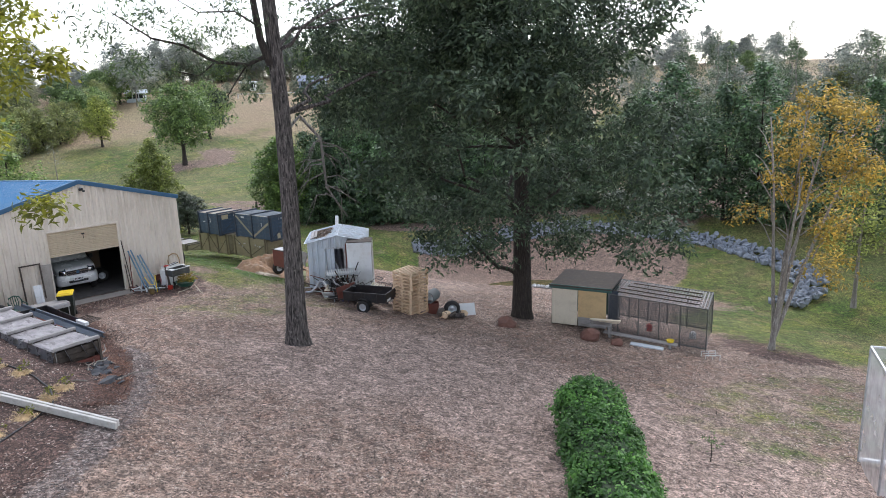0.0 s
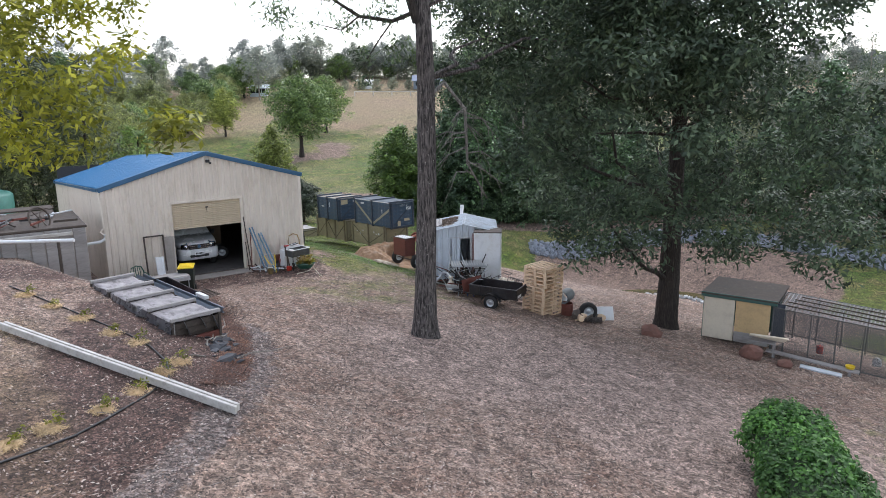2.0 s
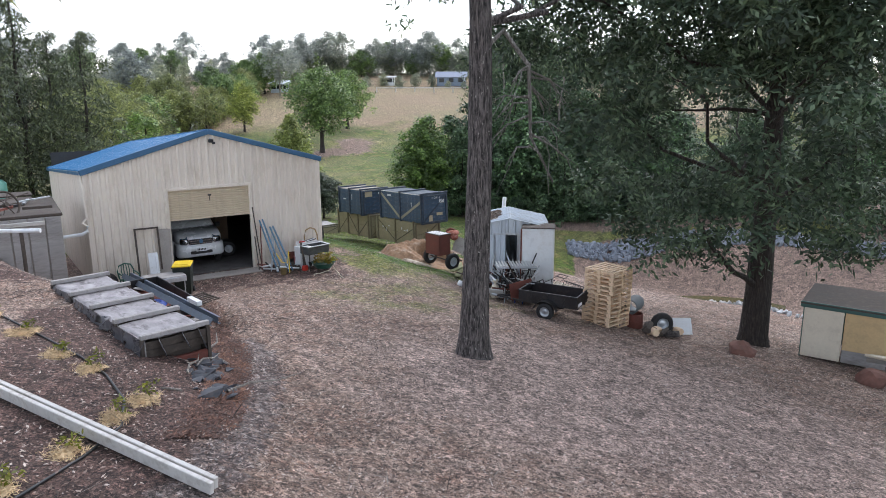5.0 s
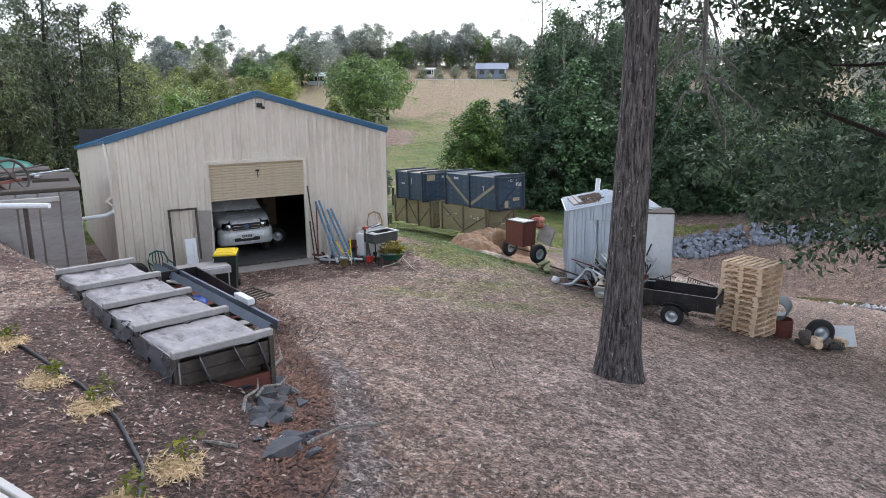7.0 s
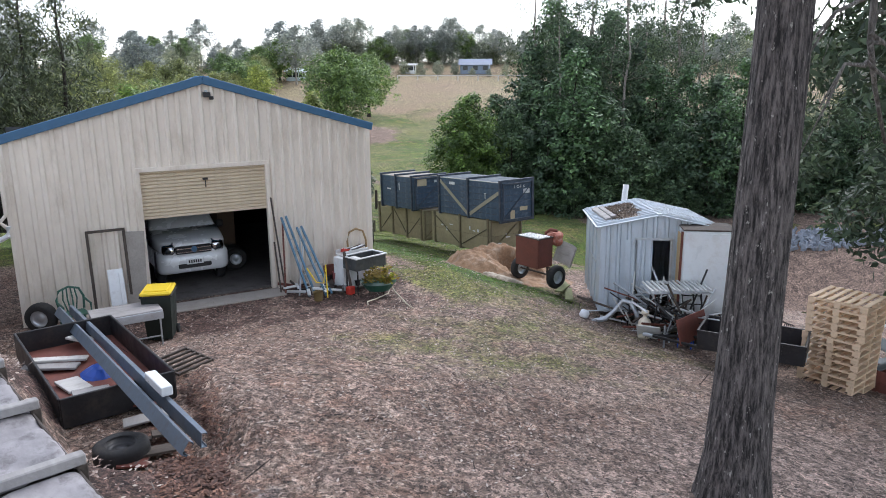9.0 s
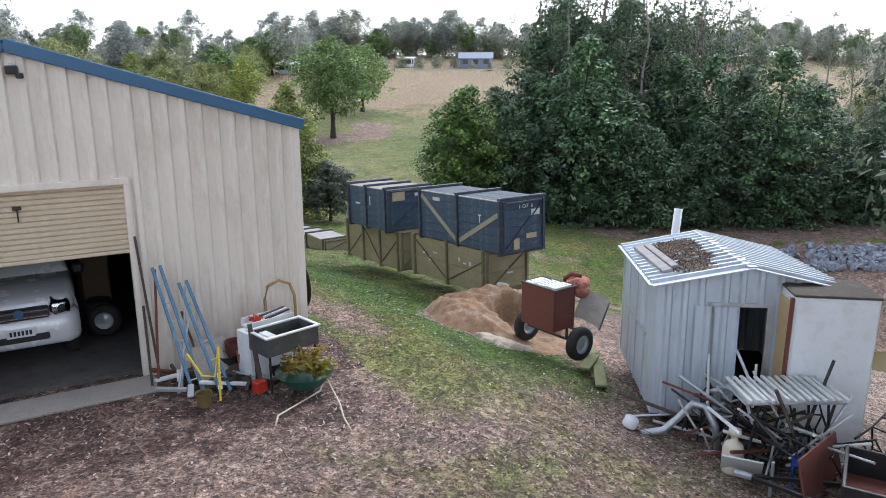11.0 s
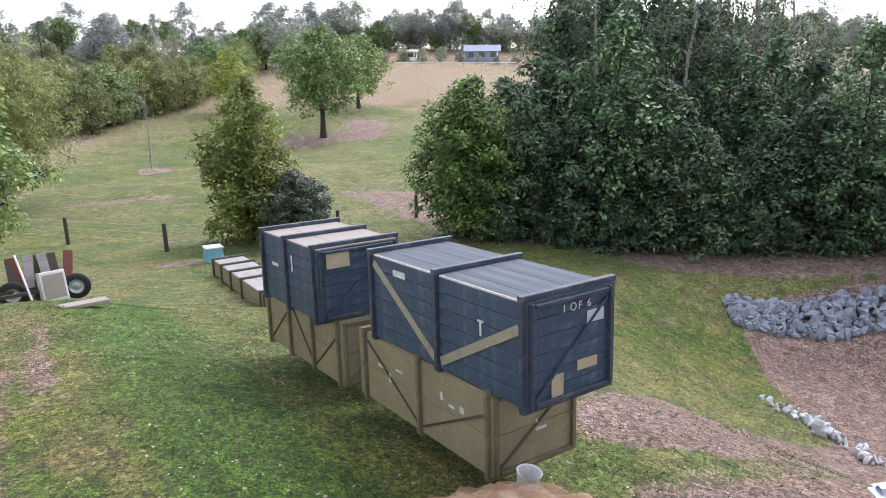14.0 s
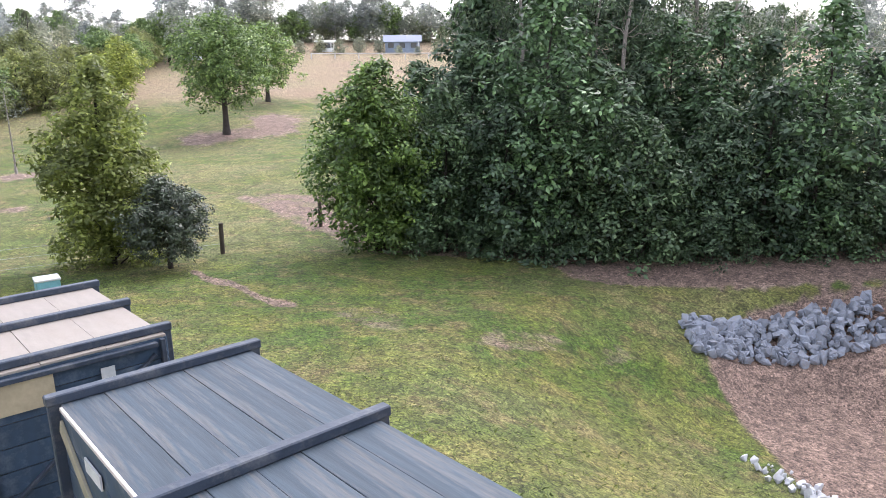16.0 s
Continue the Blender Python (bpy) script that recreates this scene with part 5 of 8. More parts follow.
# ---- tin garden shed ----
def make_tin_shed():
    base = -0.78
    t = thing("garden_shed", "small pale corrugated iron garden shed, leaves on its roof", "shed", (7.3, -4.4, base), -36.9, rx=-3)
    W, D, H, RZ = 2.9, 3.4, 2.3, 2.6
    part("base_frame", boxes((W / 2, D / 2, 0.05, W - 0.05, D - 0.05, 0.1)), DARKWOOD, t)
    top = lambda p: H + (RZ - H) * (1 - abs(p - W / 2) / (W / 2))
    low = lambda p: 0.06
    fr = lambda p, d, z: (p, -d, z)
    part("gable_wall", ribbed_wall(0, 0.9, low, top, 1, fr), ZINC, t)
    part("gable_wall", ribbed_wall(1.75, W, low, top, 1, fr), ZINC, t)
    part("gable_wall", ribbed_wall(0.9, W / 2, lambda p: 2.0, top, 1, fr), ZINC, t)
    part("gable_wall", ribbed_wall(W / 2, 1.75, lambda p: 2.0, top, 1, fr), ZINC, t)
    part("back_wall", ribbed_wall(0, W, low, top, -1, lambda p, d, z: (p, D - d, z)), ZINC, t)
    for x, s in ((0, -1), (W, 1)):
        n = 4
        for i in range(n):
            bm = bmesh.new()
            y0, y1 = D * i / n, D * (i + 1) / n
            vv = [bm.verts.new(p) for p in ((x, y0, 0.06), (x, y1 - 0.03, 0.06), (x, y1 - 0.03, H), (x, y0, H))]
            bm.faces.new(vv)
            part("side_sheet", bm, ZINC, t)
            part("cover_strip", boxes((x + s * 0.008, y1 - 0.015, H / 2, 0.03, 0.03, H - 0.1)), ZINC, t)
    part("mid_rail", boxes((-0.02, D * 0.42, 1.25, 0.02, D * 0.45, 0.06)), STEEL, t)
    for x, s in ((-0.1, 1), (W + 0.1, -1)):
        def along(p, d, z, x=x):
            xx = W / 2 if z > 0.5 else x
            return (xx, p, (RZ if z > 0.5 else H - 0.03) + 0.03 + d)
        part("roof_sheet", ribbed_wall(-0.12, D + 0.12, lambda p: 0, lambda p: 1, 1, along), ZINC, t)
    part("ridge_cap", boxes((W / 2, D / 2, RZ + 0.05, 0.14, D + 0.26, 0.02), bevel=0.006), ZINC, t)
    for y in (-0.13, D + 0.13):
        for a, b in (((-0.1, y, H), (W / 2, y, RZ + 0.03)), ((W / 2, y, RZ + 0.03), (W + 0.1, y, H))):
            bar(t, "fascia", ZINC, a, b, 0.02, 0.09, up=(0, 1, 0))
    bar(t, "fascia", ZINC, (-0.11, -0.12, H), (-0.11, D + 0.12, H), 0.08, 0.02)
    part("door_leaf", ribbed_wall(0.62, 1.3, lambda p: 0.08, lambda p: 1.98, 1, lambda p, d, z: (p, -0.06 - d, z)), ZINC, t, "sliding iron door half open")
    part("door_frame", boxes((0.9, -0.03, 1.0, 0.06, 0.06, 2.0), (1.78, -0.03, 1.0, 0.06, 0.06, 2.0), (1.33, -0.03, 2.0, 0.95, 0.06, 0.06)), STEEL, t)
    part("inner_floor", boxes((W / 2, D / 2, 0.12, W - 0.1, D - 0.1, 0.04)), DARKWOOD, t)
    # things lying on the roof
    p = whole("timber_plank", boxes((0, 0, 0, 0.16, 2.3, 0.08), (0.17, 0.05, 0.01, 0.12, 2.1, 0.06), bevel=0.008), GREYWOOD, "weathered plank lying on the iron roof", "plank")
    p.matrix_basis = t.matrix_basis @ pose(0.17, 1.5, H + 0.14, 0, -15, 3)
    rng = np.random.default_rng(4)
    c = np.stack([rng.uniform(0.36, 1.1, 150), rng.uniform(0.3, 2.7, 150), np.zeros(150)], axis=1)
    c[:, 2] = H + 0.075 + c[:, 0] * (RZ - H) / (W / 2)
    o = new("leaf_litter", leaf_mesh("leaf_litter", leaves_data(rng, c, 110, (0.1, 0.12, 0.02), (0.05, 0.022), 0, 0.25), L_LITTER))
    o.matrix_basis = t.matrix_basis
    tagged(o, "drift of dry brown leaves on the iron roof", "leaf litter", kind="stuff")
    q = whole("white_pipe", lathe([(0.0, 0), (0.09, 0), (0.09, 3.55), (0.075, 3.55), (0.075, 0.1), (0, 0.1)], 14), WHITE, "white plastic pipe standing behind the iron shed", "pipe", smooth=True)
    q.matrix_basis = pose(10.8, -1.45, ground(10.8, -1.45), 0, 5, 0)


L_LITTER = leaf_material("dry_leaf_litter", ((0.15, 0.105, 0.08), (0.36, 0.29, 0.24), (0.24, 0.18, 0.14)), 0.8, 0.1)
make_tin_shed()


def make_fridge():
    f = thing("old_cool_box", "white panelled cool box with a rusty top and open orange side", "cool box", (8.5, -6.0, -1.15), -40)
    W, D, H = 1.22, 0.95, 2.72
    part("body", boxes((W / 2, D / 2, H / 2, W, D, H), bevel=0.02), WHITE, f)
    part("front_panel", boxes((W / 2, -0.02, H / 2 + 0.1, W - 0.06, 0.03, H - 0.3), bevel=0.01), WHITE, f)
    part("rusty_top", boxes((W / 2, D / 2, H + 0.02, W + 0.04, D + 0.04, 0.04), bevel=0.01), DARKWOOD, f, "litter-stained top")
    part("side_door", boxes((-0.025, D / 2, H / 2 + 0.05, 0.03, D - 0.12, H - 0.35), bevel=0.008), YELLOWPANEL, f, "orange-brown ply side")
    for y in (0.03, D - 0.03):
        part("edge_strip", boxes((-0.03, y, H / 2, 0.05, 0.06, H - 0.05)), RUST, f)


make_fridge()

# ---- box trailer ----


def make_trailer():
    x, y = 7.88, -8.56
    z = ground(x, y)
    t = thing("box_trailer", "black steel box trailer with mudguards, parked on the litter", "trailer", (x, y, z), 28)
    L, W, Z0, Z1 = 2.1, 1.15, 0.5, 0.88
    part("tray_floor", boxes((0, 0, Z0, W, L, 0.03)), BLACKSTEEL, t)
    for s in (-1, 1):
        part("side_panel", boxes((s * W / 2, 0, (Z0 + Z1) / 2, 0.03, L, Z1 - Z0), bevel=0.006), BLACKSTEEL, t)
        part("top_rail", boxes((s * W / 2, 0, Z1 + 0.02, 0.05, L + 0.05, 0.04), bevel=0.008), BLACKSTEEL, t)
        part("end_panel", boxes((0, s * L / 2, (Z0 + Z1) / 2, W - 0.03, 0.03, Z1 - Z0), bevel=0.006), BLACKSTEEL, t)
        part("top_rail", boxes((0, s * L / 2, Z1 + 0.02, W, 0.05, 0.038), bevel=0.008), BLACKSTEEL, t)
        bm = bmesh.new()
        pr = [(0.42 * math.cos(a), 0.33 + 0.36 * math.sin(a)) for a in np.linspace(0.1, math.pi - 0.1, 9)]
        for i in range(8):
            (y0, z0), (y1, z1) = pr[i], pr[i + 1]
            q = [(s * (W / 2 + 0.02), y0, z0), (s * (W / 2 + 0.27), y0, z0), (s * (W / 2 + 0.27), y1, z1), (s * (W / 2 + 0.02), y1, z1)]
            bm.faces.new([bm.verts.new(p) for p in q])
        part("mudguard", bm, BLACKSTEEL, t)
        wheel(t, (s * (W / 2 + 0.15), 0, 0.31), 0.31, 0.18, STEEL)
        bar(t, "chassis_rail", BLACKSTEEL, (s * 0.35, -L / 2, Z0 - 0.05), (s * 0.35, L / 2, Z0 - 0.05), 0.05, 0.07)
        bar(t, "drawbar", BLACKSTEEL, (s * 0.35, L / 2, Z0 - 0.06), (0, L / 2 + 1.15, Z0 - 0.1), 0.05, 0.06)
        for yy in (-0.6, 0.0, 0.6):
            part("side_rib", boxes((s * (W / 2 + 0.02), yy, (Z0 + Z1) / 2, 0.03, 0.04, Z1 - Z0)), BLACKSTEEL, t)
    part("axle", rod([(-W / 2 - 0.15, 0, 0.31), (W / 2 + 0.15, 0, 0.31)], 0.03), BLACKSTEEL, t)
    part("coupling", boxes((0, L / 2 + 1.2, Z0 - 0.1, 0.1, 0.25, 0.08), bevel=0.02), STEEL, t)
    part("jockey_leg", rod([(0.1, L / 2 + 0.85, Z0 + 0.15), (0.1, L / 2 + 0.85, 0.02)], 0.025), STEEL, t)
    part("tail_plate", boxes((-0.3, -L / 2 - 0.03, Z0 + 0.1, 0.35, 0.012, 0.1)), WHITE, t, "pale plate with no legible sign")
    part("load_floor", boxes((0, 0, Z0 + 0.03, W - 0.08, L - 0.08, 0.03)), RUST, t, "rusty tray floor")


make_trailer()

# ---- pallets ----


def make_pallets():
    rng = np.random.default_rng(8)
    S, H = 1.16, 0.158
    p = thing("timber_pallet", "new pine pallet in a tall stack", "pallet", (0, 0, 0), 0, "stack of pallets")
    T = Matrix.Translation
    bd = part("deck_board", boxes((0, 0, 0, S, 0.1, 0.02), bevel=0.003), PALLET, p, m=T((0, -S / 2 + 0.05, H - 0.012)))
    for i in range(1, 7):
        share("deck_board", bd, p, T((0, -S / 2 + 0.05 + i * (S - 0.1) / 6, H - 0.012)))
    for i in range(3):
        share("base_board", bd, p, T((0, -S / 2 + 0.05 + i * (S - 0.1) / 2, 0.012)))
    st = part("stringer", boxes((0, 0, 0.038, 0.045, S, 0.034), (0, 0, -0.017, 0.045, 0.13, 0.076), (0, -S / 2 + 0.07, -0.017, 0.045, 0.14, 0.076), (0, S / 2 - 0.07, -0.017, 0.045, 0.14, 0.076)), PALLET, p, m=T((-S / 2 + 0.025, 0, H / 2)))
    for x in (0, S / 2 - 0.025):
        share("stringer", st, p, T((x, 0, H / 2)))
    cx, cy = 9.42, -9.6
    z0 = -1.36
    for k in range(13):
        dx = 0.03 * (k > 7) + rng.normal(0, 0.012)
        m = pose(cx + dx, cy - 0.02 * (k > 7), z0 + k * H, 0, 0, 7.4 + rng.normal(0, 0.7) + (2 if k > 7 else 0) + (90 if False else 0))
        if k == 0:
            p.matrix_basis = m
        else:
            copy_thing(p, m)


make_pallets()

# ---- utility in the shed ----


def loft(name, sections, mat, parent, label="", smooth=True, m=None):
    """A skin over cross-sections, each a ring of points of the same count, closed at both ends."""
    n = len(sections[0])
    vs = [p for s in sections for p in s]
    fs = [(i * n + k, i * n + (k + 1) % n, (i + 1) * n + (k + 1) % n, (i + 1) * n + k) for i in range(len(sections) - 1) for k in range(n)]
    fs += [tuple(range(n)), tuple(range((len(sections) - 1) * n, len(sections) * n))]
    bm = add_data(bmesh.new(), vs, fs)
    return part(name, bm, mat, parent, label, smooth, m)


def rounded(y, w, z0, z1, r=0.12):
    """A rounded rectangle across x at the place y."""
    w /= 2
    r = min(r, w * 0.9, (z1 - z0) * 0.45)
    out = []
    for cx, cz, a0 in ((w - r, z1 - r, 0), (-w + r, z1 - r, 90), (-w + r, z0 + r, 180), (w - r, z0 + r, 270)):
        for k in range(4):
            a = radians(a0 + 30 * k)
            out.append((cx + r * math.cos(a), y, cz + r * math.sin(a)))
    return out


def make_ute():
    u = thing("utility_truck", "silver dual-cab utility parked nose out in the shed", "car", (-1.66, 1.0, 0.02), 0)
    loft("bumper", [rounded(0.0, 1.35, 0.42, 0.72, 0.14), rounded(0.06, 1.62, 0.36, 0.8, 0.14), rounded(0.2, 1.74, 0.34, 0.84, 0.12), rounded(0.5, 1.76, 0.34, 0.84, 0.1)], CARPAINT, u)
    loft("bonnet", [rounded(0.1, 1.4, 0.8, 1.02, 0.1), rounded(0.25, 1.62, 0.8, 1.1, 0.12), rounded(0.7, 1.72, 0.8, 1.17, 0.12), rounded(1.25, 1.76, 0.8, 1.22, 0.1)], CARPAINT, u)
    loft("cab", [rounded(1.15, 1.7, 0.8, 1.2, 0.1), rounded(1.45, 1.64, 0.8, 1.4, 0.14), rounded(1.9, 1.5, 0.8, 1.7, 0.16), rounded(2.6, 1.48, 0.8, 1.75, 0.16), rounded(3.2, 1.5, 0.8, 1.7, 0.16), rounded(3.5, 1.6, 0.8, 1.3, 0.12)], CARPAINT, u)
    part("windscreen", add_data(bmesh.new(), [(-0.68, 1.28, 1.24), (0.68, 1.28, 1.24), (0.6, 1.83, 1.66), (-0.6, 1.83, 1.66)], [(0, 1, 2, 3)]), GLASS, u, "dark windscreen")
    loft("tray", [rounded(3.45, 1.7, 0.55, 1.15, 0.05), rounded(5.0, 1.7, 0.55, 1.15, 0.05)], CARPAINT, u)
    loft("side_body", [rounded(0.5, 1.76, 0.4, 0.85, 0.08), rounded(3.5, 1.76, 0.4, 0.85, 0.08)], CARPAINT, u)
    part("grille", boxes((0, 0.05, 0.88, 0.86, 0.12, 0.17), bevel=0.02), DARKTRIM, u, "black grille")
    for z in (0.84, 0.92):
        part("grille_bar", boxes((0, -0.015, z, 0.84, 0.03, 0.028), bevel=0.008), CHROME, u)
    part("badge", lathe([(0, -0.01), (0.07, -0.01), (0.07, 0.01), (0, 0.01)], 16, "Y"), DARKBLUE, u, "oval badge", m=pose(0, -0.035, 0.9))
    part("air_intake", boxes((0, 0.0, 0.52, 0.8, 0.06, 0.1), bevel=0.02), DARKTRIM, u)
    for s in (-1, 1):
        h = loft("headlight", [rounded(0.03, 0.26, 0.8, 0.98, 0.06), rounded(0.2, 0.36, 0.8, 1.06, 0.08)], CHROME, u, "clear headlight", m=pose(s * 0.62, 0.0, 0.0, 0, 0, s * 14))
        part("lamp", lathe([(0, -0.02), (0.06, -0.01), (0.075, 0.03)], 14, "Y"), GLASS, h, m=pose(0, 0.02, 0.89))
        part("fog_lamp", lathe([(0, -0.02), (0.06, -0.015), (0.08, 0.04)], 14, "Y"), DARKTRIM, u, m=pose(s * 0.62, 0.05, 0.53, 0, 0, s * 10))
        part("mirror", boxes((s * 0.98, 1.35, 1.2, 0.2, 0.1, 0.18), bevel=0.04), DARKTRIM, u)
        for y in (0.75, 3.9):
            wheel(u, (s * 0.74, y, 0.36), 0.36, 0.24, STEEL)
    pl = part("number_plate", boxes((0, -0.03, 0.62, 0.4, 0.02, 0.13), bevel=0.004), WHITE, u, "white plate with dark bars")
    for i in range(6):
        part("bar", boxes((-0.14 + 0.055 * i, -0.043, 0.62, 0.035, 0.006, 0.07)), DARKTRIM, pl)
    return u


make_ute().scale = (1.03, 1.0, 1.14)

# ---- front of the shed, west side ----


def wheelie_bin():
    b = thing("wheelie_bin", "dark green wheelie bin with a yellow lid", "bin", (-3.15, -2.6, ground(-3.15, -2.6) - 0.02), -20)
    loft("body", [[(x * 0.24, y * 0.28, 0.06) for x, y in ((-1, -1), (1, -1), (1, 1), (-1, 1))], [(x * 0.285, y * 0.35, 0.98) for x, y in ((-1, -1), (1, -1), (1, 1), (-1, 1))]], material("dark_green_bin_plastic", (0.012, 0.02, 0.016), 0.5, 0, 0.15), b, smooth=False)
    part("rim", boxes((0, 0, 0.98, 0.62, 0.74, 0.05), bevel=0.015), DARKTRIM, b)
    bm = bmesh.new()
    box(bm, 0, -0.02, 1.04, 0.6, 0.76, 0.07, 0.03)
    box(bm, 0, -0.02, 1.085, 0.44, 0.56, 0.03, 0.015)
    part("lid", bm, YELLOWPLASTIC, b, "yellow lid")
    part("handle", rod([(-0.25, 0.42, 0.98), (0.25, 0.42, 0.98)], 0.018), DARKTRIM, b)
    for s in (-1, 1):
        wheel(b, (s * 0.27, 0.27, 0.1), 0.1, 0.06, DARKTRIM)


wheelie_bin()


def leaning(name, label, category, bm, mat, x, y, lean, rz=0.0, ry=0.0, z=None):
    return whole(name, bm, mat, label, category, pose(x, y, ground(x, y) if z is None else z, -lean, ry, rz))


leaning("door_frame", "empty dark timber door frame leaning on the shed", "door frame", boxes((-0.38, 0, 1.0, 0.06, 0.05, 2.0), (0.38, 0, 1.0, 0.06, 0.05, 2.0), (0, 0, 1.97, 0.82, 0.05, 0.06), bevel=0.004), DARKWOOD, -3.78, -0.42, 8)
leaning("steel_sheet", "plain grey steel sheet leaning on the shed", "steel sheet", boxes((0, 0, 0.95, 0.42, 0.02, 1.9)), CONCRETE, -3.3, -0.45, 10, 0, 4)
leaning("white_board", "narrow white board leaning on the shed", "board", boxes((0, 0, 0.6, 0.32, 0.05, 1.2), (0.1, -0.03, 0.55, 0.08, 0.03, 1.1), bevel=0.006), WHITE, -3.72, -0.95, 16)


def old_table():
    t = thing("old_table", "old grey table with a torn sheet on thin legs", "table", (-3.85, -3.0, ground(-3.85, -3.0)), 2)
    part("tabletop", boxes((0, 0, 0.72, 1.25, 0.75, 0.05), bevel=0.01), GREYWOOD, t)
    part("edge_sheet", boxes((0, -0.385, 0.64, 1.25, 0.02, 0.16), bevel=0.006), STEEL, t)
    for x in (-0.57, 0.57):
        for y in (-0.32, 0.32):
            bar(t, "leg", STEEL, (x, y, 0.0), (x, y, 0.7), 0.03, 0.03)
    bar(t, "stretcher", STEEL, (-0.57, -0.32, 0.2), (0.57, -0.32, 0.2), 0.025, 0.025)


old_table()


def plastic_chair():
    c = thing("garden_chair", "dark green plastic garden chair against the shed", "chair", (-4.62, -1.1, ground(-4.62, -1.1)), 12)
    part("seat", boxes((0, 0, 0.42, 0.48, 0.46, 0.03), bevel=0.012), GREENPLASTIC, c)
    ring = [(-0.24, 0.2, 0.44), (-0.27, 0.26, 0.7), (-0.2, 0.3, 0.88), (0, 0.32, 0.94), (0.2, 0.3, 0.88), (0.27, 0.26, 0.7), (0.24, 0.2, 0.44)]
    part("backrest", rod(ring, 0.025), GREENPLASTIC, c)
    for x in (-0.14, -0.05, 0.05, 0.14):
        part("back_slat", rod([(x * 0.6, 0.2, 0.43), (x, 0.27, 0.68), (x * 0.8, 0.31, 0.91)], 0.016, 6), GREENPLASTIC, c)
    for s in (-1, 1):
        part("armrest", rod([(s * 0.26, -0.22, 0.42), (s * 0.27, -0.2, 0.64), (s * 0.27, 0.2, 0.66)], 0.022), GREENPLASTIC, c)
        for y in (-0.2, 0.2):
            part("leg", rod([(s * 0.22, y, 0.42), (s * 0.26, y * 1.15, 0.0)], 0.022), GREENPLASTIC, c)


plastic_chair()


def purlin(a, b, rz, label):
    """A galvanised channel from a to b."""
    a, b = Vector(a), Vector(b)
    ln = (b - a).length
    bm = bmesh.new()
    for s in ((0, 0, 0.006, 0.16), (0.03, 0.08, 0.06, 0.006), (0.03, -0.08, 0.06, 0.006), (0.06, 0.07, 0.006, 0.022), (0.06, -0.07, 0.006, 0.022)):
        box(bm, s[0], 0, s[1], s[2], ln, s[3])
    d = (b - a).normalized()
    m = d.to_track_quat("Y", "Z").to_matrix().to_4x4()
    whole("steel_purlin", bm, CHANNEL, label, "steel purlin", Matrix.Translation((a + b) / 2) @ m @ Matrix.Rotation(radians(rz), 4, "Y"), "steel purlins")


purlin((-4.18, -10.25, 1.42), (-5.0, -2.55, 0.95), 35, "long galvanised channel lying across old trays")
purlin((-3.98, -10.1, 1.38), (-4.78, -2.55, 0.93), 8, "long galvanised channel lying across old trays")


def tray(loc, rz, L, W, H, label, mat):
    t = thing("steel_tray", label, "tray", loc, rz)
    part("floor_panel", boxes((0, 0, 0.05, W, L, 0.04)), RUST, t, "rusty floor")
    for s in (-1, 1):
        part("side_panel", boxes((s * W / 2, 0, H / 2, 0.04, L, H), bevel=0.01), mat, t)
        part("end_panel", boxes((0, s * L / 2, H / 2, W, 0.04, H - 0.01), bevel=0.01), mat, t)
    return t


tray((-4.72, -5.75, 0.7), 8, 3.3, 1.5, 0.44, "rusty flat steel tray full of scrap", BLACKSTEEL)
whole("blue_tarp", lathe([(0, 0.16), (0.12, 0.14), (0.24, 0.06), (0.3, 0.0)], 9), BLUEPLASTIC, "crumpled blue tarpaulin lying in the tray", "tarpaulin", pose(-4.6, -5.9, 0.77, 8, 5, 0))
for i, (x, y, r, sx, sy) in enumerate(((-5.0, -6.2, 20, 0.35, 0.5), (-5.25, -5.3, 70, 0.3, 0.8), (-5.15, -5.1, 75, 0.2, 0.9), (-4.8, -6.9, 5, 0.5, 0.35), (-4.75, -4.4, 40, 0.25, 0.4))):
    whole("scrap_board", boxes((0, 0, 0, sx, sy, 0.04), bevel=0.006), (WHITEWOOD, GREYWOOD)[i % 2], "loose scrap board lying in the rusty tray", "board", pose(x, y, 0.8 + 0.03 * i, 3, 4, r), "scrap boards")
whole("white_channel", boxes((0, 0, 0, 0.14, 0.75, 0.12), bevel=0.008), WHITE, "short white box section lying on the purlins", "box section", pose(-4.12, -8.4, 1.45, -3, 0, 6))


SJ = np.random.default_rng(91)
for k in range(8):
    x, y = SJ.uniform(-5.4, -3.9), SJ.uniform(-9.6, -6.6)
    whole("scrap_offcut", boxes((0, 0, 0, SJ.uniform(0.1, 0.3), SJ.uniform(0.3, 0.9), 0.03), bevel=0.004), (GREYWOOD, DARKWOOD, RUST, WHITEWOOD, DARKWOOD)[k % 5], "timber offcut strewn on the bank", "offcut", pose(x, y, ground(x, y) + 0.04 + 0.01 * (k % 4), SJ.uniform(-8, 8), SJ.uniform(-8, 8), SJ.uniform(0, 180)), "offcuts on the bank")


def loose_tyre(loc, rx, rz, r=0.36, label="old black tyre with steel rim lying on the ground"):
    t = thing("spare_wheel", label, "wheel", loc, rz, rx=rx)
    wheel(t, (0, 0, 0), r, 0.24, STEEL)
    return t


def flat_tyre(x, y, z, r, label):
    t = thing("spare_wheel", label, "wheel", (x, y, z), 20, ry=90)
    wheel(t, (0, 0, 0), r, 0.24, BLACKSTEEL)


flat_tyre(-4.66, -8.7, ground(-4.66, -8.7) + 0.1, 0.33, "old black tyre lying flat on the bank")
loose_tyre((-5.25, -0.75, 0.33), 0, 60, 0.33, "old black tyre standing against the shed")
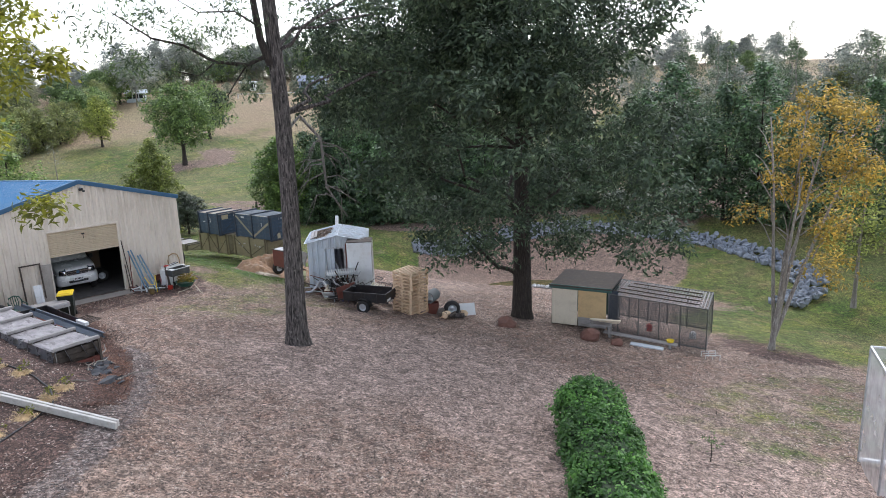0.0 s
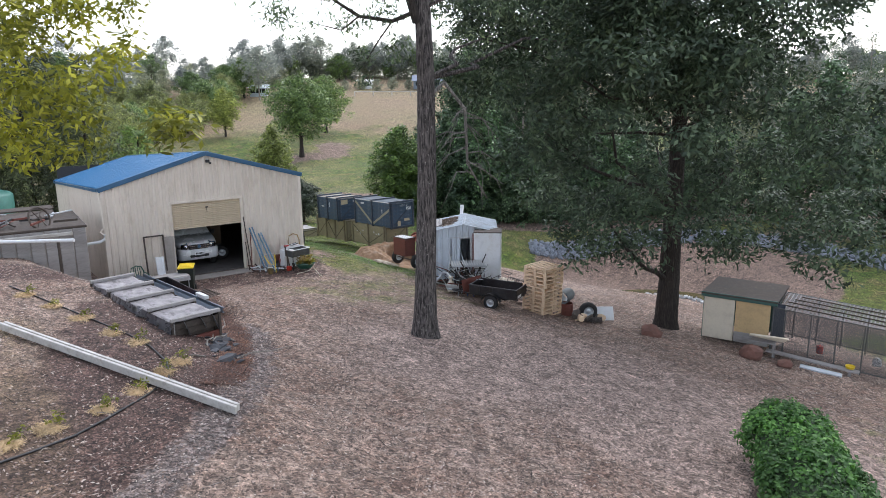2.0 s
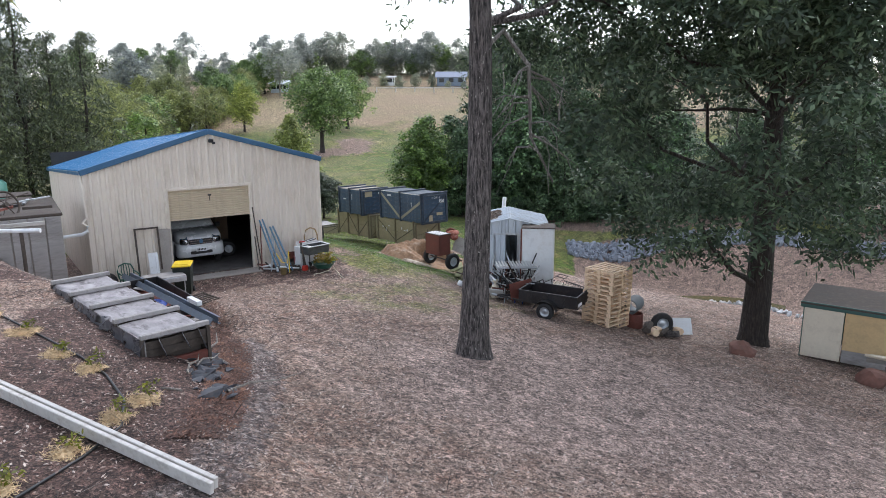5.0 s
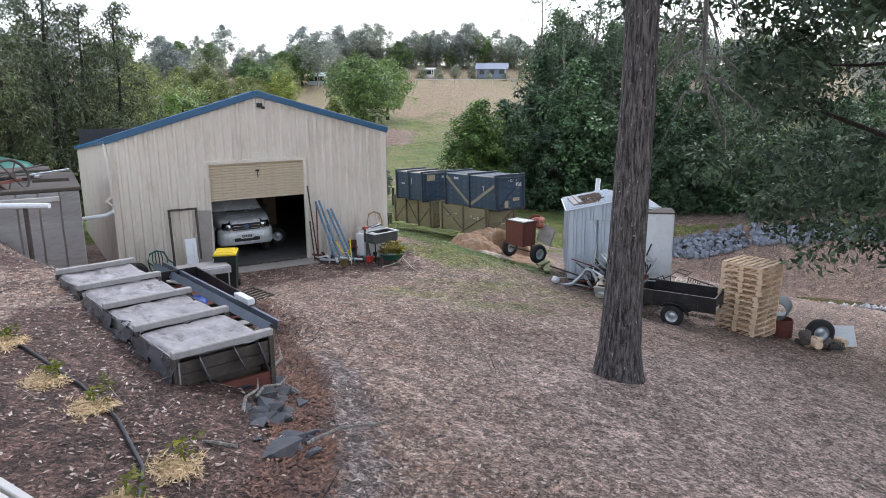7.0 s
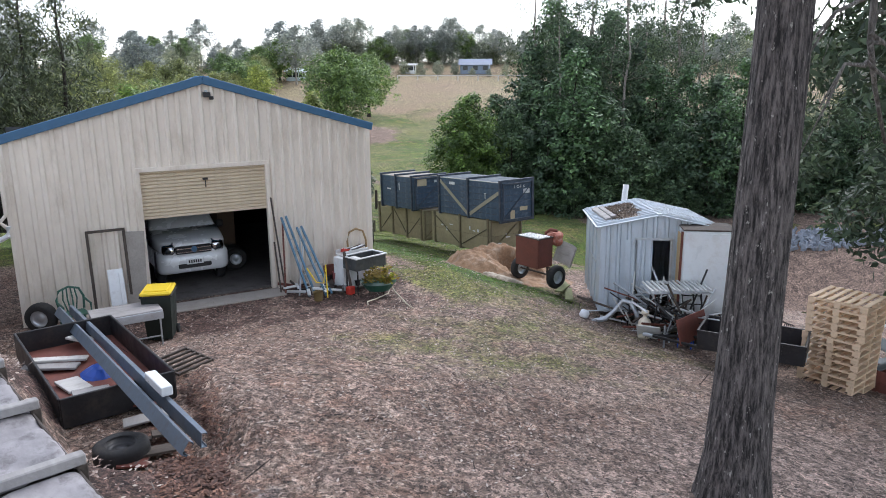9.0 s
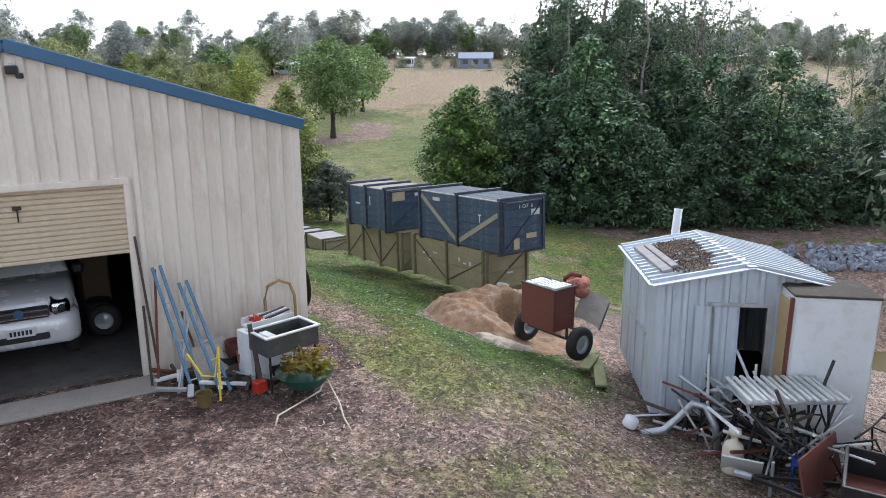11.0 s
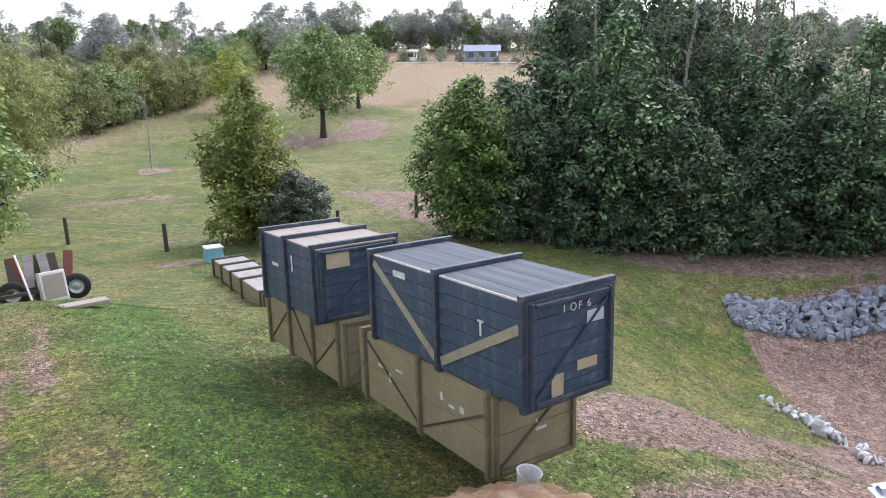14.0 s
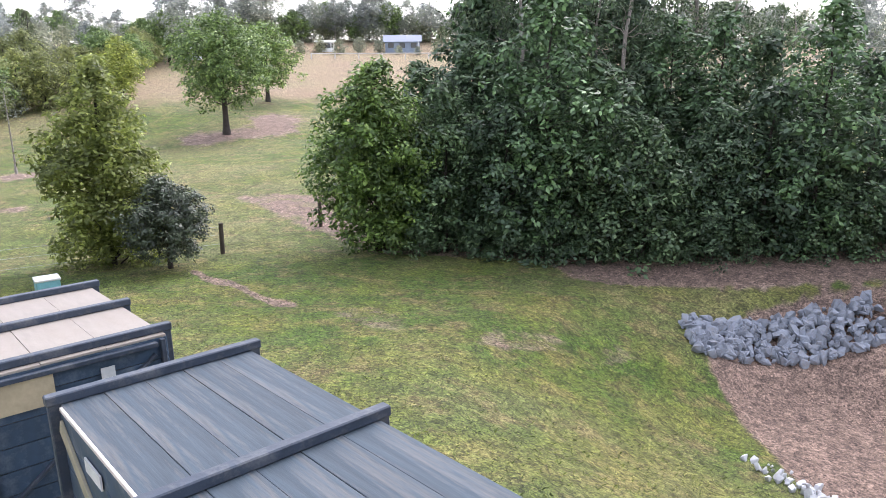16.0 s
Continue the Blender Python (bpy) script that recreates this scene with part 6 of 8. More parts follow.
whole("steel_grate", boxes(*[(0, -0.3 + 0.12 * k, 0, 0.7, 0.03, 0.04) for k in range(6)], (-0.34, 0, 0, 0.03, 0.66, 0.04), (0.34, 0, 0, 0.03, 0.66, 0.04)), DARKWOOD, "dark steel grate lying on the litter", "grate", pose(-3.45, -6.3, ground(-3.45, -6.3) + 0.05, 8, 0, 30))

# long weathered crates on the bank


WRAP = material("torn_black_plastic", (0.085, 0.085, 0.095), 0.3, 0, 0.5, 8, 3, 0.5, dirt=(0.26, 0.25, 0.24), dirt_amt=0.7)


def bank_pile():
    a, b = Vector((-5.53, -13.28, 0)), Vector((-6.63, -7.95, 0))
    rz = math.degrees(math.atan2(-(b - a).x, (b - a).y))
    L, W, H = 5.4, 1.2, 0.62
    c = (a + b) / 2
    p = thing("long_timber_crate", "long weathered timber crate wrapped in torn black plastic", "crate", (c.x, c.y, 1.66), rz)
    part("core", boxes((0, 0.05, H / 2 - 0.2, W - 0.12, L - 0.3, H + 0.3)), DARKWOOD, p)
    n = 4
    for i in range(n):
        # sagging, wrinkled sheet between two battens
        bm, nx, ny = bmesh.new(), 22, 20
        y0, y1 = -L / 2 + L * i / n + 0.02, -L / 2 + L * (i + 1) / n - 0.02
        grid = []
        for jy in range(ny + 1):
            for jx in range(nx + 1):
                u, v = jx / nx, jy / ny
                x, y = -W / 2 - 0.02 + (W + 0.04) * u, y0 + (y1 - y0) * v
                fold = abs(noise.noise((x * 1.6 + y * 0.9, y * 2.2 - x, 5.0 + i)))
                z = H + 0.02 - 0.028 * math.sin(math.pi * v) * math.sin(math.pi * u) + 0.03 * noise.noise((x * 2.5, y * 2.5, i)) - 0.03 * max(0, 0.12 - fold) / 0.12
                grid.append(bm.verts.new((x, y, z - (0.05 if jx in (0, nx) else 0))))
        for jy in range(ny):
            for jx in range(nx):
                q = jy * (nx + 1) + jx
                bm.faces.new((grid[q], grid[q + 1], grid[q + nx + 2], grid[q + nx + 1]))
        part("top_sheet", bm, LIDSHEET, p, "wrinkled grey sheet", True)
    part("front_beam", boxes((0.05, -L / 2 + 0.08, 0.06, W - 0.1, 0.09, 0.2), bevel=0.01), RUST, p, "rusty red beam")
    for x, z in ((-0.35, 0.3), (0.1, 0.36), (0.42, 0.27)):
        bar(p, "torn_flap", WRAP, (x, -L / 2 - 0.02, 0.62), (x + 0.1, -L / 2 - 0.05, z), 0.3, 0.012)
    for i in range(n + 1):
        bar(p, "batten", GREYWOOD, (-W / 2 - 0.06, -L / 2 + 0.06 + (L - 0.12) * i / n, H + 0.075), (W / 2 + 0.06, -L / 2 + 0.06 + (L - 0.12) * i / n, H + 0.075), 0.1, 0.09)
        for s in (-1, 1):
            bar(p, "post", DARKWOOD, (s * (W / 2 + 0.03), -L / 2 + 0.06 + (L - 0.12) * i / n, -0.3), (s * (W / 2 + 0.03), -L / 2 + 0.06 + (L - 0.12) * i / n, H + 0.03), 0.08, 0.07, up=(0, 1, 0))
    for s in (-1, 1):
        plank_faces("side_board", p, GREYWOOD if s < 0 else DARKWOOD, L, H, 2, Matrix.Translation((s * W / 2, 0, H / 2)) @ Matrix.Rotation(radians(-90 * s), 4, "Z"))
        plank_faces("end_board", p, DARKWOOD, W, H * 0.5, 2, Matrix.Translation((0, s * (L / 2 - 0.05), H * 0.7)))
    # torn wrap on the west side
    rng = np.random.default_rng(3)
    bm = bmesh.new()
    k = 26
    rows = []
    for j in range(6):
        row = []
        for i in range(k + 1):
            y = -L / 2 + L * i / k
            z = H + 0.03 - j * 0.16 - (0.12 * rng.random() if j == 5 else 0)
            row.append(bm.verts.new((-W / 2 - 0.05 - 0.03 * j + 0.035 * rng.normal(), y, z)))
        rows.append(row)
    for j in range(5):
        for i in range(k):
            if rng.random() > (0.08 + 0.1 * j):
                bm.faces.new((rows[j][i], rows[j][i + 1], rows[j + 1][i + 1], rows[j + 1][i]))
    part("plastic_wrap", bm, WRAP, p, "torn dusty black plastic", True)


bank_pile()
BANKROCK = material("dark_bank_rock", (0.075, 0.08, 0.092), 0.85, 0, 0.4, 11, 3, 0.7, dirt=(0.13, 0.095, 0.075), dirt_amt=0.5)
BR = np.random.default_rng(12)
for k in range(64):
    f = k / 63
    x, y = -4.85 + BR.normal(0, 0.2) - 0.45 * f, -11.9 - 3.1 * f + BR.normal(0, 0.15)
    bm = bmesh.new()
    sc = BR.uniform(0.07, 0.2) * (1.5 if k % 9 == 0 else 1)
    for q in range(11):
        d = Vector(BR.normal(0, 1, 3)).normalized()
        bm.verts.new(Vector((d.x * 1.3, d.y * 0.9, d.z * 0.5)) * sc * BR.uniform(0.8, 1.2))
    bmesh.ops.convex_hull(bm, input=bm.verts)
    bmesh.ops.delete(bm, geom=[v for v in bm.verts if not v.link_faces], context="VERTS")
    whole("bank_rock", bm, BANKROCK, "dark blue-grey broken rock bedded in the bank", "rock", pose(x, y, bumpy(x, y) + sc * 0.05, BR.uniform(-25, 25), BR.uniform(-10, 35), BR.uniform(0, 360)), "rocks in the bank")
for k, (x, y, ln, a) in enumerate(((-5.1, -14.9, 1.5, 8), (-5.6, -14.2, 1.1, 60), (-4.6, -13.2, 0.9, 95), (-5.9, -15.2, 0.8, 130), (-5.3, -13.6, 0.7, 30))):
    whole("fallen_branch", rod([(0, 0, 0.04), (ln * 0.3, 0.06, 0.1), (ln * 0.65, 0.02, 0.07), (ln, 0.12, 0.09)], [0.022, 0.02, 0.015, 0.006], 6), BARKPALE, "dry pale branch lying on the bank", "branch", pose(x, y, ground(x, y), 0, 6, a), "dry branches")
whole("fallen_branch", rod([(0, 0, 0.05), (0.3, 0.2, 0.1), (0.7, 0.3, 0.08), (1.1, 0.6, 0.12)], [0.03, 0.025, 0.02, 0.008]), BARKPALE, "dry pale branch lying on the bank", "branch", pose(-4.9, -12.9, ground(-4.9, -12.9), 0, 0, 40))


# concrete wall with scrap on it, west of the shed
def scrap_platform():
    t = thing("concrete_tank", "weathered concrete tank with boarded sides and scrap on top", "tank", (-8.55, -0.25, 0.0), 0)
    part("body", boxes((0, 0, 1.45, 4.1, 3.7, 3.1), bevel=0.02), CONCRETE, t)
    part("top_slab", boxes((0, 0, 3.03, 4.2, 3.8, 0.09), bevel=0.015), DARKWOOD, t, "dark dirty top")
    f = None
    for i in range(9):
        m = Matrix.Translation((-1.85 + 0.46 * i, -1.875, 1.75))
        if f is None:
            f = part("upright_board", boxes((0, 0, 0, 0.42, 0.05, 2.45), bevel=0.008), GREYWOOD, t, m=m)
        else:
            share("upright_board", f, t, m)
    part("rail", boxes((-0.2, -1.95, 2.82, 3.6, 0.1, 0.12), bevel=0.01), WHITEWOOD, t, "white rail")
    part("rail", rod([(-2.0, -2.6, 3.02), (1.35, -4.6, 3.05)], 0.06), WHITE, t, "white pipe rail")
    part("post", rod([(0.9, -4.3, 1.4), (0.9, -4.3, 3.02)], 0.05), DARKWOOD, t)
    part("post", rod([(-1.6, -2.9, 1.4), (-1.6, -2.9, 3.0)], 0.05), DARKWOOD, t)


scrap_platform()


def spoked_wheel():
    w = thing("cast_wheel", "dark spoked cast iron wheel lying among scrap", "wheel", (-7.9, -1.5, 3.36), 35, rx=70)
    a = [2 * math.pi * k / 28 for k in range(29)]
    part("rim", rod([(0.42 * math.cos(v), 0.42 * math.sin(v), 0) for v in a], 0.035), DARKWOOD, w)
    part("hub", lathe([(0, -0.08), (0.07, -0.08), (0.07, 0.08), (0, 0.08)], 14), DARKWOOD, w)
    for k in range(6):
        v = math.pi * k / 3
        part("spoke", rod([(0.05 * math.cos(v), 0.05 * math.sin(v), 0), (0.41 * math.cos(v), 0.41 * math.sin(v), 0)], 0.018, 6), DARKWOOD, w)


spoked_wheel()
RJ = np.random.default_rng(21)
for k in range(16):
    x, y = RJ.uniform(-10.3, -6.8), RJ.uniform(-1.8, 1.4)
    a, ln = RJ.uniform(0, 360), RJ.uniform(0.7, 1.8)
    whole("scrap_bar", boxes((0, 0, 0, ln, RJ.uniform(0.03, 0.09), RJ.uniform(0.03, 0.09)), bevel=0.004), (DARKWOOD, RUST, STEEL, BLACKSTEEL)[k % 4], "dark scrap metal bar lying on the tank top", "scrap bar", pose(x, y, 3.13 + 0.04 * k / 3, 0, RJ.uniform(-8, 8), a), "scrap on the tank")
for k in range(4):
    whole("roof_slab", boxes((0, 0, 0, 2.6, 0.5, 0.06), bevel=0.01), DARKWOOD, "dark slab stacked behind the scrap", "slab", pose(-8.3, 2.4 + 0.5 * k, 2.55 + 0.14 * k, 8, 0, 4), "dark slabs")

# long painted beam on the bank, hose, straw
def beam():
    a, b = Vector((-9.68, -12.76, ground(-9.68, -12.76) + 0.1)), Vector((-6.28, -18.7, ground(-6.28, -18.7) + 0.1))
    t = thing("painted_beam", "long weathered white timber beam lying on the bank", "beam", tuple((a + b) / 2))
    d = (b - a) / 2
    s = Vector((0.045, 0.028, 0))
    bar(t, "board", WHITEWOOD, tuple(-d - s), tuple(d - s), 0.07, 0.16, up=(0, 0, 1))
    bar(t, "board", WHITEWOOD, tuple(-d * 0.99 + s), tuple(d * 0.99 + s), 0.07, 0.15, up=(0, 0, 1))


beam()
HOSE = [(-10.8, -20.1), (-10.04, -19.74), (-9.63, -19.49), (-9.0, -19.03), (-8.44, -18.47), (-7.53, -17.3), (-6.98, -16.45), (-6.8, -15.5), (-6.9, -14.4), (-7.17, -13.4), (-7.6, -12.25), (-8.43, -10.35), (-9.32, -8.5)]
whole("irrigation_hose", rod([seat(x, y, 0.025) for x, y in HOSE], 0.02, 7), DARKTRIM, "black poly irrigation hose lying on the bank", "hose", smooth=True)
for k, (x, y) in enumerate(((-7.18, -14.05), (-6.6, -15.56), (-7.08, -16.15), (-7.78, -17.15), (-7.58, -13.2), (-8.04, -11.82), (-8.61, -10.66), (-8.49, -18.03), (-9.38, -18.69), (-9.95, -19.18), (-9.06, -9.52))):
    rng = np.random.default_rng(50 + k)
    c = rng.normal(0, 1, (64, 3)) * (0.12, 0.10, 0.022)
    c[:, 2] = np.abs(c[:, 2])
    t = thing("straw_clump", "clump of pale straw mulch round a small plant", "straw", seat(x, y), 0, "straw clumps")
    o = new("straw", leaf_mesh("straw", leaves_data(rng, c, 26, (0.05, 0.05, 0.012), (0.085, 0.012), 0.2, 0.2), STRAW))
    o.parent = t
    o2 = new("sprig", leaf_mesh("sprig", leaves_data(rng, rng.normal(0, 1, (7, 3)) * (0.07, 0.07, 0.05) + (0.16, 0.05, 0.13), 8, 0.05, (0.09, 0.035), 0, 0.6), L_LIGHT))
    o2.parent = t
    tagged(o2, kind="stuff")
    tagged(o, kind="stuff")

# ---- front of the shed, east side ----


def trestle(x, y, lean, ry, h, label):
    t = thing("steel_ladder", label, "ladder", (x, y, ground(x, y)), 0, "leaning ladders", rx=-lean, ry=ry)
    m = material("blue_steel", (0.09, 0.19, 0.28), 0.5, 0.2, 0.3, 20, 3, 0.1, dirt=(0.3, 0.3, 0.3))
    for s in (-1, 1):
        bar(t, "stile", m, (s * 0.075, 0, 0), (s * 0.06, 0, h), 0.06, 0.05)
    k = 0.25
    while k < h:
        bar(t, "rung", STEEL, (-0.07, 0, k), (0.07, 0, k), 0.025, 0.02)
        k += 0.32
    return t


trestle(0.62, -1.3, 28, -9, 2.15, "narrow blue steel ladder leaning on the shed")
trestle(1.0, -1.45, 34, -11, 1.95, "narrow blue steel ladder leaning on the shed")
for k, (x, y, ln, lean, ry, mt) in enumerate(((0.2, -0.5, 2.4, 9, -3, DARKWOOD), (0.12, -0.75, 1.9, 16, 6, RUST), (0.45, -0.9, 1.7, 24, 12, STEEL), (0.85, -0.75, 1.2, 30, -10, DARKWOOD), (0.35, -1.1, 1.5, 30, 20, STEEL), (0.05, -0.6, 1.3, 20, 2, DARKWOOD))):
    whole("steel_rod", rod([(0, 0, 0), (0, 0, ln)], 0.022, 6), mt, "steel rod leaning on the shed wall", "rod", pose(x, y, ground(x, y), -lean, ry, 0), "leaning rods")
whole("yellow_strap", rod([(-0.25, -0.1, 0.75), (-0.08, -0.25, 0.4), (0.1, -0.28, 0.36), (0.2, -0.2, 0.8), (0.12, -0.45, 0.02)], 0.018, 6), YELLOWPLASTIC, "yellow strap hung on the ladders", "strap", pose(0.72, -1.3, 0, 0, 0, 0))
leaning("slate_sheet", "grey sheet leaning against buckets", "sheet", boxes((0, 0, 0.35, 0.5, 0.03, 0.7), bevel=0.006), CONCRETE, 1.02, -0.85, 38)
leaning("dark_board", "dark board at the foot of the wall", "board", boxes((0, 0, 0.2, 0.7, 0.03, 0.4), bevel=0.006), DARKWOOD, 1.1, -1.2, 60)
whole("white_bar", boxes((0, 0, 0, 0.75, 0.06, 0.05), bevel=0.006), WHITE, "short white bar lying by the wall", "bar", pose(1.0, -1.35, 0.12, 0, 8, -18))


def bucket(x, y, r, h, mat, label):
    whole("bucket", lathe([(0, 0), (r * 0.85, 0), (r, h), (r * 1.05, h), (r * 0.93, h - 0.01), (r * 0.8, 0.04), (0, 0.04)], 18), mat, label, "bucket", pose(x, y, ground(x, y)), "buckets by the wall")


bucket(1.2, -0.45, 0.15, 0.36, DARKTRIM, "black bucket standing by the shed")
bucket(1.42, -0.6, 0.19, 0.5, RUST, "dull red drum standing by the shed")
bucket(1.78, -0.6, 0.17, 0.4, DARKTRIM, "black bucket standing by the shed")
bucket(0.6, -1.75, 0.12, 0.22, material("dull_yellow_tin", (0.16, 0.11, 0.04), 0.7), "rusty yellow tin under the ladder")
whole("gas_bottle", lathe([(0, 0), (0.07, 0), (0.08, 0.05), (0.08, 0.38), (0.05, 0.46), (0.02, 0.48), (0.02, 0.56), (0, 0.56)], 16), REDPLASTIC, "small red bottle standing by the shed", "bottle", pose(1.68, -0.75, 0.3), smooth=True)
whole("red_box", boxes((0, 0, 0.1, 0.2, 0.16, 0.2), bevel=0.02), REDPLASTIC, "small red tin box by the planter", "box", pose(1.45, -1.75, 0.02, 0, 0, 25))


DULLSTEEL = material("dark_stained_steel", (0.10, 0.105, 0.105), 0.45, 0.4, 0.35, 14, 3, 0.2, dirt=(0.22, 0.21, 0.19))


def sink_stand():
    t = thing("laundry_tub", "old steel laundry tub on a white cabinet", "sink", (1.95, -1.55, ground(1.95, -1.55)), 14)
    part("cabinet", boxes((-0.05, 0.5, 0.42, 0.8, 0.4, 0.84), bevel=0.01), WHITE, t)
    bm = bmesh.new()
    W, D, Z = 0.95, 0.55, 0.92
    box(bm, 0, D / 2 - 0.02, Z - 0.15, W, 0.03, 0.3)
    box(bm, 0, -D / 2 + 0.02, Z - 0.15, W, 0.03, 0.3)
    box(bm, W / 2 - 0.015, 0, Z - 0.15, 0.03, D - 0.07, 0.3)
    box(bm, -W / 2 + 0.015, 0, Z - 0.15, 0.03, D - 0.07, 0.3)
    box(bm, 0, 0, Z - 0.29, W - 0.06, D - 0.07, 0.02)
    part("basin", bm, DULLSTEEL, t, "dark stained steel basin")
    part("rim", boxes((0, D / 2, Z + 0.01, W + 0.06, 0.06, 0.03), (0, -D / 2, Z + 0.01, W + 0.06, 0.06, 0.03), (W / 2, 0, Z + 0.01, 0.06, D, 0.028), (-W / 2, 0, Z + 0.01, 0.06, D, 0.028), bevel=0.006), PALEPLASTIC, t)
    for x in (-0.42, 0.42):
        for y in (-0.24, 0.2):
            bar(t, "leg", BLACKSTEEL, (x, y, 0), (x, y, 0.64), 0.03, 0.03)
    part("soap_tray", boxes((-0.33, -0.05, Z - 0.03, 0.16, 0.3, 0.08), bevel=0.02), PALEPLASTIC, t)


sink_stand()


def toolbox():
    t = thing("tool_tray", "tray of red chains and old handles on the cabinet", "tool tray", (1.88, -0.95, 0.86), 14)
    part("tray", boxes((0, 0, 0, 0.8, 0.36, 0.03), (0, 0.17, 0.06, 0.8, 0.02, 0.12), (0, -0.17, 0.06, 0.8, 0.02, 0.12), bevel=0.004), PALEPLASTIC, t)
    rng = np.random.default_rng(9)
    bm = bmesh.new()
    pts = [(-0.3 + 0.16 * rng.random(), -0.12 + 0.24 * rng.random(), 0.06 + 0.08 * rng.random()) for _ in range(60)]
    tube(bm, pts, 0.014, 5)
    part("chain", bm, REDPLASTIC, t, "tangled red chain")
    for k in range(3):
        part("handle", rod([(-0.1, -0.1 + 0.09 * k, 0.1), (0.38, -0.06 + 0.08 * k, 0.15)], 0.022), (BLACKSTEEL, STEEL, DARKWOOD)[k], t)


toolbox()
whole("steel_hoop", rod([(-0.26, 0, 0), (-0.27, 0, 0.75), (-0.2, 0, 0.98), (0, 0, 1.06), (0.2, 0, 0.98), (0.27, 0, 0.75), (0.26, 0, 0)], 0.028), material("tan_painted_tube", (0.33, 0.22, 0.10), 0.5, 0.1, 0.3, 20, 3, 0.2), "bent tan tube frame leaning on the shed", "tube frame", pose(2.32, -0.35, 0.28, -6, 0, 0), smooth=True)


def planter():
    p = thing("planter_tub", "green tub of yellowing potted plants", "planter", (2.1, -2.0, ground(2.1, -2.0)), 10)
    part("tub", lathe([(0, 0.12), (0.3, 0.12), (0.44, 0.3), (0.46, 0.32), (0.42, 0.3), (0.3, 0.2), (0, 0.2)], 20), GREENPLASTIC, p)
    for s in ((-0.25, 0), (0.25, 0.1), (0, -0.25)):
        bar(p, "leg", DARKWOOD, (s[0], s[1], 0), (s[0], s[1], 0.14), 0.05, 0.05)
    rng = np.random.default_rng(33)
    c = rng.normal(0, 1, (26, 3)) * (0.2, 0.2, 0.1) + (0, 0, 0.42)
    o = new("foliage", leaf_mesh("foliage", leaves_data(rng, c, 14, 0.06, (0.13, 0.05), -0.3, 0.6), L_GOLD))
    o.parent = p
    tagged(o, kind="stuff")
    o = new("foliage", leaf_mesh("foliage", leaves_data(rng, c[:14], 10, 0.08, (0.12, 0.05), -0.3, 0.6), L_LIGHT))
    tagged(o, kind="stuff")
    o.parent = p


planter()
# clutter at the foot of the wall
QJ = np.random.default_rng(55)
PINKTIN = material("faded_pink_tin", (0.42, 0.12, 0.13), 0.6, 0, 0.25, 14, 3, 0.1, dirt=(0.2, 0.12, 0.1))
bucket(1.5, -0.95, 0.17, 0.42, PINKTIN, "faded pink bucket standing by the shed")
bucket(1.22, -0.75, 0.15, 0.34, DARKTRIM, "black bucket standing by the shed")
leaning("grey_panel", "grey rounded panel leaning on the buckets", "panel", boxes((0, 0, 0.34, 0.55, 0.03, 0.68), (0, 0.02, 0.68, 0.4, 0.03, 0.1), bevel=0.02), CONCRETE, 0.95, -1.1, 40, 10)
for k in range(26):
    x, y = QJ.uniform(0.2, 2.3), QJ.uniform(-1.7, -0.35)
    ln = QJ.uniform(0.25, 0.9)
    whole("scrap_strip", boxes((0, 0, 0, ln, QJ.uniform(0.03, 0.1), QJ.uniform(0.02, 0.06)), bevel=0.004), (DARKWOOD, BLACKSTEEL, RUST, DARKWOOD, WHITE, STEEL)[k % 6], "scrap strip lying at the foot of the wall", "scrap strip", pose(x, y, ground(x, y) + 0.05 + 0.02 * (k % 6), 0, QJ.uniform(-20, 8), QJ.uniform(0, 360)), "scrap along the wall")
for k in range(6):
    x, y = QJ.uniform(0.5, 1.9), QJ.uniform(-1.3, -0.4)
    whole("dark_pot", lathe([(0, 0), (0.09, 0), (0.12, 0.2), (0.13, 0.2), (0.1, 0.17), (0.08, 0.03), (0, 0.03)], 14), (DARKTRIM, DARKWOOD, RUST)[k % 3], "small dark plant pot by the wall", "pot", pose(x, y, ground(x, y) + 0.02, QJ.choice((0, 80)), 0, QJ.uniform(0, 360)), "pots by the wall")
leaning("flat_bar", "flat grey bar leaning in the clutter", "bar", boxes((0, 0, 0.55, 0.07, 0.02, 1.1)), DARKWOOD, 1.5, -1.75, 14, 0, -4)
# stored goods at the back of the shed
whole("storage_cupboard", boxes((0, 0, 0.85, 0.5, 0.5, 1.7), (0, -0.26, 0.85, 0.44, 0.02, 1.6), bevel=0.01), material("brown_cardboard", (0.12, 0.085, 0.055), 0.85), "tall brown cupboard inside the shed", "cupboard", pose(-0.35, 3.2, 0.0, 0, 0, 8))
whole("plastic_drum", lathe([(0, 0), (0.24, 0), (0.25, 0.05), (0.25, 0.6), (0.22, 0.66), (0, 0.66)], 18), DARKTRIM, "black plastic drum inside the shed", "drum", pose(-0.35, 2.6, 0.0), smooth=True)
loose_tyre((-0.3, 2.2, 0.36), 0, 75, 0.3, "old black tyre leaning inside the shed")
whole("garden_hose", rod([(2.35, -1.85, 0.32), (2.4, -2.05, 0.1), (2.25, -2.25, 0.04), (1.75, -2.55, 0.05), (1.35, -2.95, 0.16), (1.2, -3.3, 0.2)], 0.014, 7), material("pale_hose", (0.5, 0.45, 0.33), 0.5), "pale garden hose lying on the litter", "hose", smooth=True)
whole("garden_hose", rod([(2.4, -1.95, 0.3), (2.45, -2.2, 0.06), (2.35, -2.8, 0.03), (2.2, -3.3, 0.06), (2.1, -3.8, 0.1)], 0.014, 7), bpy.data.materials["pale_hose"], "pale garden hose lying on the litter", "hose", smooth=True)


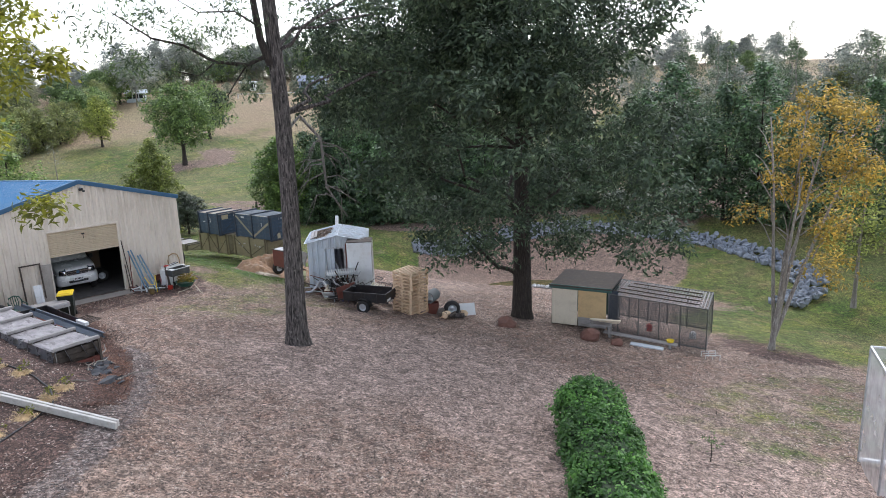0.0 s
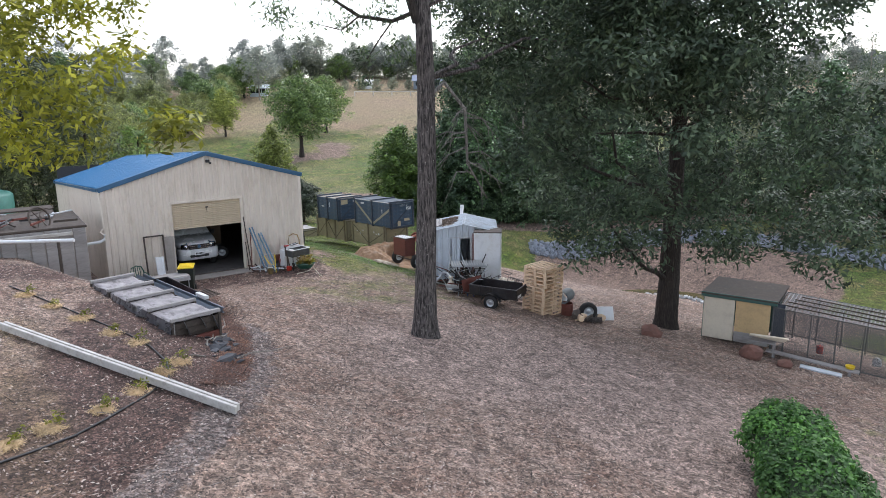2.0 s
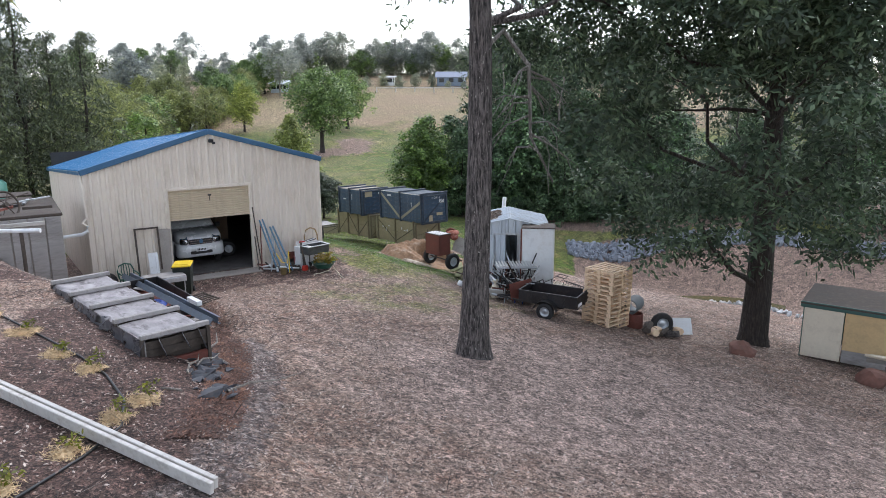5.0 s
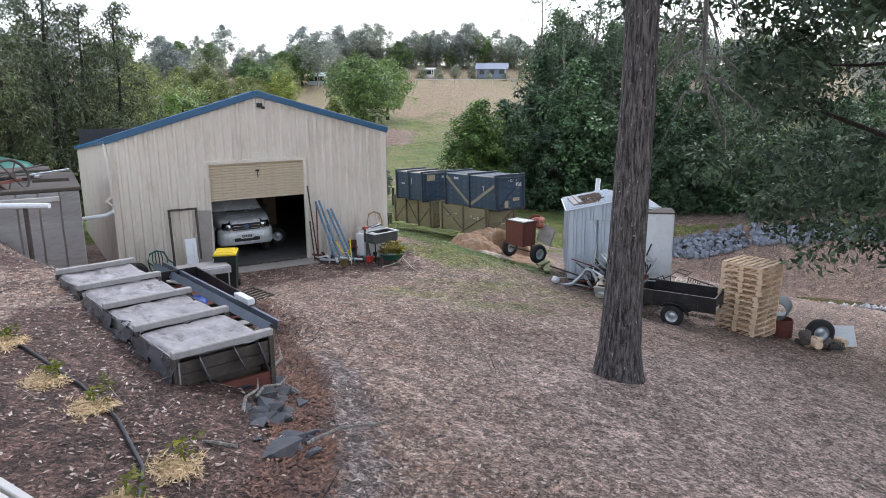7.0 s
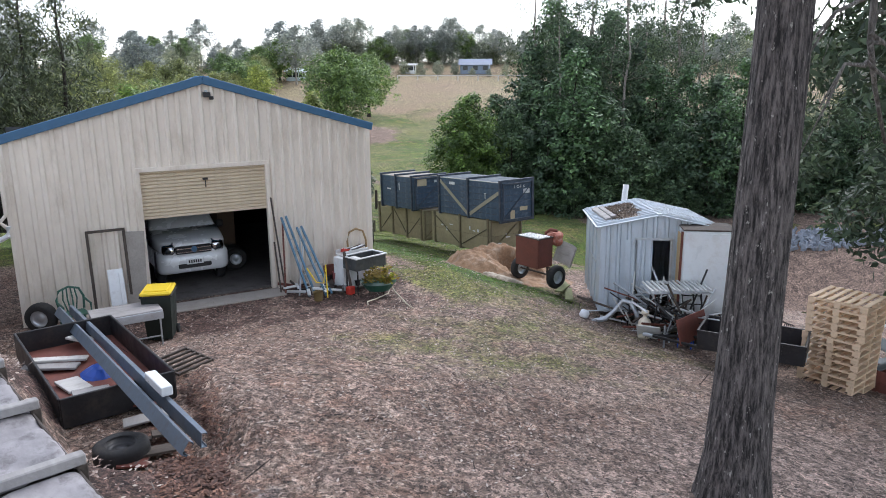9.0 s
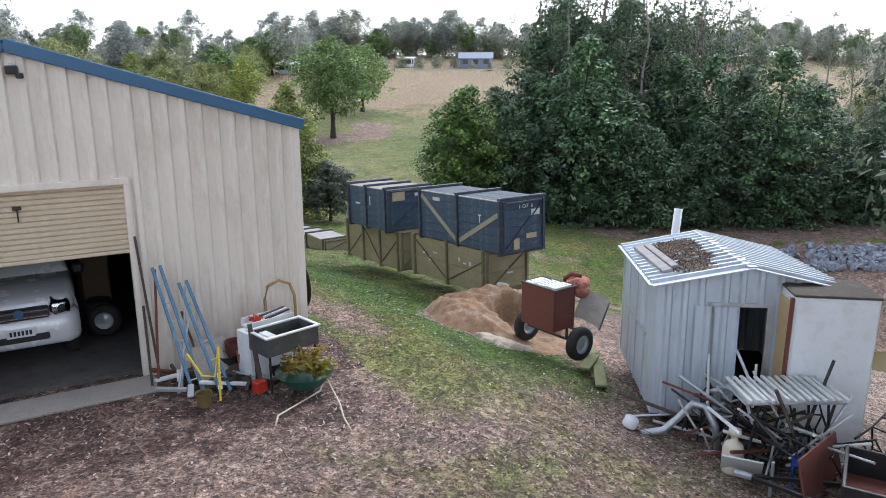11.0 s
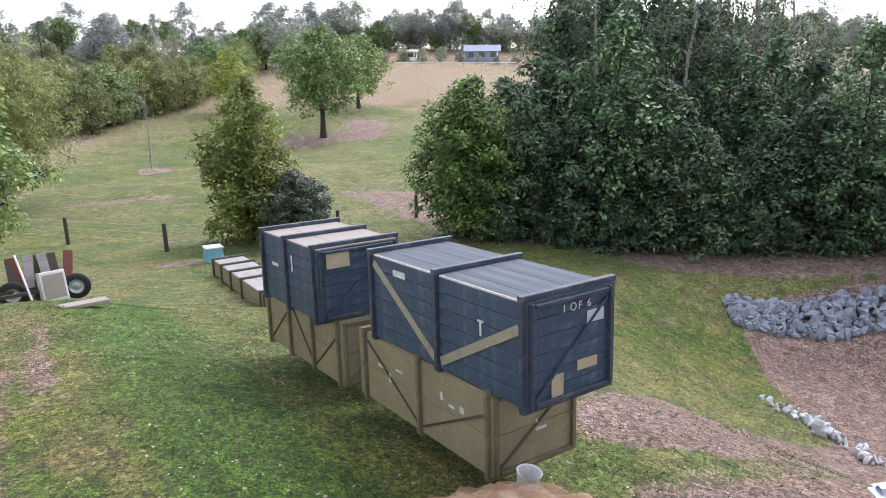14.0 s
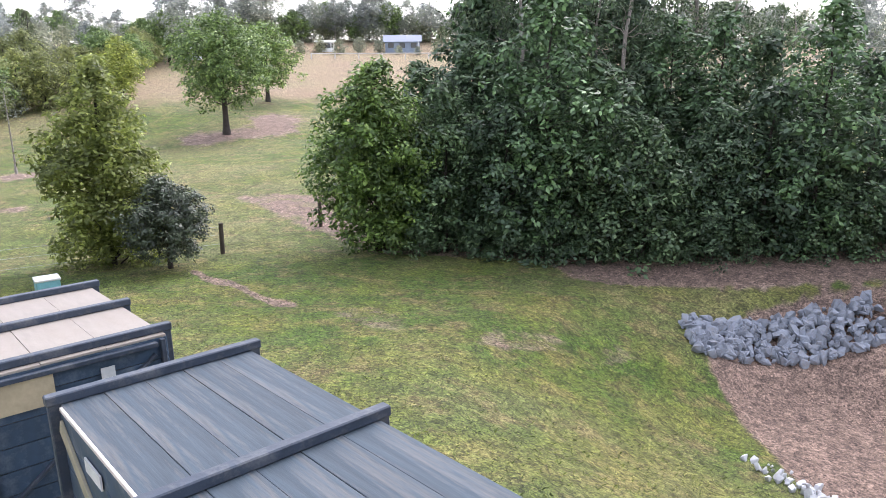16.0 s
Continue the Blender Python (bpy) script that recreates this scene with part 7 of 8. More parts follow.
def reel():
    r = thing("cable_reel", "dark steel hose reel standing beside the shed wall", "reel", (3.0, 0.75, ground(3.0, 0.75)), 0)
    for x in (-0.06, 0.12):
        part("disc", lathe([(0.0, -0.012), (0.42, -0.012), (0.44, 0), (0.42, 0.012), (0, 0.012)], 26, "X"), BLACKSTEEL, r, m=pose(x, 0, 0.95))
    part("drum", lathe([(0, -0.06), (0.3, -0.06), (0.3, 0.1), (0, 0.1)], 20, "X"), RUST, r, m=pose(0, 0, 0.95))
    for s in (-1, 1):
        bar(r, "leg", BLACKSTEEL, (0.03, s * 0.35, 0), (0.03, 0, 0.95), 0.04, 0.04)


reel()

# ---- junk by the iron shed ----
WHT = PALEPLASTIC


def frame_chair(loc, rz, rx=0, ry=0, mat=None, label="old steel chair frame in the junk heap"):
    c = thing("chair_frame", label, "chair frame", loc, rz, "junk chairs", rx=rx, ry=ry)
    mt = mat or BLACKSTEEL
    for s in (-1, 1):
        part("side_tube", rod([(s * 0.22, -0.22, 0), (s * 0.22, -0.2, 0.44), (s * 0.22, 0.2, 0.44), (s * 0.22, 0.24, 0.9)], 0.016, 6), mt, c)
        part("leg", rod([(s * 0.22, 0.24, 0), (s * 0.22, 0.2, 0.44)], 0.016, 6), mt, c)
    for y, z in ((-0.2, 0.44), (0.2, 0.44), (0.24, 0.88), (0.23, 0.7)):
        part("cross_tube", rod([(-0.22, y, z), (0.22, y, z)], 0.014, 6), mt, c)
    return c


def gz(x, y, d=0.0):
    return (x, y, ground(x, y) + d)


frame_chair(gz(7.9, -5.3), 20)
frame_chair(gz(8.1, -5.9), 70, 30)
frame_chair(gz(8.35, -6.6, 0.5), 140, 60)
frame_chair(gz(7.6, -5.9), -30, 0, 20)
frame_chair(gz(8.3, -6.3, 0.1), 200, 0, 50)
frame_chair(gz(8.7, -7.3, 0.6), 90, 75, 0)
frame_chair(gz(8.45, -5.0, 0.25), 10, 25, 30)
frame_chair(gz(8.9, -5.2, 0.1), 240, 40, 10)
frame_chair(gz(8.0, -6.9, 0.35), 300, 20, 60)
frame_chair(gz(7.4, -5.3, 0.0), 120, 85, 0)
frame_chair(gz(8.7, -4.6, 0.2), 60, 0, 35, RUST)


def work_table():
    t = thing("folding_table", "folding steel table standing in the junk heap", "table", gz(7.95, -6.35), -30)
    part("tabletop", boxes((0, 0, 1.28, 1.5, 0.7, 0.03), bevel=0.006), STEEL, t)
    for i in range(14):
        part("slat", boxes((-0.7 + 0.107 * i, 0, 1.36 + 0.01 * (i % 3), 0.05, 0.85, 0.03)), WHT, t, "white slat")
    for s in (-1, 1):
        for y in (-0.28, 0.28):
            bar(t, "leg", BLACKSTEEL, (s * 0.66, y, 0), (s * 0.5, y, 1.27), 0.03, 0.03)
        bar(t, "brace", BLACKSTEEL, (s * 0.64, -0.28, 0.15), (s * 0.55, 0.28, 0.7), 0.02, 0.02)


work_table()


def window_frame():
    f = thing("window_sash", "bent aluminium window frame propped on the junk", "window frame", gz(8.2, -5.2, 0.95), -40, rx=-25, ry=-24)
    for a, b in (((-0.35, 0, 0), (0.35, 0, 0)), ((-0.35, 0, 1.0), (0.35, 0, 1.0)), ((-0.35, 0, 0), (-0.35, 0, 1.0)), ((0.35, 0, 0), (0.35, 0, 1.0)), ((-0.35, 0.02, 0.05), (0.35, 0.02, 0.95))):
        bar(f, "rail", STEEL, a, b, 0.05, 0.06)


window_frame()
whole("bent_pipe", rod([(0, 0, 0.08), (0.35, 0.1, 0.12), (0.62, 0.15, 0.38), (0.78, 0.1, 0.62), (0.95, 0.0, 0.62), (1.1, -0.1, 0.35), (1.15, -0.15, 0.0)], 0.06, 12), STEEL, "bent grey plastic pipe in the junk", "pipe", pose(6.75, -4.75, ground(7.2, -5.0), 0, 0, -40), smooth=True)
whole("pipe_cap", lathe([(0, 0), (0.1, 0), (0.12, 0.03), (0.12, 0.15), (0.09, 0.18), (0, 0.18)], 16), WHITE, "white pipe cap on the litter", "pipe cap", pose(6.6, -4.6, ground(6.6, -4.6), 10, 20, 0), smooth=True)
whole("gas_cylinder", lathe([(0, 0), (0.14, 0), (0.155, 0.05), (0.155, 0.36), (0.12, 0.46), (0.05, 0.5), (0.05, 0.6), (0.09, 0.6), (0.09, 0.68), (0, 0.68)], 18), CREAMPANEL, "small cream gas cylinder in the junk heap", "gas cylinder", pose(7.15, -6.15, ground(7.15, -6.15)), smooth=True)
whole("blue_stool", boxes((0, 0, 0.45, 0.36, 0.36, 0.04), *[(x, y, 0.22, 0.03, 0.03, 0.44) for x in (-0.15, 0.15) for y in (-0.15, 0.15)], bevel=0.006), BLUEPLASTIC, "small blue plastic stool in the junk heap", "stool", pose(7.75, -6.9, ground(7.75, -6.9), 0, 0, 30))
for k in range(90):
    x, y = 7.75 + RJ.uniform(0, 1.3), -5.0 - RJ.uniform(0, 2.0)
    ln = RJ.uniform(0.4, 1.15)
    whole("scrap_tube", rod([(0, 0, 0), (ln, 0, RJ.uniform(-0.1, 0.35))], RJ.uniform(0.014, 0.03), 6), (BLACKSTEEL, WHT, DARKWOOD, RUST, WHT, BLACKSTEEL, STEEL, DARKWOOD, WHITE)[k % 9], "scrap tube in the junk heap", "scrap tube", pose(x - 0.4, y, ground(x, y) + RJ.uniform(0.05, 0.9), 0, RJ.uniform(-45, 15), RJ.uniform(0, 360)), "scrap in the junk heap")
for k in range(6):
    x, y = 7.2 + RJ.uniform(0, 1.6), -5.2 - RJ.uniform(0, 1.9)
    whole("scrap_sheet", boxes((0, 0, 0.3, RJ.uniform(0.3, 0.8), 0.03, RJ.uniform(0.3, 0.7)), bevel=0.006), (WHT, DARKWOOD, STEEL)[k % 3], "scrap sheet leaning in the junk heap", "scrap sheet", pose(x, y, ground(x, y), RJ.uniform(-50, -10), 0, RJ.uniform(0, 180)), "scrap in the junk heap")
whole("rusty_sheet", boxes((0, 0, 0.45, 1.2, 0.03, 0.6), bevel=0.006), RUST, "rusty red sheet behind the trailer", "scrap sheet", pose(7.55, -7.35, ground(7.55, -7.35) + 0.15, -15, 0, 10))
whole("plastic_rack", boxes(*[(-0.4 + 0.1 * i, 0, 0, 0.02, 0.6, 0.03) for i in range(9)], *[(0, -0.28 + 0.14 * j, 0.0, 0.84, 0.02, 0.03) for j in range(5)]), CREAMPANEL, "cream plastic rack lying on scrap", "rack", pose(8.75, -7.9, ground(8.75, -7.9) + 0.85, 12, -8, 30))
cage = thing("wire_cage", "bent dark wire cage in the junk", "cage", gz(9.3, -8.0, 0.4), 20, rx=8, ry=20)
for y in (-0.3, 0.3):
    for i in range(6):
        part("upright", boxes((-0.5 + 0.2 * i, y, 0.3, 0.02, 0.02, 0.6)), BLACKSTEEL, cage)
    for z in (0.02, 0.3, 0.6):
        part("rail", boxes((0, y + 0.021, z, 1.0, 0.02, 0.02)), BLACKSTEEL, cage)
for x in (-0.5, 0.5):
    part("end_rail", boxes((x, 0, 0.6, 0.02, 0.6, 0.02)), BLACKSTEEL, cage)
whole("fibre_sheet", boxes((0, 0, 0, 0.9, 1.4, 0.03), bevel=0.005), CONCRETE, "grey fibre sheet on the junk", "sheet", pose(9.7, -8.0, ground(9.7, -8.0) + 0.35, 12, -10, 30))
for k, (x, y, ln, rz) in enumerate(((8.75, -2.05, 1.6, 53), (8.35, -2.65, 1.5, 50), (9.5, -1.0, 1.4, 60), (8.5, -2.2, 1.0, 35))):
    whole("mossy_plank", boxes((0, 0, 0, ln, 0.22, 0.05), bevel=0.008), material("mossy_plank_wood", (0.20, 0.21, 0.10), 0.85, 0, 0.3, 14, 3, 0.3, (0.3, 1, 1), (0.10, 0.12, 0.05)) if k == 0 else bpy.data.materials["mossy_plank_wood"], "mossy plank lying beside the iron shed", "plank", pose(x - 0.35, y + 0.2, ground(x - 0.35, y + 0.2) + 0.12 + 0.04 * k, 0, 4, rz), "mossy planks")

# ---- beside the pallets ----
whole("culvert_pipe", lathe([(0.26 + 0.015 * (i % 2), -0.4 + 0.04 * i) for i in range(21)] + [(0.24, 0.4), (0.24, -0.4), (0.26, -0.4)], 24, "X"), material("grey_ribbed_plastic", (0.16, 0.18, 0.19), 0.6), "grey ribbed culvert pipe beside the pallets", "culvert pipe", pose(10.5, -9.85, ground(10.5, -9.85) + 0.75, 0, 0, 25), smooth=True)
whole("rusty_drum", lathe([(0, 0), (0.27, 0), (0.27, 0.24), (0.28, 0.25), (0.27, 0.26), (0.27, 0.5), (0.24, 0.5), (0.24, 0.05), (0, 0.05)], 22), RUST, "cut rusty drum beside the pallets", "drum", pose(10.35, -10.1, ground(10.35, -10.1)))
loose_tyre((10.75, -10.95, ground(10.75, -10.95) + 0.36), 0, 60, 0.38, "old black tyre standing among logs")
leaning("white_sheet", "white sheet propped against the logs", "sheet", boxes((0, 0, 0.3, 1.0, 0.03, 0.6), bevel=0.006), WHITE, 11.45, -11.1, 35, -35)
for k in range(16):
    x, y = 9.9 + RJ.uniform(0, 1.5), -11.2 + RJ.uniform(-0.35, 0.5)
    ln, r = RJ.uniform(0.25, 0.6), RJ.uniform(0.06, 0.12)
    whole("firewood_log", rod([(-ln / 2, 0, 0), (0, 0, 0.01), (ln / 2, 0, 0)], [r, r * 1.04, r * 0.95], 9), (BARK, PALLET, DARKWOOD)[k % 3], "split log in a small woodheap", "log", pose(x, y, ground(x, y) + r * 0.9 + 0.08 * (k % 3), 0, RJ.uniform(-15, 15), RJ.uniform(0, 360)), "firewood logs", smooth=False)


def boulder(x, y, s, mat, label, seed, group=""):
    bm = bmesh.new()
    bmesh.ops.create_icosphere(bm, subdivisions=2, radius=1)
    for v in bm.verts:
        v.co *= 1 + 0.35 * noise.noise(v.co * 1.3 + Vector((seed, 0, 0)))
        v.co.x *= s[0]
        v.co.y *= s[1]
        v.co.z *= s[2]
    return whole("boulder", bm, mat, label, "rock", pose(x, y, ground(x, y) + s[2] * 0.4, 0, 0, seed * 40), group)


REDROCK = material("red_brown_rock", (0.17, 0.085, 0.065), 0.9, 0, 0.3, 10, 3, 0.5)
boulder(11.9, -13.3, (0.5, 0.4, 0.3), REDROCK, "red-brown rock at the foot of the gum", 1)
boulder(12.35, -13.0, (0.3, 0.3, 0.2), REDROCK, "red-brown rock at the foot of the gum", 2)
boulder(13.75, -16.5, (0.45, 0.4, 0.38), REDROCK, "red-brown rock before the chicken run", 3)
boulder(14.2, -17.6, (0.3, 0.25, 0.2), REDROCK, "red-brown rock before the chicken run", 4)

# ---- chicken run ----


def mesh_material():
    m, nt, b = nodes_of("chicken_wire")
    vec = obj_coords(nt, (14, 14, 14))
    br = nt.nodes.new("ShaderNodeTexBrick")
    br.inputs["Color1"].default_value = br.inputs["Color2"].default_value = (0, 0, 0, 1)
    br.inputs["Mortar"].default_value = (1, 1, 1, 1)
    br.inputs["Mortar Size"].default_value = 0.09
    br.inputs["Brick Width"].default_value, br.inputs["Row Height"].default_value = 0.6, 0.6
    sep = nt.nodes.new("ShaderNodeSeparateXYZ")
    cmb = nt.nodes.new("ShaderNodeCombineXYZ")
    ad = nt.nodes.new("ShaderNodeMath")
    link(nt, vec, sep.inputs[0])
    link(nt, sep.outputs[0], ad.inputs[0])
    link(nt, sep.outputs[1], ad.inputs[1])
    link(nt, ad.outputs[0], cmb.inputs[0])
    link(nt, sep.outputs[2], cmb.inputs[1])
    link(nt, cmb.outputs[0], br.inputs["Vector"])
    b.inputs["Base Color"].default_value = (0.10, 0.105, 0.11, 1)
    b.inputs["Roughness"].default_value = 0.5
    tr = nt.nodes.new("ShaderNodeBsdfTransparent")
    ms = nt.nodes.new("ShaderNodeMixShader")
    link(nt, br.outputs["Color"], ms.inputs[0])
    link(nt, tr.outputs[0], ms.inputs[1])
    link(nt, b.outputs[0], ms.inputs[2])
    link(nt, ms.outputs[0], nt.nodes["Material Output"].inputs[0])
    return m


WIRE = mesh_material()


DARKRAIL = material("dull_grey_timber", (0.11, 0.115, 0.115), 0.8, 0.0, 0.25, 18, 3, 0.3)


def coop():
    a = Vector((14.75, -13.6, -2.32))
    b = Vector((17.35, -20.0, -2.75))
    d = (b - a)
    rz = math.degrees(math.atan2(d.y, d.x))
    L = math.hypot(d.x, d.y)
    c = thing("chicken_coop", "chicken coop with cream door, yellow wall and wire run", "chicken coop", tuple(a), rz)
    fall = (b.z - a.z) / L
    D, H = 2.6, 1.85
    gz_ = lambda x: fall * x
    # local: x along the front, y behind (to the east)
    part("door", boxes((0.62, -0.04, H / 2, 1.2, 0.05, H - 0.05), bevel=0.01), CREAMPANEL, c, "cream sheet door")
    part("front_panel", boxes((1.9, 0.0, 1.12, 1.3, 0.04, 1.35), bevel=0.01), YELLOWPANEL, c, "yellow ply panel")
    part("front_panel", boxes((1.9, 0.02, 0.25, 1.3, 0.04, 0.5), bevel=0.01), GREYWOOD, c)
    part("end_wall", boxes((0.0, D / 2, H / 2 - 0.1, 0.04, D, H + 0.2)), GREENTRIM, c)
    part("back_wall", boxes((1.3, D, H / 2 - 0.1, 2.6, 0.04, H + 0.2)), GREENTRIM, c)
    part("roof", boxes((1.35, D / 2, H + 0.06, 2.9, D + 0.3, 0.05)), DARKWOOD, c, "litter-covered roof")
    part("fascia", boxes((1.35, -0.12, H + 0.02, 2.9, 0.05, 0.2), bevel=0.01), GREENTRIM, c, "green steel fascia")
    xs = [2.65, 3.1, 4.0, 4.9, 5.8, L]
    for x in xs:
        for y in (0, D):
            bar(c, "post", DARKRAIL, (x, y, gz_(x) - 0.1), (x, y, gz_(x) + H), 0.05, 0.05)
        bar(c, "roof_rail", DARKRAIL, (x, 0, gz_(x) + H), (x, D, gz_(x) + H), 0.04, 0.04)
    for y in (0, D):
        for z in (0.05, H):
            bar(c, "rail", DARKRAIL, (2.65, y, gz_(2.65) + z), (L, y, gz_(L) + z), 0.04, 0.04)
    for q in (((2.65, 0), (L, 0)), ((2.65, D), (L, D)), ((L, 0), (L, D))):
        (x0, y0), (x1, y1) = q
        part("wire_mesh", add_data(bmesh.new(), [(x0, y0, gz_(x0)), (x1, y1, gz_(x1)), (x1, y1, gz_(x1) + H), (x0, y0, gz_(x0) + H)], [(0, 1, 2, 3)]), WIRE, c)
    part("wire_mesh", add_data(bmesh.new(), [(2.65, 0, gz_(2.65) + H + 0.01), (L, 0, gz_(L) + H + 0.01), (L, D, gz_(L) + H + 0.01), (2.65, D, gz_(2.65) + H + 0.01)], [(0, 1, 2, 3)]), WIRE, c)
    part("dark_sheet", boxes((2.86, 0.03, 1.1, 0.4, 0.03, 1.5)), NAVYBEAM, c)
    for k in range(4):
        bar(c, "roof_pole", DARKWOOD, (2.8 + 0.2 * k, 0.5 + 0.5 * k, gz_(3) + H + 0.05), (L - 0.4, 0.4 + 0.55 * k, gz_(L) + H + 0.06), 0.05, 0.04)
    m = c.matrix_basis

    def beside(name, bm, mat, label, cat, loc, r=(0, 0, 0)):
        whole(name, bm, mat, label, cat, m @ pose(*loc, *r))

    beside("low_bench", boxes((0, 0, 0.3, 3.2, 0.3, 0.06), (-1.3, 0, 0.14, 0.1, 0.25, 0.28), (1.3, 0, 0.14, 0.1, 0.25, 0.28), bevel=0.01), GREYWOOD, "low grey timber bench before the chicken run", "bench", (4.2, -0.75, gz_(4.2)), (0, 4, 0))
    beside("steel_trough", boxes((0, 0, 0.12, 1.4, 0.35, 0.24), bevel=0.02), ZINC, "galvanised trough before the chicken run", "trough", (4.6, -1.3, gz_(4.6)), (0, 4, 2))
    for k in range(4):
        beside("cream_board", boxes((0, 0, 0, 1.25, 0.14, 0.04), bevel=0.005), CREAMPANEL, "cream board stacked on the bench", "board", (2.6 + 0.06 * k, -0.7 - 0.08 * k, 0.62 + 0.05 * k), (6, 3, 5 * k))
    beside("work_stand", boxes((0, 0, 0.5, 0.9, 0.5, 0.05), *[(x, y, 0.24, 0.05, 0.05, 0.48) for x in (-0.4, 0.4) for y in (-0.2, 0.2)]), GREYWOOD, "small grey timber stand by the coop", "stand", (2.5, -0.75, 0))
    beside("yellow_dish", lathe([(0, 0), (0.14, 0), (0.17, 0.09), (0.15, 0.08), (0.12, 0.02), (0, 0.02)], 16), YELLOWPLASTIC, "yellow feed dish on the bench", "dish", (5.5, -0.65, gz_(5.5) + 0.34))
    beside("white_feeder", lathe([(0, 0), (0.15, 0), (0.15, 0.22), (0.08, 0.3), (0, 0.3)], 14), PALEPLASTIC, "white poultry feeder in the run", "feeder", (6.3, 0.4, gz_(6.3) + 0.3))
    beside("wire_crate", boxes(*[(x, y, z, 0.6, 0.02, 0.02) for x in (0,) for y in (-0.25, 0, 0.25) for z in (0.02, 0.3)], *[(x, y, 0.16, 0.02, 0.02, 0.3) for x in (-0.3, 0, 0.3) for y in (-0.25, 0.25)], (0, 0, 0.01, 0.6, 0.5, 0.02)), PALEPLASTIC, "pale wire crate on the litter", "crate", (7.2, -1.1, gz_(7.0) + 0.02), (0, 0, 25))
    beside("red_feeder", lathe([(0, 0), (0.13, 0), (0.13, 0.3), (0, 0.36)], 14), REDPLASTIC, "red poultry drinker in the run", "drinker", (4.3, 1.2, gz_(4.3)))


coop()

# ---- hedge, sapling, plastic frame ----


def hedge():
    rng = np.random.default_rng(40)
    t = thing("clipped_hedge", "bright green clipped hedge on leaf litter", "hedge", (2.45, -25.07, ground(2.45, -25.07)), -46)
    vs, fs = [], []
    for k in range(5):
        v2, f2 = tube_data([(0.1 * (-1) ** k, -2.6 + 1.3 * k, -0.2), (0, -2.6 + 1.3 * k, 0.7)], [0.06, 0.03], 6)
        fs += [tuple(i + len(vs) for i in f) for f in f2]
        vs += v2
    mesh_ob("stem", vs, fs, BARKDARK, t)
    n = 1700
    y = rng.uniform(-5.0, 3.3, n)
    a = rng.uniform(-0.2, math.pi + 0.2, n)
    r = rng.uniform(0.75, 1.05, n) + 0.06 * np.sin(y * 3)
    c = np.stack([r * 0.9 * np.cos(a), y, 0.55 + r * 0.75 * np.sin(a) - 0.25], axis=1)
    e = (y > 2.8) | (y < -4.6)
    c[e, 0] *= 0.75
    c[e, 2] *= 0.88
    o = new("foliage", leaf_mesh("foliage", leaves_data(rng, c, 16, 0.09, (0.11, 0.065), 0, 0.8, np.stack([np.cos(a), 0 * a, np.sin(a)], axis=1)), L_HEDGE))
    o.parent = t
    # added dark box inside the hedge, painting the shade between its leaves
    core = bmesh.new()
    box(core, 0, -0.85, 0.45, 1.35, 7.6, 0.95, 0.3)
    part("shade_core", core, material("dark_shade_core", (0.02, 0.04, 0.012), 0.9), t)


hedge()


def sapling():
    t = thing("garden_sapling", "tiny sapling in a bare patch", "sapling", gz(5.35, -26.3))
    rng = np.random.default_rng(60)
    part("stem", rod([(0, 0, 0), (0.02, 0, 0.3), (0.0, 0.03, 0.7)], [0.015, 0.012, 0.005], 6), BARKDARK, t)
    o = new("leaves", leaf_mesh("leaves", leaves_data(rng, rng.normal(0, 1, (12, 3)) * (0.12, 0.12, 0.15) + (0, 0, 0.5), 9, 0.04, (0.1, 0.03), 0.2, 0.6), L_MID))
    o.parent = t


sapling()


def clear_sheet():
    m, nt, b = nodes_of("cloudy_clear_plastic")
    b.inputs["Base Color"].default_value = (0.75, 0.77, 0.8, 1)
    b.inputs["Roughness"].default_value = 0.3
    tr = nt.nodes.new("ShaderNodeBsdfTransparent")
    ms = nt.nodes.new("ShaderNodeMixShader")
    n = noise_tex(nt, 1.5, 4, obj_coords(nt))
    link(nt, ramp(nt, n.outputs[0], [(0.3, (0.2,) * 3), (0.7, (0.55,) * 3)]), ms.inputs[0])
    link(nt, tr.outputs[0], ms.inputs[1])
    link(nt, b.outputs[0], ms.inputs[2])
    link(nt, ms.outputs[0], nt.nodes["Material Output"].inputs[0])
    return m


def plastic_house():
    t = thing("plastic_greenhouse", "small frame house of cloudy clear plastic", "greenhouse", gz(9.3, -28.5), -62)
    P = clear_sheet()
    L, D, H = 3.4, 2.2, 3.3
    for x in (0, L):
        for y in (0, -D):
            bar(t, "post", STEEL, (x, y, 0), (x, y, H), 0.05, 0.05)
    for y in (0, -D):
        bar(t, "top_rail", STEEL, (0, y, H), (L, y, H), 0.05, 0.05)
        bar(t, "base_rail", WHITE, (0, y, 0.06), (L, y, 0.06), 0.1, 0.1)
    bar(t, "top_rail", STEEL, (0, 0, H), (0, -D, H), 0.05, 0.05)
    for q in (((0, 0), (L, 0)), ((0, 0), (0, -D)), ((0, -D), (L, -D))):
        (x0, y0), (x1, y1) = q
        part("plastic_sheet", add_data(bmesh.new(), [(x0, y0, 0.1), (x1, y1, 0.1), (x1, y1, H), (x0, y0, H)], [(0, 1, 2, 3)]), P, t)


plastic_house()

# ---- paddock side ----


def fence_post(x, y, h=1.5, r=0.11, label="dark timber fence post on the grass"):
    whole("fence_post", lathe([(0, -0.3), (r, -0.3), (r * 1.02, h * 0.5), (r * 0.95, h), (r * 0.7, h + 0.02), (0, h + 0.02)], 10), DARKWOOD, label, "fence post", pose(x, y, ground(x, y), RJ.uniform(-2, 2), RJ.uniform(-2, 2), 0), "paddock fence")


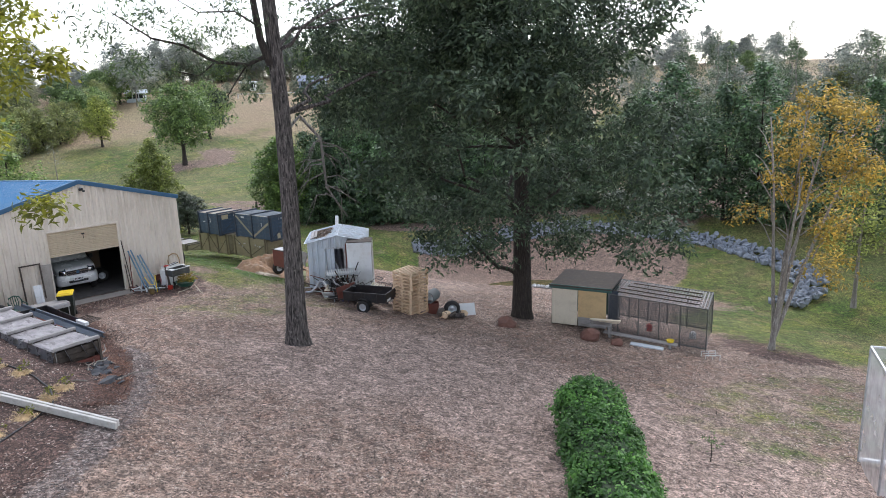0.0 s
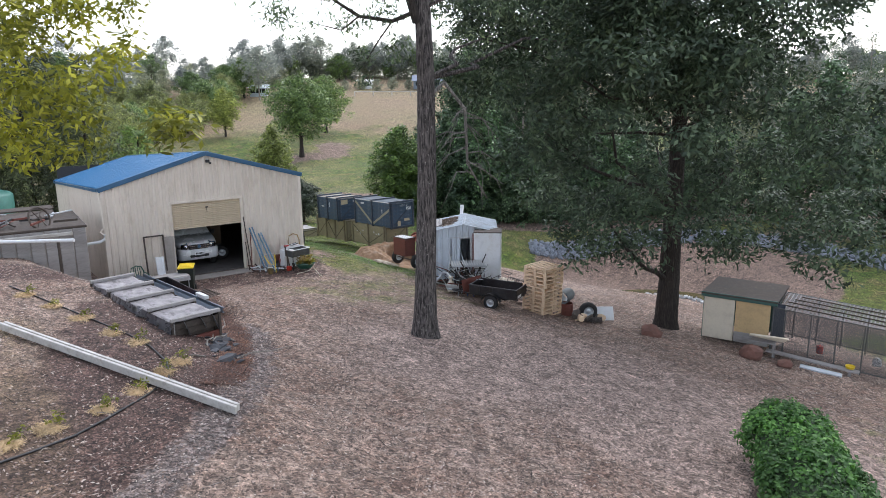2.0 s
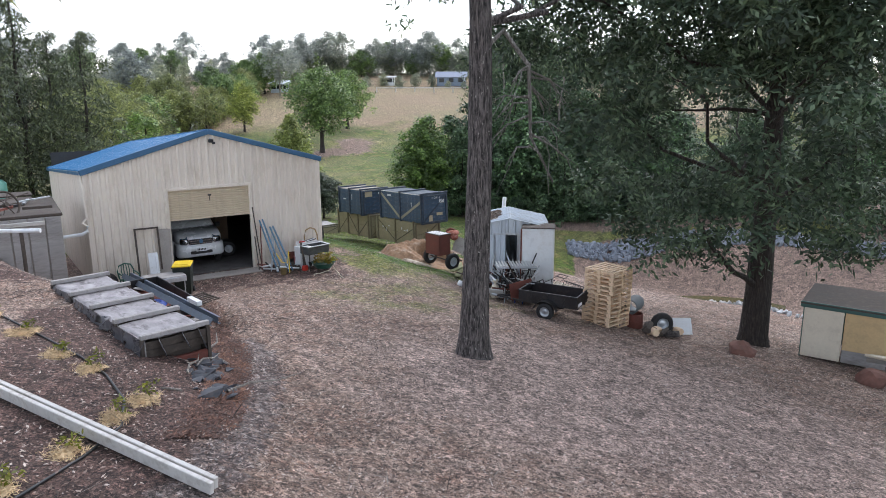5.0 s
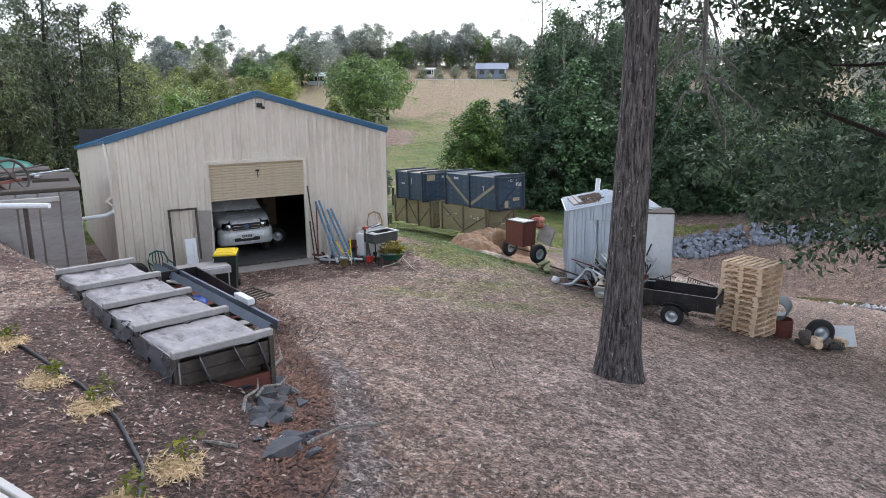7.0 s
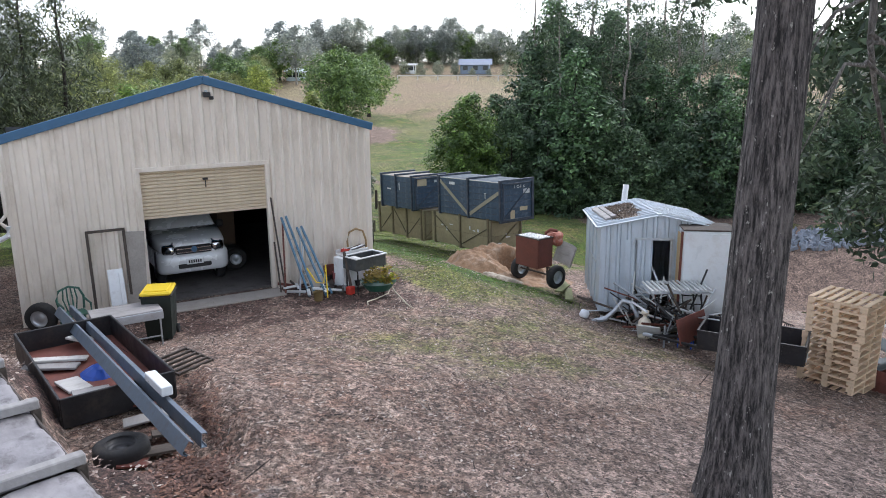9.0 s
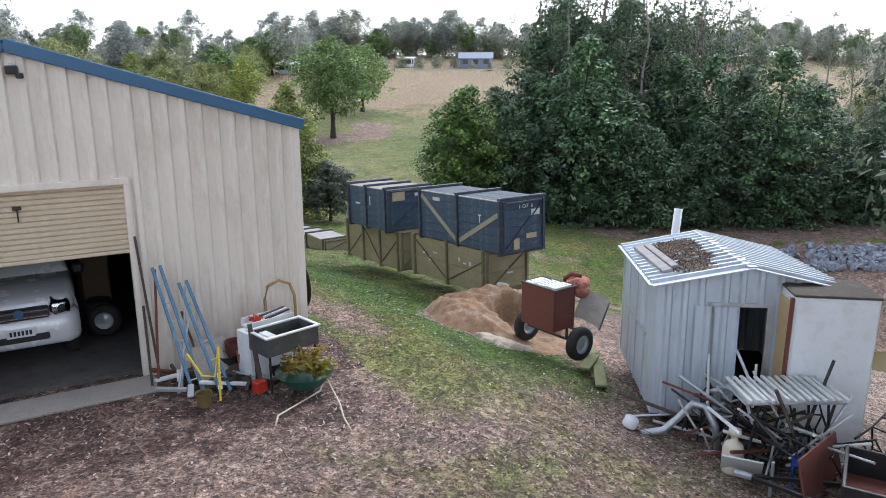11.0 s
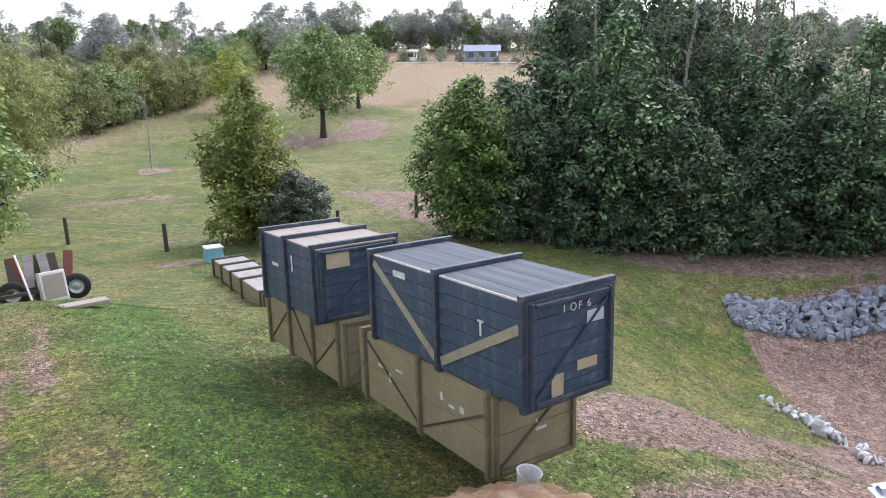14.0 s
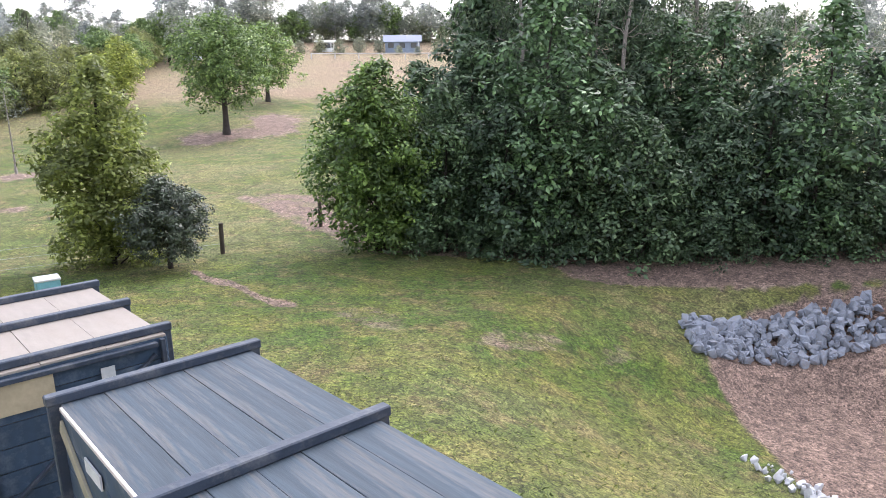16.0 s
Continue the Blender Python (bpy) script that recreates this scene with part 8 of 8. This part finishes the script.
for x, y in ((10.15, 35.0), (5.8, 40.8), (19.5, 34.1), (26.0, 36.5), (1.5, 45.0), (-3, 49.5)):
    fence_post(x, y)
for a, b in (((10.15, 35.0), (5.8, 40.8)), ((5.8, 40.8), (1.5, 45.0)), ((10.15, 35.0), (19.5, 34.1))):
    for h in (0.5, 0.95, 1.35):
        p, q = gz(*a, h), gz(*b, h)
        whole("fence_wire", rod([p, q], 0.006, 4), STEEL, "thin fence wire between posts", "fence wire", group="fence wires")


def blue_tub():
    t = thing("tap_box", "pale blue box on a bare grey patch", "utility box", gz(11.45, 30.0))
    part("body", boxes((0, 0, 0.35, 0.8, 0.7, 0.7), bevel=0.03), material("pale_blue_plastic", (0.18, 0.42, 0.48), 0.5), t)
    part("lid", boxes((0, 0, 0.73, 0.86, 0.76, 0.08), bevel=0.02), PALEPLASTIC, t, "white lid")


blue_tub()
whole("concrete_slab", boxes((0, 0, 0.04, 1.3, 0.45, 0.1), bevel=0.01), CONCRETE, "small concrete slab lying in the grass", "slab", pose(5.05, 16.45, ground(5.05, 16.45), -3, 0, 8))


def farm_junk():
    t = thing("farm_cart", "old cart with cabinet doors and timber by the shed", "cart", gz(4.35, 20.6), 10)
    part("cabinet", boxes((0.1, -0.3, 0.55, 0.75, 0.3, 0.95), bevel=0.02), PALEPLASTIC, t, "cream metal cabinet", m=pose(0, 0, 0, -14, 0, 8))
    part("panel", boxes((0.1, -0.47, 0.55, 0.6, 0.02, 0.75)), TANTOP, t, m=pose(0, 0, 0, -14, 0, 8))
    part("frame", boxes((-0.4, 0.3, 0.5, 1.8, 0.08, 0.1), (-0.4, -0.1, 0.5, 1.8, 0.08, 0.1)), DARKWOOD, t)
    wheel(t, (0.85, 0.1, 0.42), 0.42, 0.2, STEEL, 70)
    wheel(t, (-0.9, 0.3, 0.42), 0.42, 0.2, STEEL, 70)
    for k in range(8):
        part("slab_timber", boxes((0, 0, 0.75, 0.28, 0.04, 1.5)), (DARKWOOD, RUST, GREYWOOD)[k % 3], t, m=pose(-0.8 + 0.2 * k, 0.25 + 0.05 * (k % 3), 0.05, -18 + 5 * (k % 3), RJ.uniform(-12, 12), RJ.uniform(-15, 15)))
    part("pipe", rod([(-0.5, -0.7, 0.0), (-0.75, 0.1, 1.7)], 0.035), WHITE, t)


farm_junk()


def quad_bike():
    t = thing("small_tractor", "small dark tractor parked in the far paddock", "tractor", gz(4.9, 67.0), 30)
    part("body", boxes((0, 0, 0.8, 0.7, 1.8, 0.5), (0, 0.5, 1.2, 0.6, 0.6, 0.4), bevel=0.08), BLACKSTEEL, t)
    for s in (-1, 1):
        for y in (-0.7, 0.7):
            wheel(t, (s * 0.55, y, 0.45), 0.45, 0.3, STEEL)


quad_bike()


def far_house(name, loc, rz, W, D, H, R_, wall, roof, label):
    h = thing(name, label, "house", loc, rz)
    part("wall", boxes((0, 0, H / 2 - 0.5, W, D, H + 1), bevel=0.03), wall, h)
    part("roof", add_data(bmesh.new(), [(-W / 2 - 0.5, -D / 2 - 0.6, H - 0.1), (W / 2 + 0.5, -D / 2 - 0.6, H - 0.1), (W / 2 + 0.5, D / 2 + 0.6, H - 0.1), (-W / 2 - 0.5, D / 2 + 0.6, H - 0.1), (-W / 2 - 0.5, 0, H + R_), (W / 2 + 0.5, 0, H + R_)], [(0, 1, 5, 4), (2, 3, 4, 5), (0, 4, 3), (1, 2, 5), (0, 3, 2, 1)]), roof, h)
    for k in range(3):
        part("window", boxes((-W / 3 + W / 3 * k, -D / 2 - 0.02, H * 0.55, 1.3, 0.06, 1.1)), GLASS, h)
    part("verandah_post", boxes((W / 2 - 0.3, -D / 2 - 1.2, H / 2, 0.15, 0.15, H)), WHITE, h)


far_house("farm_house", gz(104, 146, 0), -35, 8, 5, 2.0, 1.5, material("blue_grey_cladding", (0.20, 0.25, 0.32), 0.6), material("blue_grey_roof", (0.16, 0.20, 0.28), 0.5), "blue-grey farm house on the far ridge")
far_house("white_shed", gz(88.5, 155, 0), -35, 3.8, 3.4, 2.1, 0.3, WHITE, PALEPLASTIC, "small white flat shed on the far ridge")
far_house("hill_house", gz(58, 158, 0), -25, 4.5, 4, 1.9, 0.8, ZINC, ZINC, "pale hill house among far trees")
far_house("hill_house", gz(44, 158, 0), -20, 4.5, 4, 2.2, 1.0, GREYWOOD, ZINC, "grey hill house among far trees")
for k in range(9):
    x, y = 78 + 4.2 * k, 141.5 - 2.6 * k
    whole("rail_post", boxes((0, 0, 0.6, 0.2, 0.2, 1.4)), WHITEWOOD, "pale timber fence post below the far house", "fence post", pose(*gz(x, y)), "far rail fence")
    if k < 8:
        p, q = Vector(gz(x, y, 1.15)), Vector(gz(x + 4.2, y - 2.6, 1.15))
        whole("fence_rail", rod([p, q], 0.1, 4), WHITEWOOD, "pale timber rail below the far house", "fence rail", group="far rail fence")


def water_tank():
    whole("water_tank", lathe([(0, 0), (1.7, 0), (1.75, 0.1), (1.75, 2.0), (1.6, 2.15), (0.4, 2.5), (0, 2.5)], 28), material("green_tank_plastic", (0.06, 0.20, 0.16), 0.5), "green plastic water tank behind the shed", "water tank", pose(-9.3, 22.5, -0.6), smooth=True)
    whole("water_tank", lathe([(0, 0), (1.7, 0), (1.75, 0.1), (1.75, 2.0), (1.6, 2.15), (0.4, 2.5), (0, 2.5)], 28), bpy.data.materials["green_tank_plastic"], "green plastic water tank behind the shed", "water tank", pose(-12.6, 23.5, -0.6), smooth=True)


water_tank()
bucket_ob = whole("white_bucket", lathe([(0, 0), (0.15, 0), (0.19, 0.4), (0.2, 0.4), (0.17, 0.38), (0.14, 0.03), (0, 0.03)], 18), PALEPLASTIC, "white bucket beside the dam stones", "bucket", pose(24.1, 7.3, ground(24.1, 7.3) - 0.03))

# ---- rocks round the dam ----


def rocks():
    rng = np.random.default_rng(77)
    shapes = []
    for k in range(6):
        bm = bmesh.new()
        for q in range(13):
            d = Vector(rng.normal(0, 1, 3)).normalized()
            bm.verts.new(Vector((d.x, d.y * 0.9, d.z * 0.8)) * rng.uniform(0.85, 1.15))
        bmesh.ops.convex_hull(bm, input=bm.verts)
        bmesh.ops.delete(bm, geom=[v for v in bm.verts if not v.link_faces], context="VERTS")
        shapes.append(as_mesh("dam_rock", bm, ROCK))
    wall = thing("rock_bank", "bank of broken blue-grey rock round the dam", "rock bank", (0, 0, 0), kind="structure")
    line = [(30.4, 15.2), (33.5, 12.8), (37.2, 11.0), (40.5, 6.5), (42.5, 0), (42.8, -7), (40.5, -13.5), (37.5, -16.5), (34, -16)]
    seg = [math.dist(line[i], line[i + 1]) for i in range(len(line) - 1)]
    tot = sum(seg)
    vs, fs = [], []

    def spot(u, side):
        d = u * tot
        for i, s in enumerate(seg):
            if d <= s or i == len(seg) - 1:
                break
            d -= s
        (x0, y0), (x1, y1) = line[i], line[i + 1]
        k = d / s
        nx, ny = -(y1 - y0) / s, (x1 - x0) / s
        return x0 + (x1 - x0) * k + nx * side, y0 + (y1 - y0) * k + ny * side

    near = 0
    for i in range(1900):
        u = rng.random() ** 1.25
        sd = rng.uniform(-0.3, 1.7)
        x, y = spot(u, sd)
        s = rng.uniform(0.12, 0.31)
        up = 0.25 + 0.55 * max(0, sd)
        m = pose(x, y, ground(x, y) + up * (0.18 + 0.2 * min(1, u / 0.12)) * rng.uniform(0.5, 1.1), rng.uniform(0, 360), rng.uniform(0, 360), rng.uniform(0, 360)) @ Matrix.Diagonal((s * rng.uniform(0.8, 1.4), s * rng.uniform(0.8, 1.3), s * rng.uniform(0.6, 1), 1))
        if u < 0.32 and near < 290:
            near += 1
            o = new("rock", shapes[i % 6])
            o.parent, o.matrix_basis = wall, m
        else:
            me = shapes[i % 6]
            k = len(vs)
            vs += [tuple(m @ v.co) for v in me.vertices]
            fs += [tuple(k + j for j in p.vertices) for p in me.polygons]
    o = mesh_ob("far_rocks", vs, fs, ROCK, wall)
    tagged(o, kind="stuff")
    # small stones along the near shore
    vs, fs = [], []
    for i in range(420):
        t = rng.random()
        x = 25.2 - 4.0 * t + rng.normal(0, 0.25) + 6 * max(0, t - 0.6)
        y = 9.6 - 20 * t + rng.normal(0, 0.3)
        if t < 0.25:
            x, y = 25.2 - 1.6 * (t / 0.25) + rng.normal(0, 0.2), 9.4 - 4.5 * (t / 0.25) + rng.normal(0, 0.3)
        s = rng.uniform(0.06, 0.2)
        m = pose(x, y, ground(x, y) + s * 0.3, rng.uniform(0, 360), rng.uniform(0, 360), 0) @ Matrix.Diagonal((s, s * 0.8, s * 0.7, 1))
        me = shapes[i % 6]
        k = len(vs)
        vs += [tuple(m @ v.co) for v in me.vertices]
        fs += [tuple(k + j for j in p.vertices) for p in me.polygons]
    o = mesh_ob("shore_stones", vs, fs, material("pale_shore_stone", (0.45, 0.46, 0.47), 0.8, 0, 0.25, 9, 3, 0.4, island=0.3))
    tagged(o, "pale stones along the shore of the dam", "stones", kind="stuff")


rocks()

# ---- trees round the place ----
V = np.random.default_rng(31)


def free_tree(name, label, x, y, h, r, n, leaf, mat, bark, seed, clumps, per, spread, low, taper, tr, droop=0.3, squash=0.75, group=""):
    rng = np.random.default_rng(seed)
    return tree(name, label, "tree", at(x, y), simple_trunk(h * 0.9, tr, rng=rng), rough_blobs(rng, h * low, h * 0.95, r, n, taper, squash), leaf, mat, bark, seed, clumps, per, spread, droop, group=group)


# overhanging tree beside the bank
OG = ground(-13.5, -15.5)
tree("overhanging_tree", "yellow-green feathery tree overhanging the bank", "tree", (-13.5, -15.5, OG), simple_trunk(9, 0.2),
     [(5.0, -4.4, 8.4 - OG, 1.0, 1.0, 0.8), (4.4, -4.2, 9.4 - OG, 1.3, 1.2, 0.9), (4.7, -4.6, 7.5 - OG, 0.7, 0.7, 0.5), (3.5, -4.0, 8.6 - OG, 1.3, 1.2, 1.0), (5.5, -4.7, 9.4 - OG, 0.6, 0.6, 0.35), (3.6, -4.2, 7.2 - OG, 1.0, 0.9, 0.8), (2, -2.5, 9.5 - OG, 1.8, 1.8, 1.2), (0, 0, 10 - OG, 2.2, 2.2, 1.5), (-1.5, 1.5, 9 - OG, 2, 2, 1.4), (5.8, -6.65, 10.0 - OG, 0.35, 0.3, 0.4), (5.7, -6.7, 9.45 - OG, 0.3, 0.3, 0.3), (6.2, -6.75, 9.5 - OG, 0.14, 0.14, 0.16), (5.7, -6.8, 7.5 - OG, 0.16, 0.14, 0.16), (5.4, -6.2, 9.9 - OG, 0.5, 0.5, 0.5)],
     (0.14, 0.05), L_LIGHT, BARKDARK, 21, 38, 44, 0.2, 0.6, limbs=[(2, -2.5, 9.5 - OG), (0, 0, 10 - OG), (-1.5, 1.5, 9 - OG), (3.4, -3.9, 9.6 - OG)])
# behind the shed
for k, (x, y, s) in enumerate([(-20, 26, 1.0), (-16.5, 29, 1.1), (-13.5, 25, 0.95), (-10.8, 28, 1.05), (-8.6, 24.5, 0.9), (-6.2, 27, 1.1), (-4.2, 30, 1.0), (-2.4, 26.5, 0.95), (-23, 31, 1.1), (-14, 35, 1.15), (-7, 36, 1.1)]):
    plant(7, x, y, s, 67.0 * k)
free_tree("round_green_tree", "rounded bright green leafy tree behind the shed", 1.6, 29, 9.2, 3.4, 18, (0.3, 0.13), L_MID, BARKDARK, 23, 6, 30, 0.36, 0.2, 0.2, 0.15)
# beside the paddock gate
free_tree("olive_green_tree", "upright olive-green tree beside the paddock fence", 14.8, 35.3, 9.6, 3.1, 30, (0.26, 0.13), L_CONE, BARKDARK, 24, 20, 32, 0.28, 0.02, 0.45, 0.14)
free_tree("round_shrub", "dense dark round shrub on a short trunk", 16.6, 32.6, 4.1, 2.1, 26, (0.17, 0.08), L_SHRUB, BARKDARK, 25, 24, 34, 0.2, 0.18, 0.2, 0.1)
free_tree("bright_green_tree", "bright green leafy tree at the forest's end", 25.9, 30.2, 9.4, 2.9, 40, (0.26, 0.13), L_BRIGHT, BARKDARK, 26, 13, 34, 0.3, 0.03, 0.05, 0.16, squash=0.95)
# paddock on the hill
free_tree("paddock_tree", "large round-crowned tree alone on the dry hill", 36.8, 80.6, 13.5, 5.6, 24, (0.42, 0.19), L_MID, BARKDARK, 27, 6, 30, 0.55, 0.27, 0.1, 0.35)
free_tree("paddock_tree", "round-crowned tree behind the large one on the hill", 49.2, 97.6, 11, 4.4, 20, (0.42, 0.19), L_MID, BARKDARK, 28, 6, 28, 0.55, 0.22, 0.1, 0.3)
free_tree("paddock_tree", "smaller brownish green tree on the hill", 31.4, 103.5, 9.5, 3.2, 16, (0.4, 0.18), L_CONE, BARKDARK, 29, 10, 22, 0.5, 0.2, 0.1, 0.2)
tree("bare_sapling", "thin bare grey sapling in the paddock", "tree", at(14.6, 68.4), simple_trunk(6.5, 0.09), [(0.6, 0, 4.2, 0.8, 0.8, 1.2), (-0.6, 0.2, 5.0, 0.8, 0.8, 1.2), (0.1, 0.4, 6.2, 0.7, 0.7, 0.9)], (0.3, 0.05), L_FAR, BARKPALE, 30, 8, 8, 0.4)
# wooded gully and slope beside the paddock
for k in range(64):
    u = V.uniform(0, 1)
    x = -34 + 60 * u
    y = 96 + 24 * u + V.uniform(4, 50) * (1 - 0.45 * u)
    plant((9, 8, 7, 9, 6, 9)[k % 6], x, y, V.uniform(0.6, 0.95), V.uniform(0, 360))
for k in range(26):
    u = (k + V.uniform(-0.3, 0.3)) / 25
    x, y = 6 + 42 * u, 96 + 12 * u + 40 * u * u + V.uniform(0, 9)
    plant((9, 5, 9, 8)[k % 4], x, y, V.uniform(0.55, 0.9), V.uniform(0, 360), -0.2)
for x, y, s in ((12, 96, 0.85), (2, 88, 0.7), (-3, 82, 0.8), (-9, 76, 0.9)):
    plant(9, x, y, s, 40 * s)
free_tree("slope_gum_tree", "broad olive-green gum with hanging foliage at the gully", 2.6, 54, 12.8, 5.2, 34, (0.3, 0.11), L_SLOPE, BARKDARK, 35, 7, 34, 0.42, 0.14, 0.0, 0.22, 0.7)
# tree belt along the ridge


def ridge_spot(az, s):
    d = (s + 35.6) / math.cos(az - radians(30))
    return 8 + d * math.sin(az), d * math.cos(az)


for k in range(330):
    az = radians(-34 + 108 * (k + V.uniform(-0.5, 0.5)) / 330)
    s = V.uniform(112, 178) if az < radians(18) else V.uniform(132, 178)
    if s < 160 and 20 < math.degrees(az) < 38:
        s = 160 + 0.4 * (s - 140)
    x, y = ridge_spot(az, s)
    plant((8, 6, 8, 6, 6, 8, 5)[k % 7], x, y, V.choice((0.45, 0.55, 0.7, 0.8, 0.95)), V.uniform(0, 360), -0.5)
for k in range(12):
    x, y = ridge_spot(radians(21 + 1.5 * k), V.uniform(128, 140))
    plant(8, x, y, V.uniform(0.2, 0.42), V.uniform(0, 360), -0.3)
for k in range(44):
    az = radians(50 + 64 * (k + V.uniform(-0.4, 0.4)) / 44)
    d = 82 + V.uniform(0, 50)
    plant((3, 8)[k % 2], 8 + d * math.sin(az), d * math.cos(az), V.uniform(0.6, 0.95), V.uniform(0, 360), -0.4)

# wooded slope past the dam's far side
for k in range(56):
    az = radians(60 + 44 * (k + V.uniform(-0.4, 0.4)) / 56)
    d = 105 + V.uniform(0, 40)
    plant((9, 8, 6)[k % 3], 8 + d * math.sin(az), -10 + d * math.cos(az), V.uniform(0.5, 0.9), V.uniform(0, 360), -0.4)

# golden tree by the coop
GX, GY = 21.6, -21.1
gold = thing("golden_tree", "multi-stemmed pale tree with golden autumn leaves", "tree", at(GX, GY))
stems = []
for k, (dx, dy, h) in enumerate(((0.9, -0.4, 8.0), (2.4, -0.6, 9.5), (4.2, -1.6, 9.0), (1.8, 1.6, 10.5), (3.4, 0.6, 11.0))):
    stems.append(([(0.12 * k - 0.2, 0.08 * (k % 3), -0.15), (0.3 * dx, 0.3 * dy, h * 0.38), (0.65 * dx, 0.6 * dy, h * 0.7), (dx, dy, h)], 0.13 - 0.01 * k, 0.03))
    for q in range(5):
        f = 0.45 + 0.1 * q
        a = np.array((dx * f, dy * f, h * f))
        e = a + (V.uniform(-1.6, 1.6), V.uniform(-1.4, 1.4), V.uniform(0.6, 1.8))
        stems.append(([tuple(a), tuple((a + e) / 2 + (0, 0, 0.15)), tuple(e)], 0.035, 0.012))
bough("stem", stems, BARKPALE, gold)
gb = []
for k in range(34):
    h = V.uniform(3.6, 11.6)
    gb.append((V.uniform(-0.6, 1.0) + 0.36 * h + V.uniform(-1.8, 2.0), V.uniform(-2.4, 2.2), h, V.uniform(0.7, 1.3), V.uniform(0.7, 1.3), V.uniform(0.4, 0.7)))
gc, gd = blob_clumps(np.random.default_rng(33), gb, 13)
o = new("crown", leaf_mesh("crown", leaves_data(np.random.default_rng(34), gc, 24, 0.3, (0.2, 0.09), 0.5, 0.5, gd), L_GOLD))
o.parent = gold
for x, y, s in ((33, -25, 0.9), (36, -20, 0.8)):
    free_tree("autumn_tree", "tall thin tree turning yellow", x, y, 11 * s, 3.0, 14, (0.24, 0.1), L_CONE, BARKPALE, int(x), 9, 18, 0.45, 0.35, 0.1, 0.14)

for k in KINDS:
    for c in list(k.children):
        bpy.data.objects.remove(c)
    bpy.data.objects.remove(k)

# ---- litter and grass ----


def flat_scatter(name, rng, n, area, size, mat, label, category, keep, lift=0.012, stand=0.0):
    """Many small leaves or blades on the ground."""
    x0, x1, y0, y1 = area
    pts = []
    while len(pts) < n:
        x, y = rng.uniform(x0, x1), rng.uniform(y0, y1)
        if rng.uniform() < keep(x, y):
            pts.append((x, y, bumpy(x, y) + lift))
    p = np.array(pts)
    up = rng.normal(0, 0.22, (n, 3)) + (0, 0, 1)
    up /= np.linalg.norm(up, axis=1, keepdims=True)
    d = rng.normal(0, 1, (n, 3))
    d -= up * np.sum(up * d, axis=1, keepdims=True)
    d /= np.linalg.norm(d, axis=1, keepdims=True)
    if stand:
        p[:, 2] -= 0.02
        d = d * 0.75 + (0, 0, stand)
        d /= np.linalg.norm(d, axis=1, keepdims=True)
        up = rng.normal(0, 1, (n, 3))
    o = np.cross(d, up)
    o /= np.linalg.norm(o, axis=1, keepdims=True)
    ln = size[0] * rng.uniform(0.5, 1.4, (n, 1))
    wd = size[1] * rng.uniform(0.6, 1.3, (n, 1))
    v = np.stack([p, p + d * ln * 0.4 + o * wd * 0.5, p + d * ln, p + d * ln * 0.4 - o * wd * 0.5], axis=1).reshape(-1, 3)
    ob = new(name, leaf_mesh(name, v, mat))
    return tagged(ob, label, category, kind="stuff")


def in_yard(x, y):
    if (-6.4 < x < 3.0 and y > -0.4) or y > 4:
        return 0
    k = 0.35 + 0.65 * ss(-0.25, 0.35, noise.noise((x * 0.5, y * 0.5, 4)) + 0.5 * noise.noise((x * 2, y * 2, 1)))
    k *= 1 - 0.8 * ss(-5, -1, y) * ss(2.5, 4, x)
    return k * (1 - ss(17, 24, x)) * (1 - 0.6 * ss(0.3, 0.6, wheel_tracks(x, y)))


def on_lawn(x, y):
    g = ss(-6, -1.5, y) * ss(2.8, 4.2, x) * (1 - ss(7.5, 9.5, x) * (1 - ss(1, 4, y)))
    g = max(g, ss(2.5, 5, y) * ss(10, 12, x))
    side = -0.77 * (x - 27.4) + 0.64 * (y - 12)
    g *= ss(-0.6, 0.8, side) if x > 14 else 1
    g *= ss(1.8, 3.2, math.hypot(x - 8.4, (y - 1.2) * 1.2))
    return g * (0.35 + 0.65 * ss(-0.3, 0.25, noise.noise((x * 0.8, y * 0.8, 2))))


def in_gully(x, y):
    d = -12 - y
    mid = -3.55 - 0.2 * d - 0.033 * d * d if d > 0 else -3.55 - 0.12 * d
    return (1 - ss(0.1, 0.55, abs(x - mid + 0.75))) * (0.3 + 0.7 * ss(-0.3, 0.3, noise.noise((x * 1.5, y * 1.5, 8))))


L_RED = leaf_material("red_brown_fallen_leaves", ((0.14, 0.058, 0.038), (0.30, 0.15, 0.095), (0.20, 0.10, 0.07)), 0.75, 0.05)
S = np.random.default_rng(77)
flat_scatter("leaf_litter", S, 118000, (-12, 22, -33, 3), (0.07, 0.03), L_DRY, "dry brown and tan leaves strewn over the yard", "leaf litter", in_yard)
flat_scatter("fallen_twigs", S, 1600, (-10, 18, -32, -1), (0.45, 0.016), BARKDARK, "thin dark twigs lying on the yard", "twigs", in_yard, 0.02)
flat_scatter("lawn_grass", S, 66000, (3, 12.5, -5, 19), (0.07, 0.012), L_GRASS, "short patchy green lawn grass", "grass", on_lawn, 0.0, 0.5)
flat_scatter("rough_grass", S, 36000, (10, 32, 2, 36), (0.10, 0.018), L_GRASS, "rough yellow-green grass beside the dam", "grass", on_lawn, 0.0, 0.45)
flat_scatter("lawn_leaves", S, 1500, (3, 12, -4, 14), (0.06, 0.035), L_DRY, "dry leaves fallen on the lawn", "leaf litter", on_lawn, 0.03)
flat_scatter("gully_leaves", S, 15000, (-7, -3, -17, -7), (0.075, 0.03), L_RED, "drift of red-brown leaves in the gully beside the drive", "leaf litter", in_gully, 0.03)
flat_scatter("pale_twigs", S, 700, (-10, 16, -31, -2), (0.4, 0.014), BARKPALE, "pale dry twigs lying on the yard", "twigs", in_yard, 0.025)
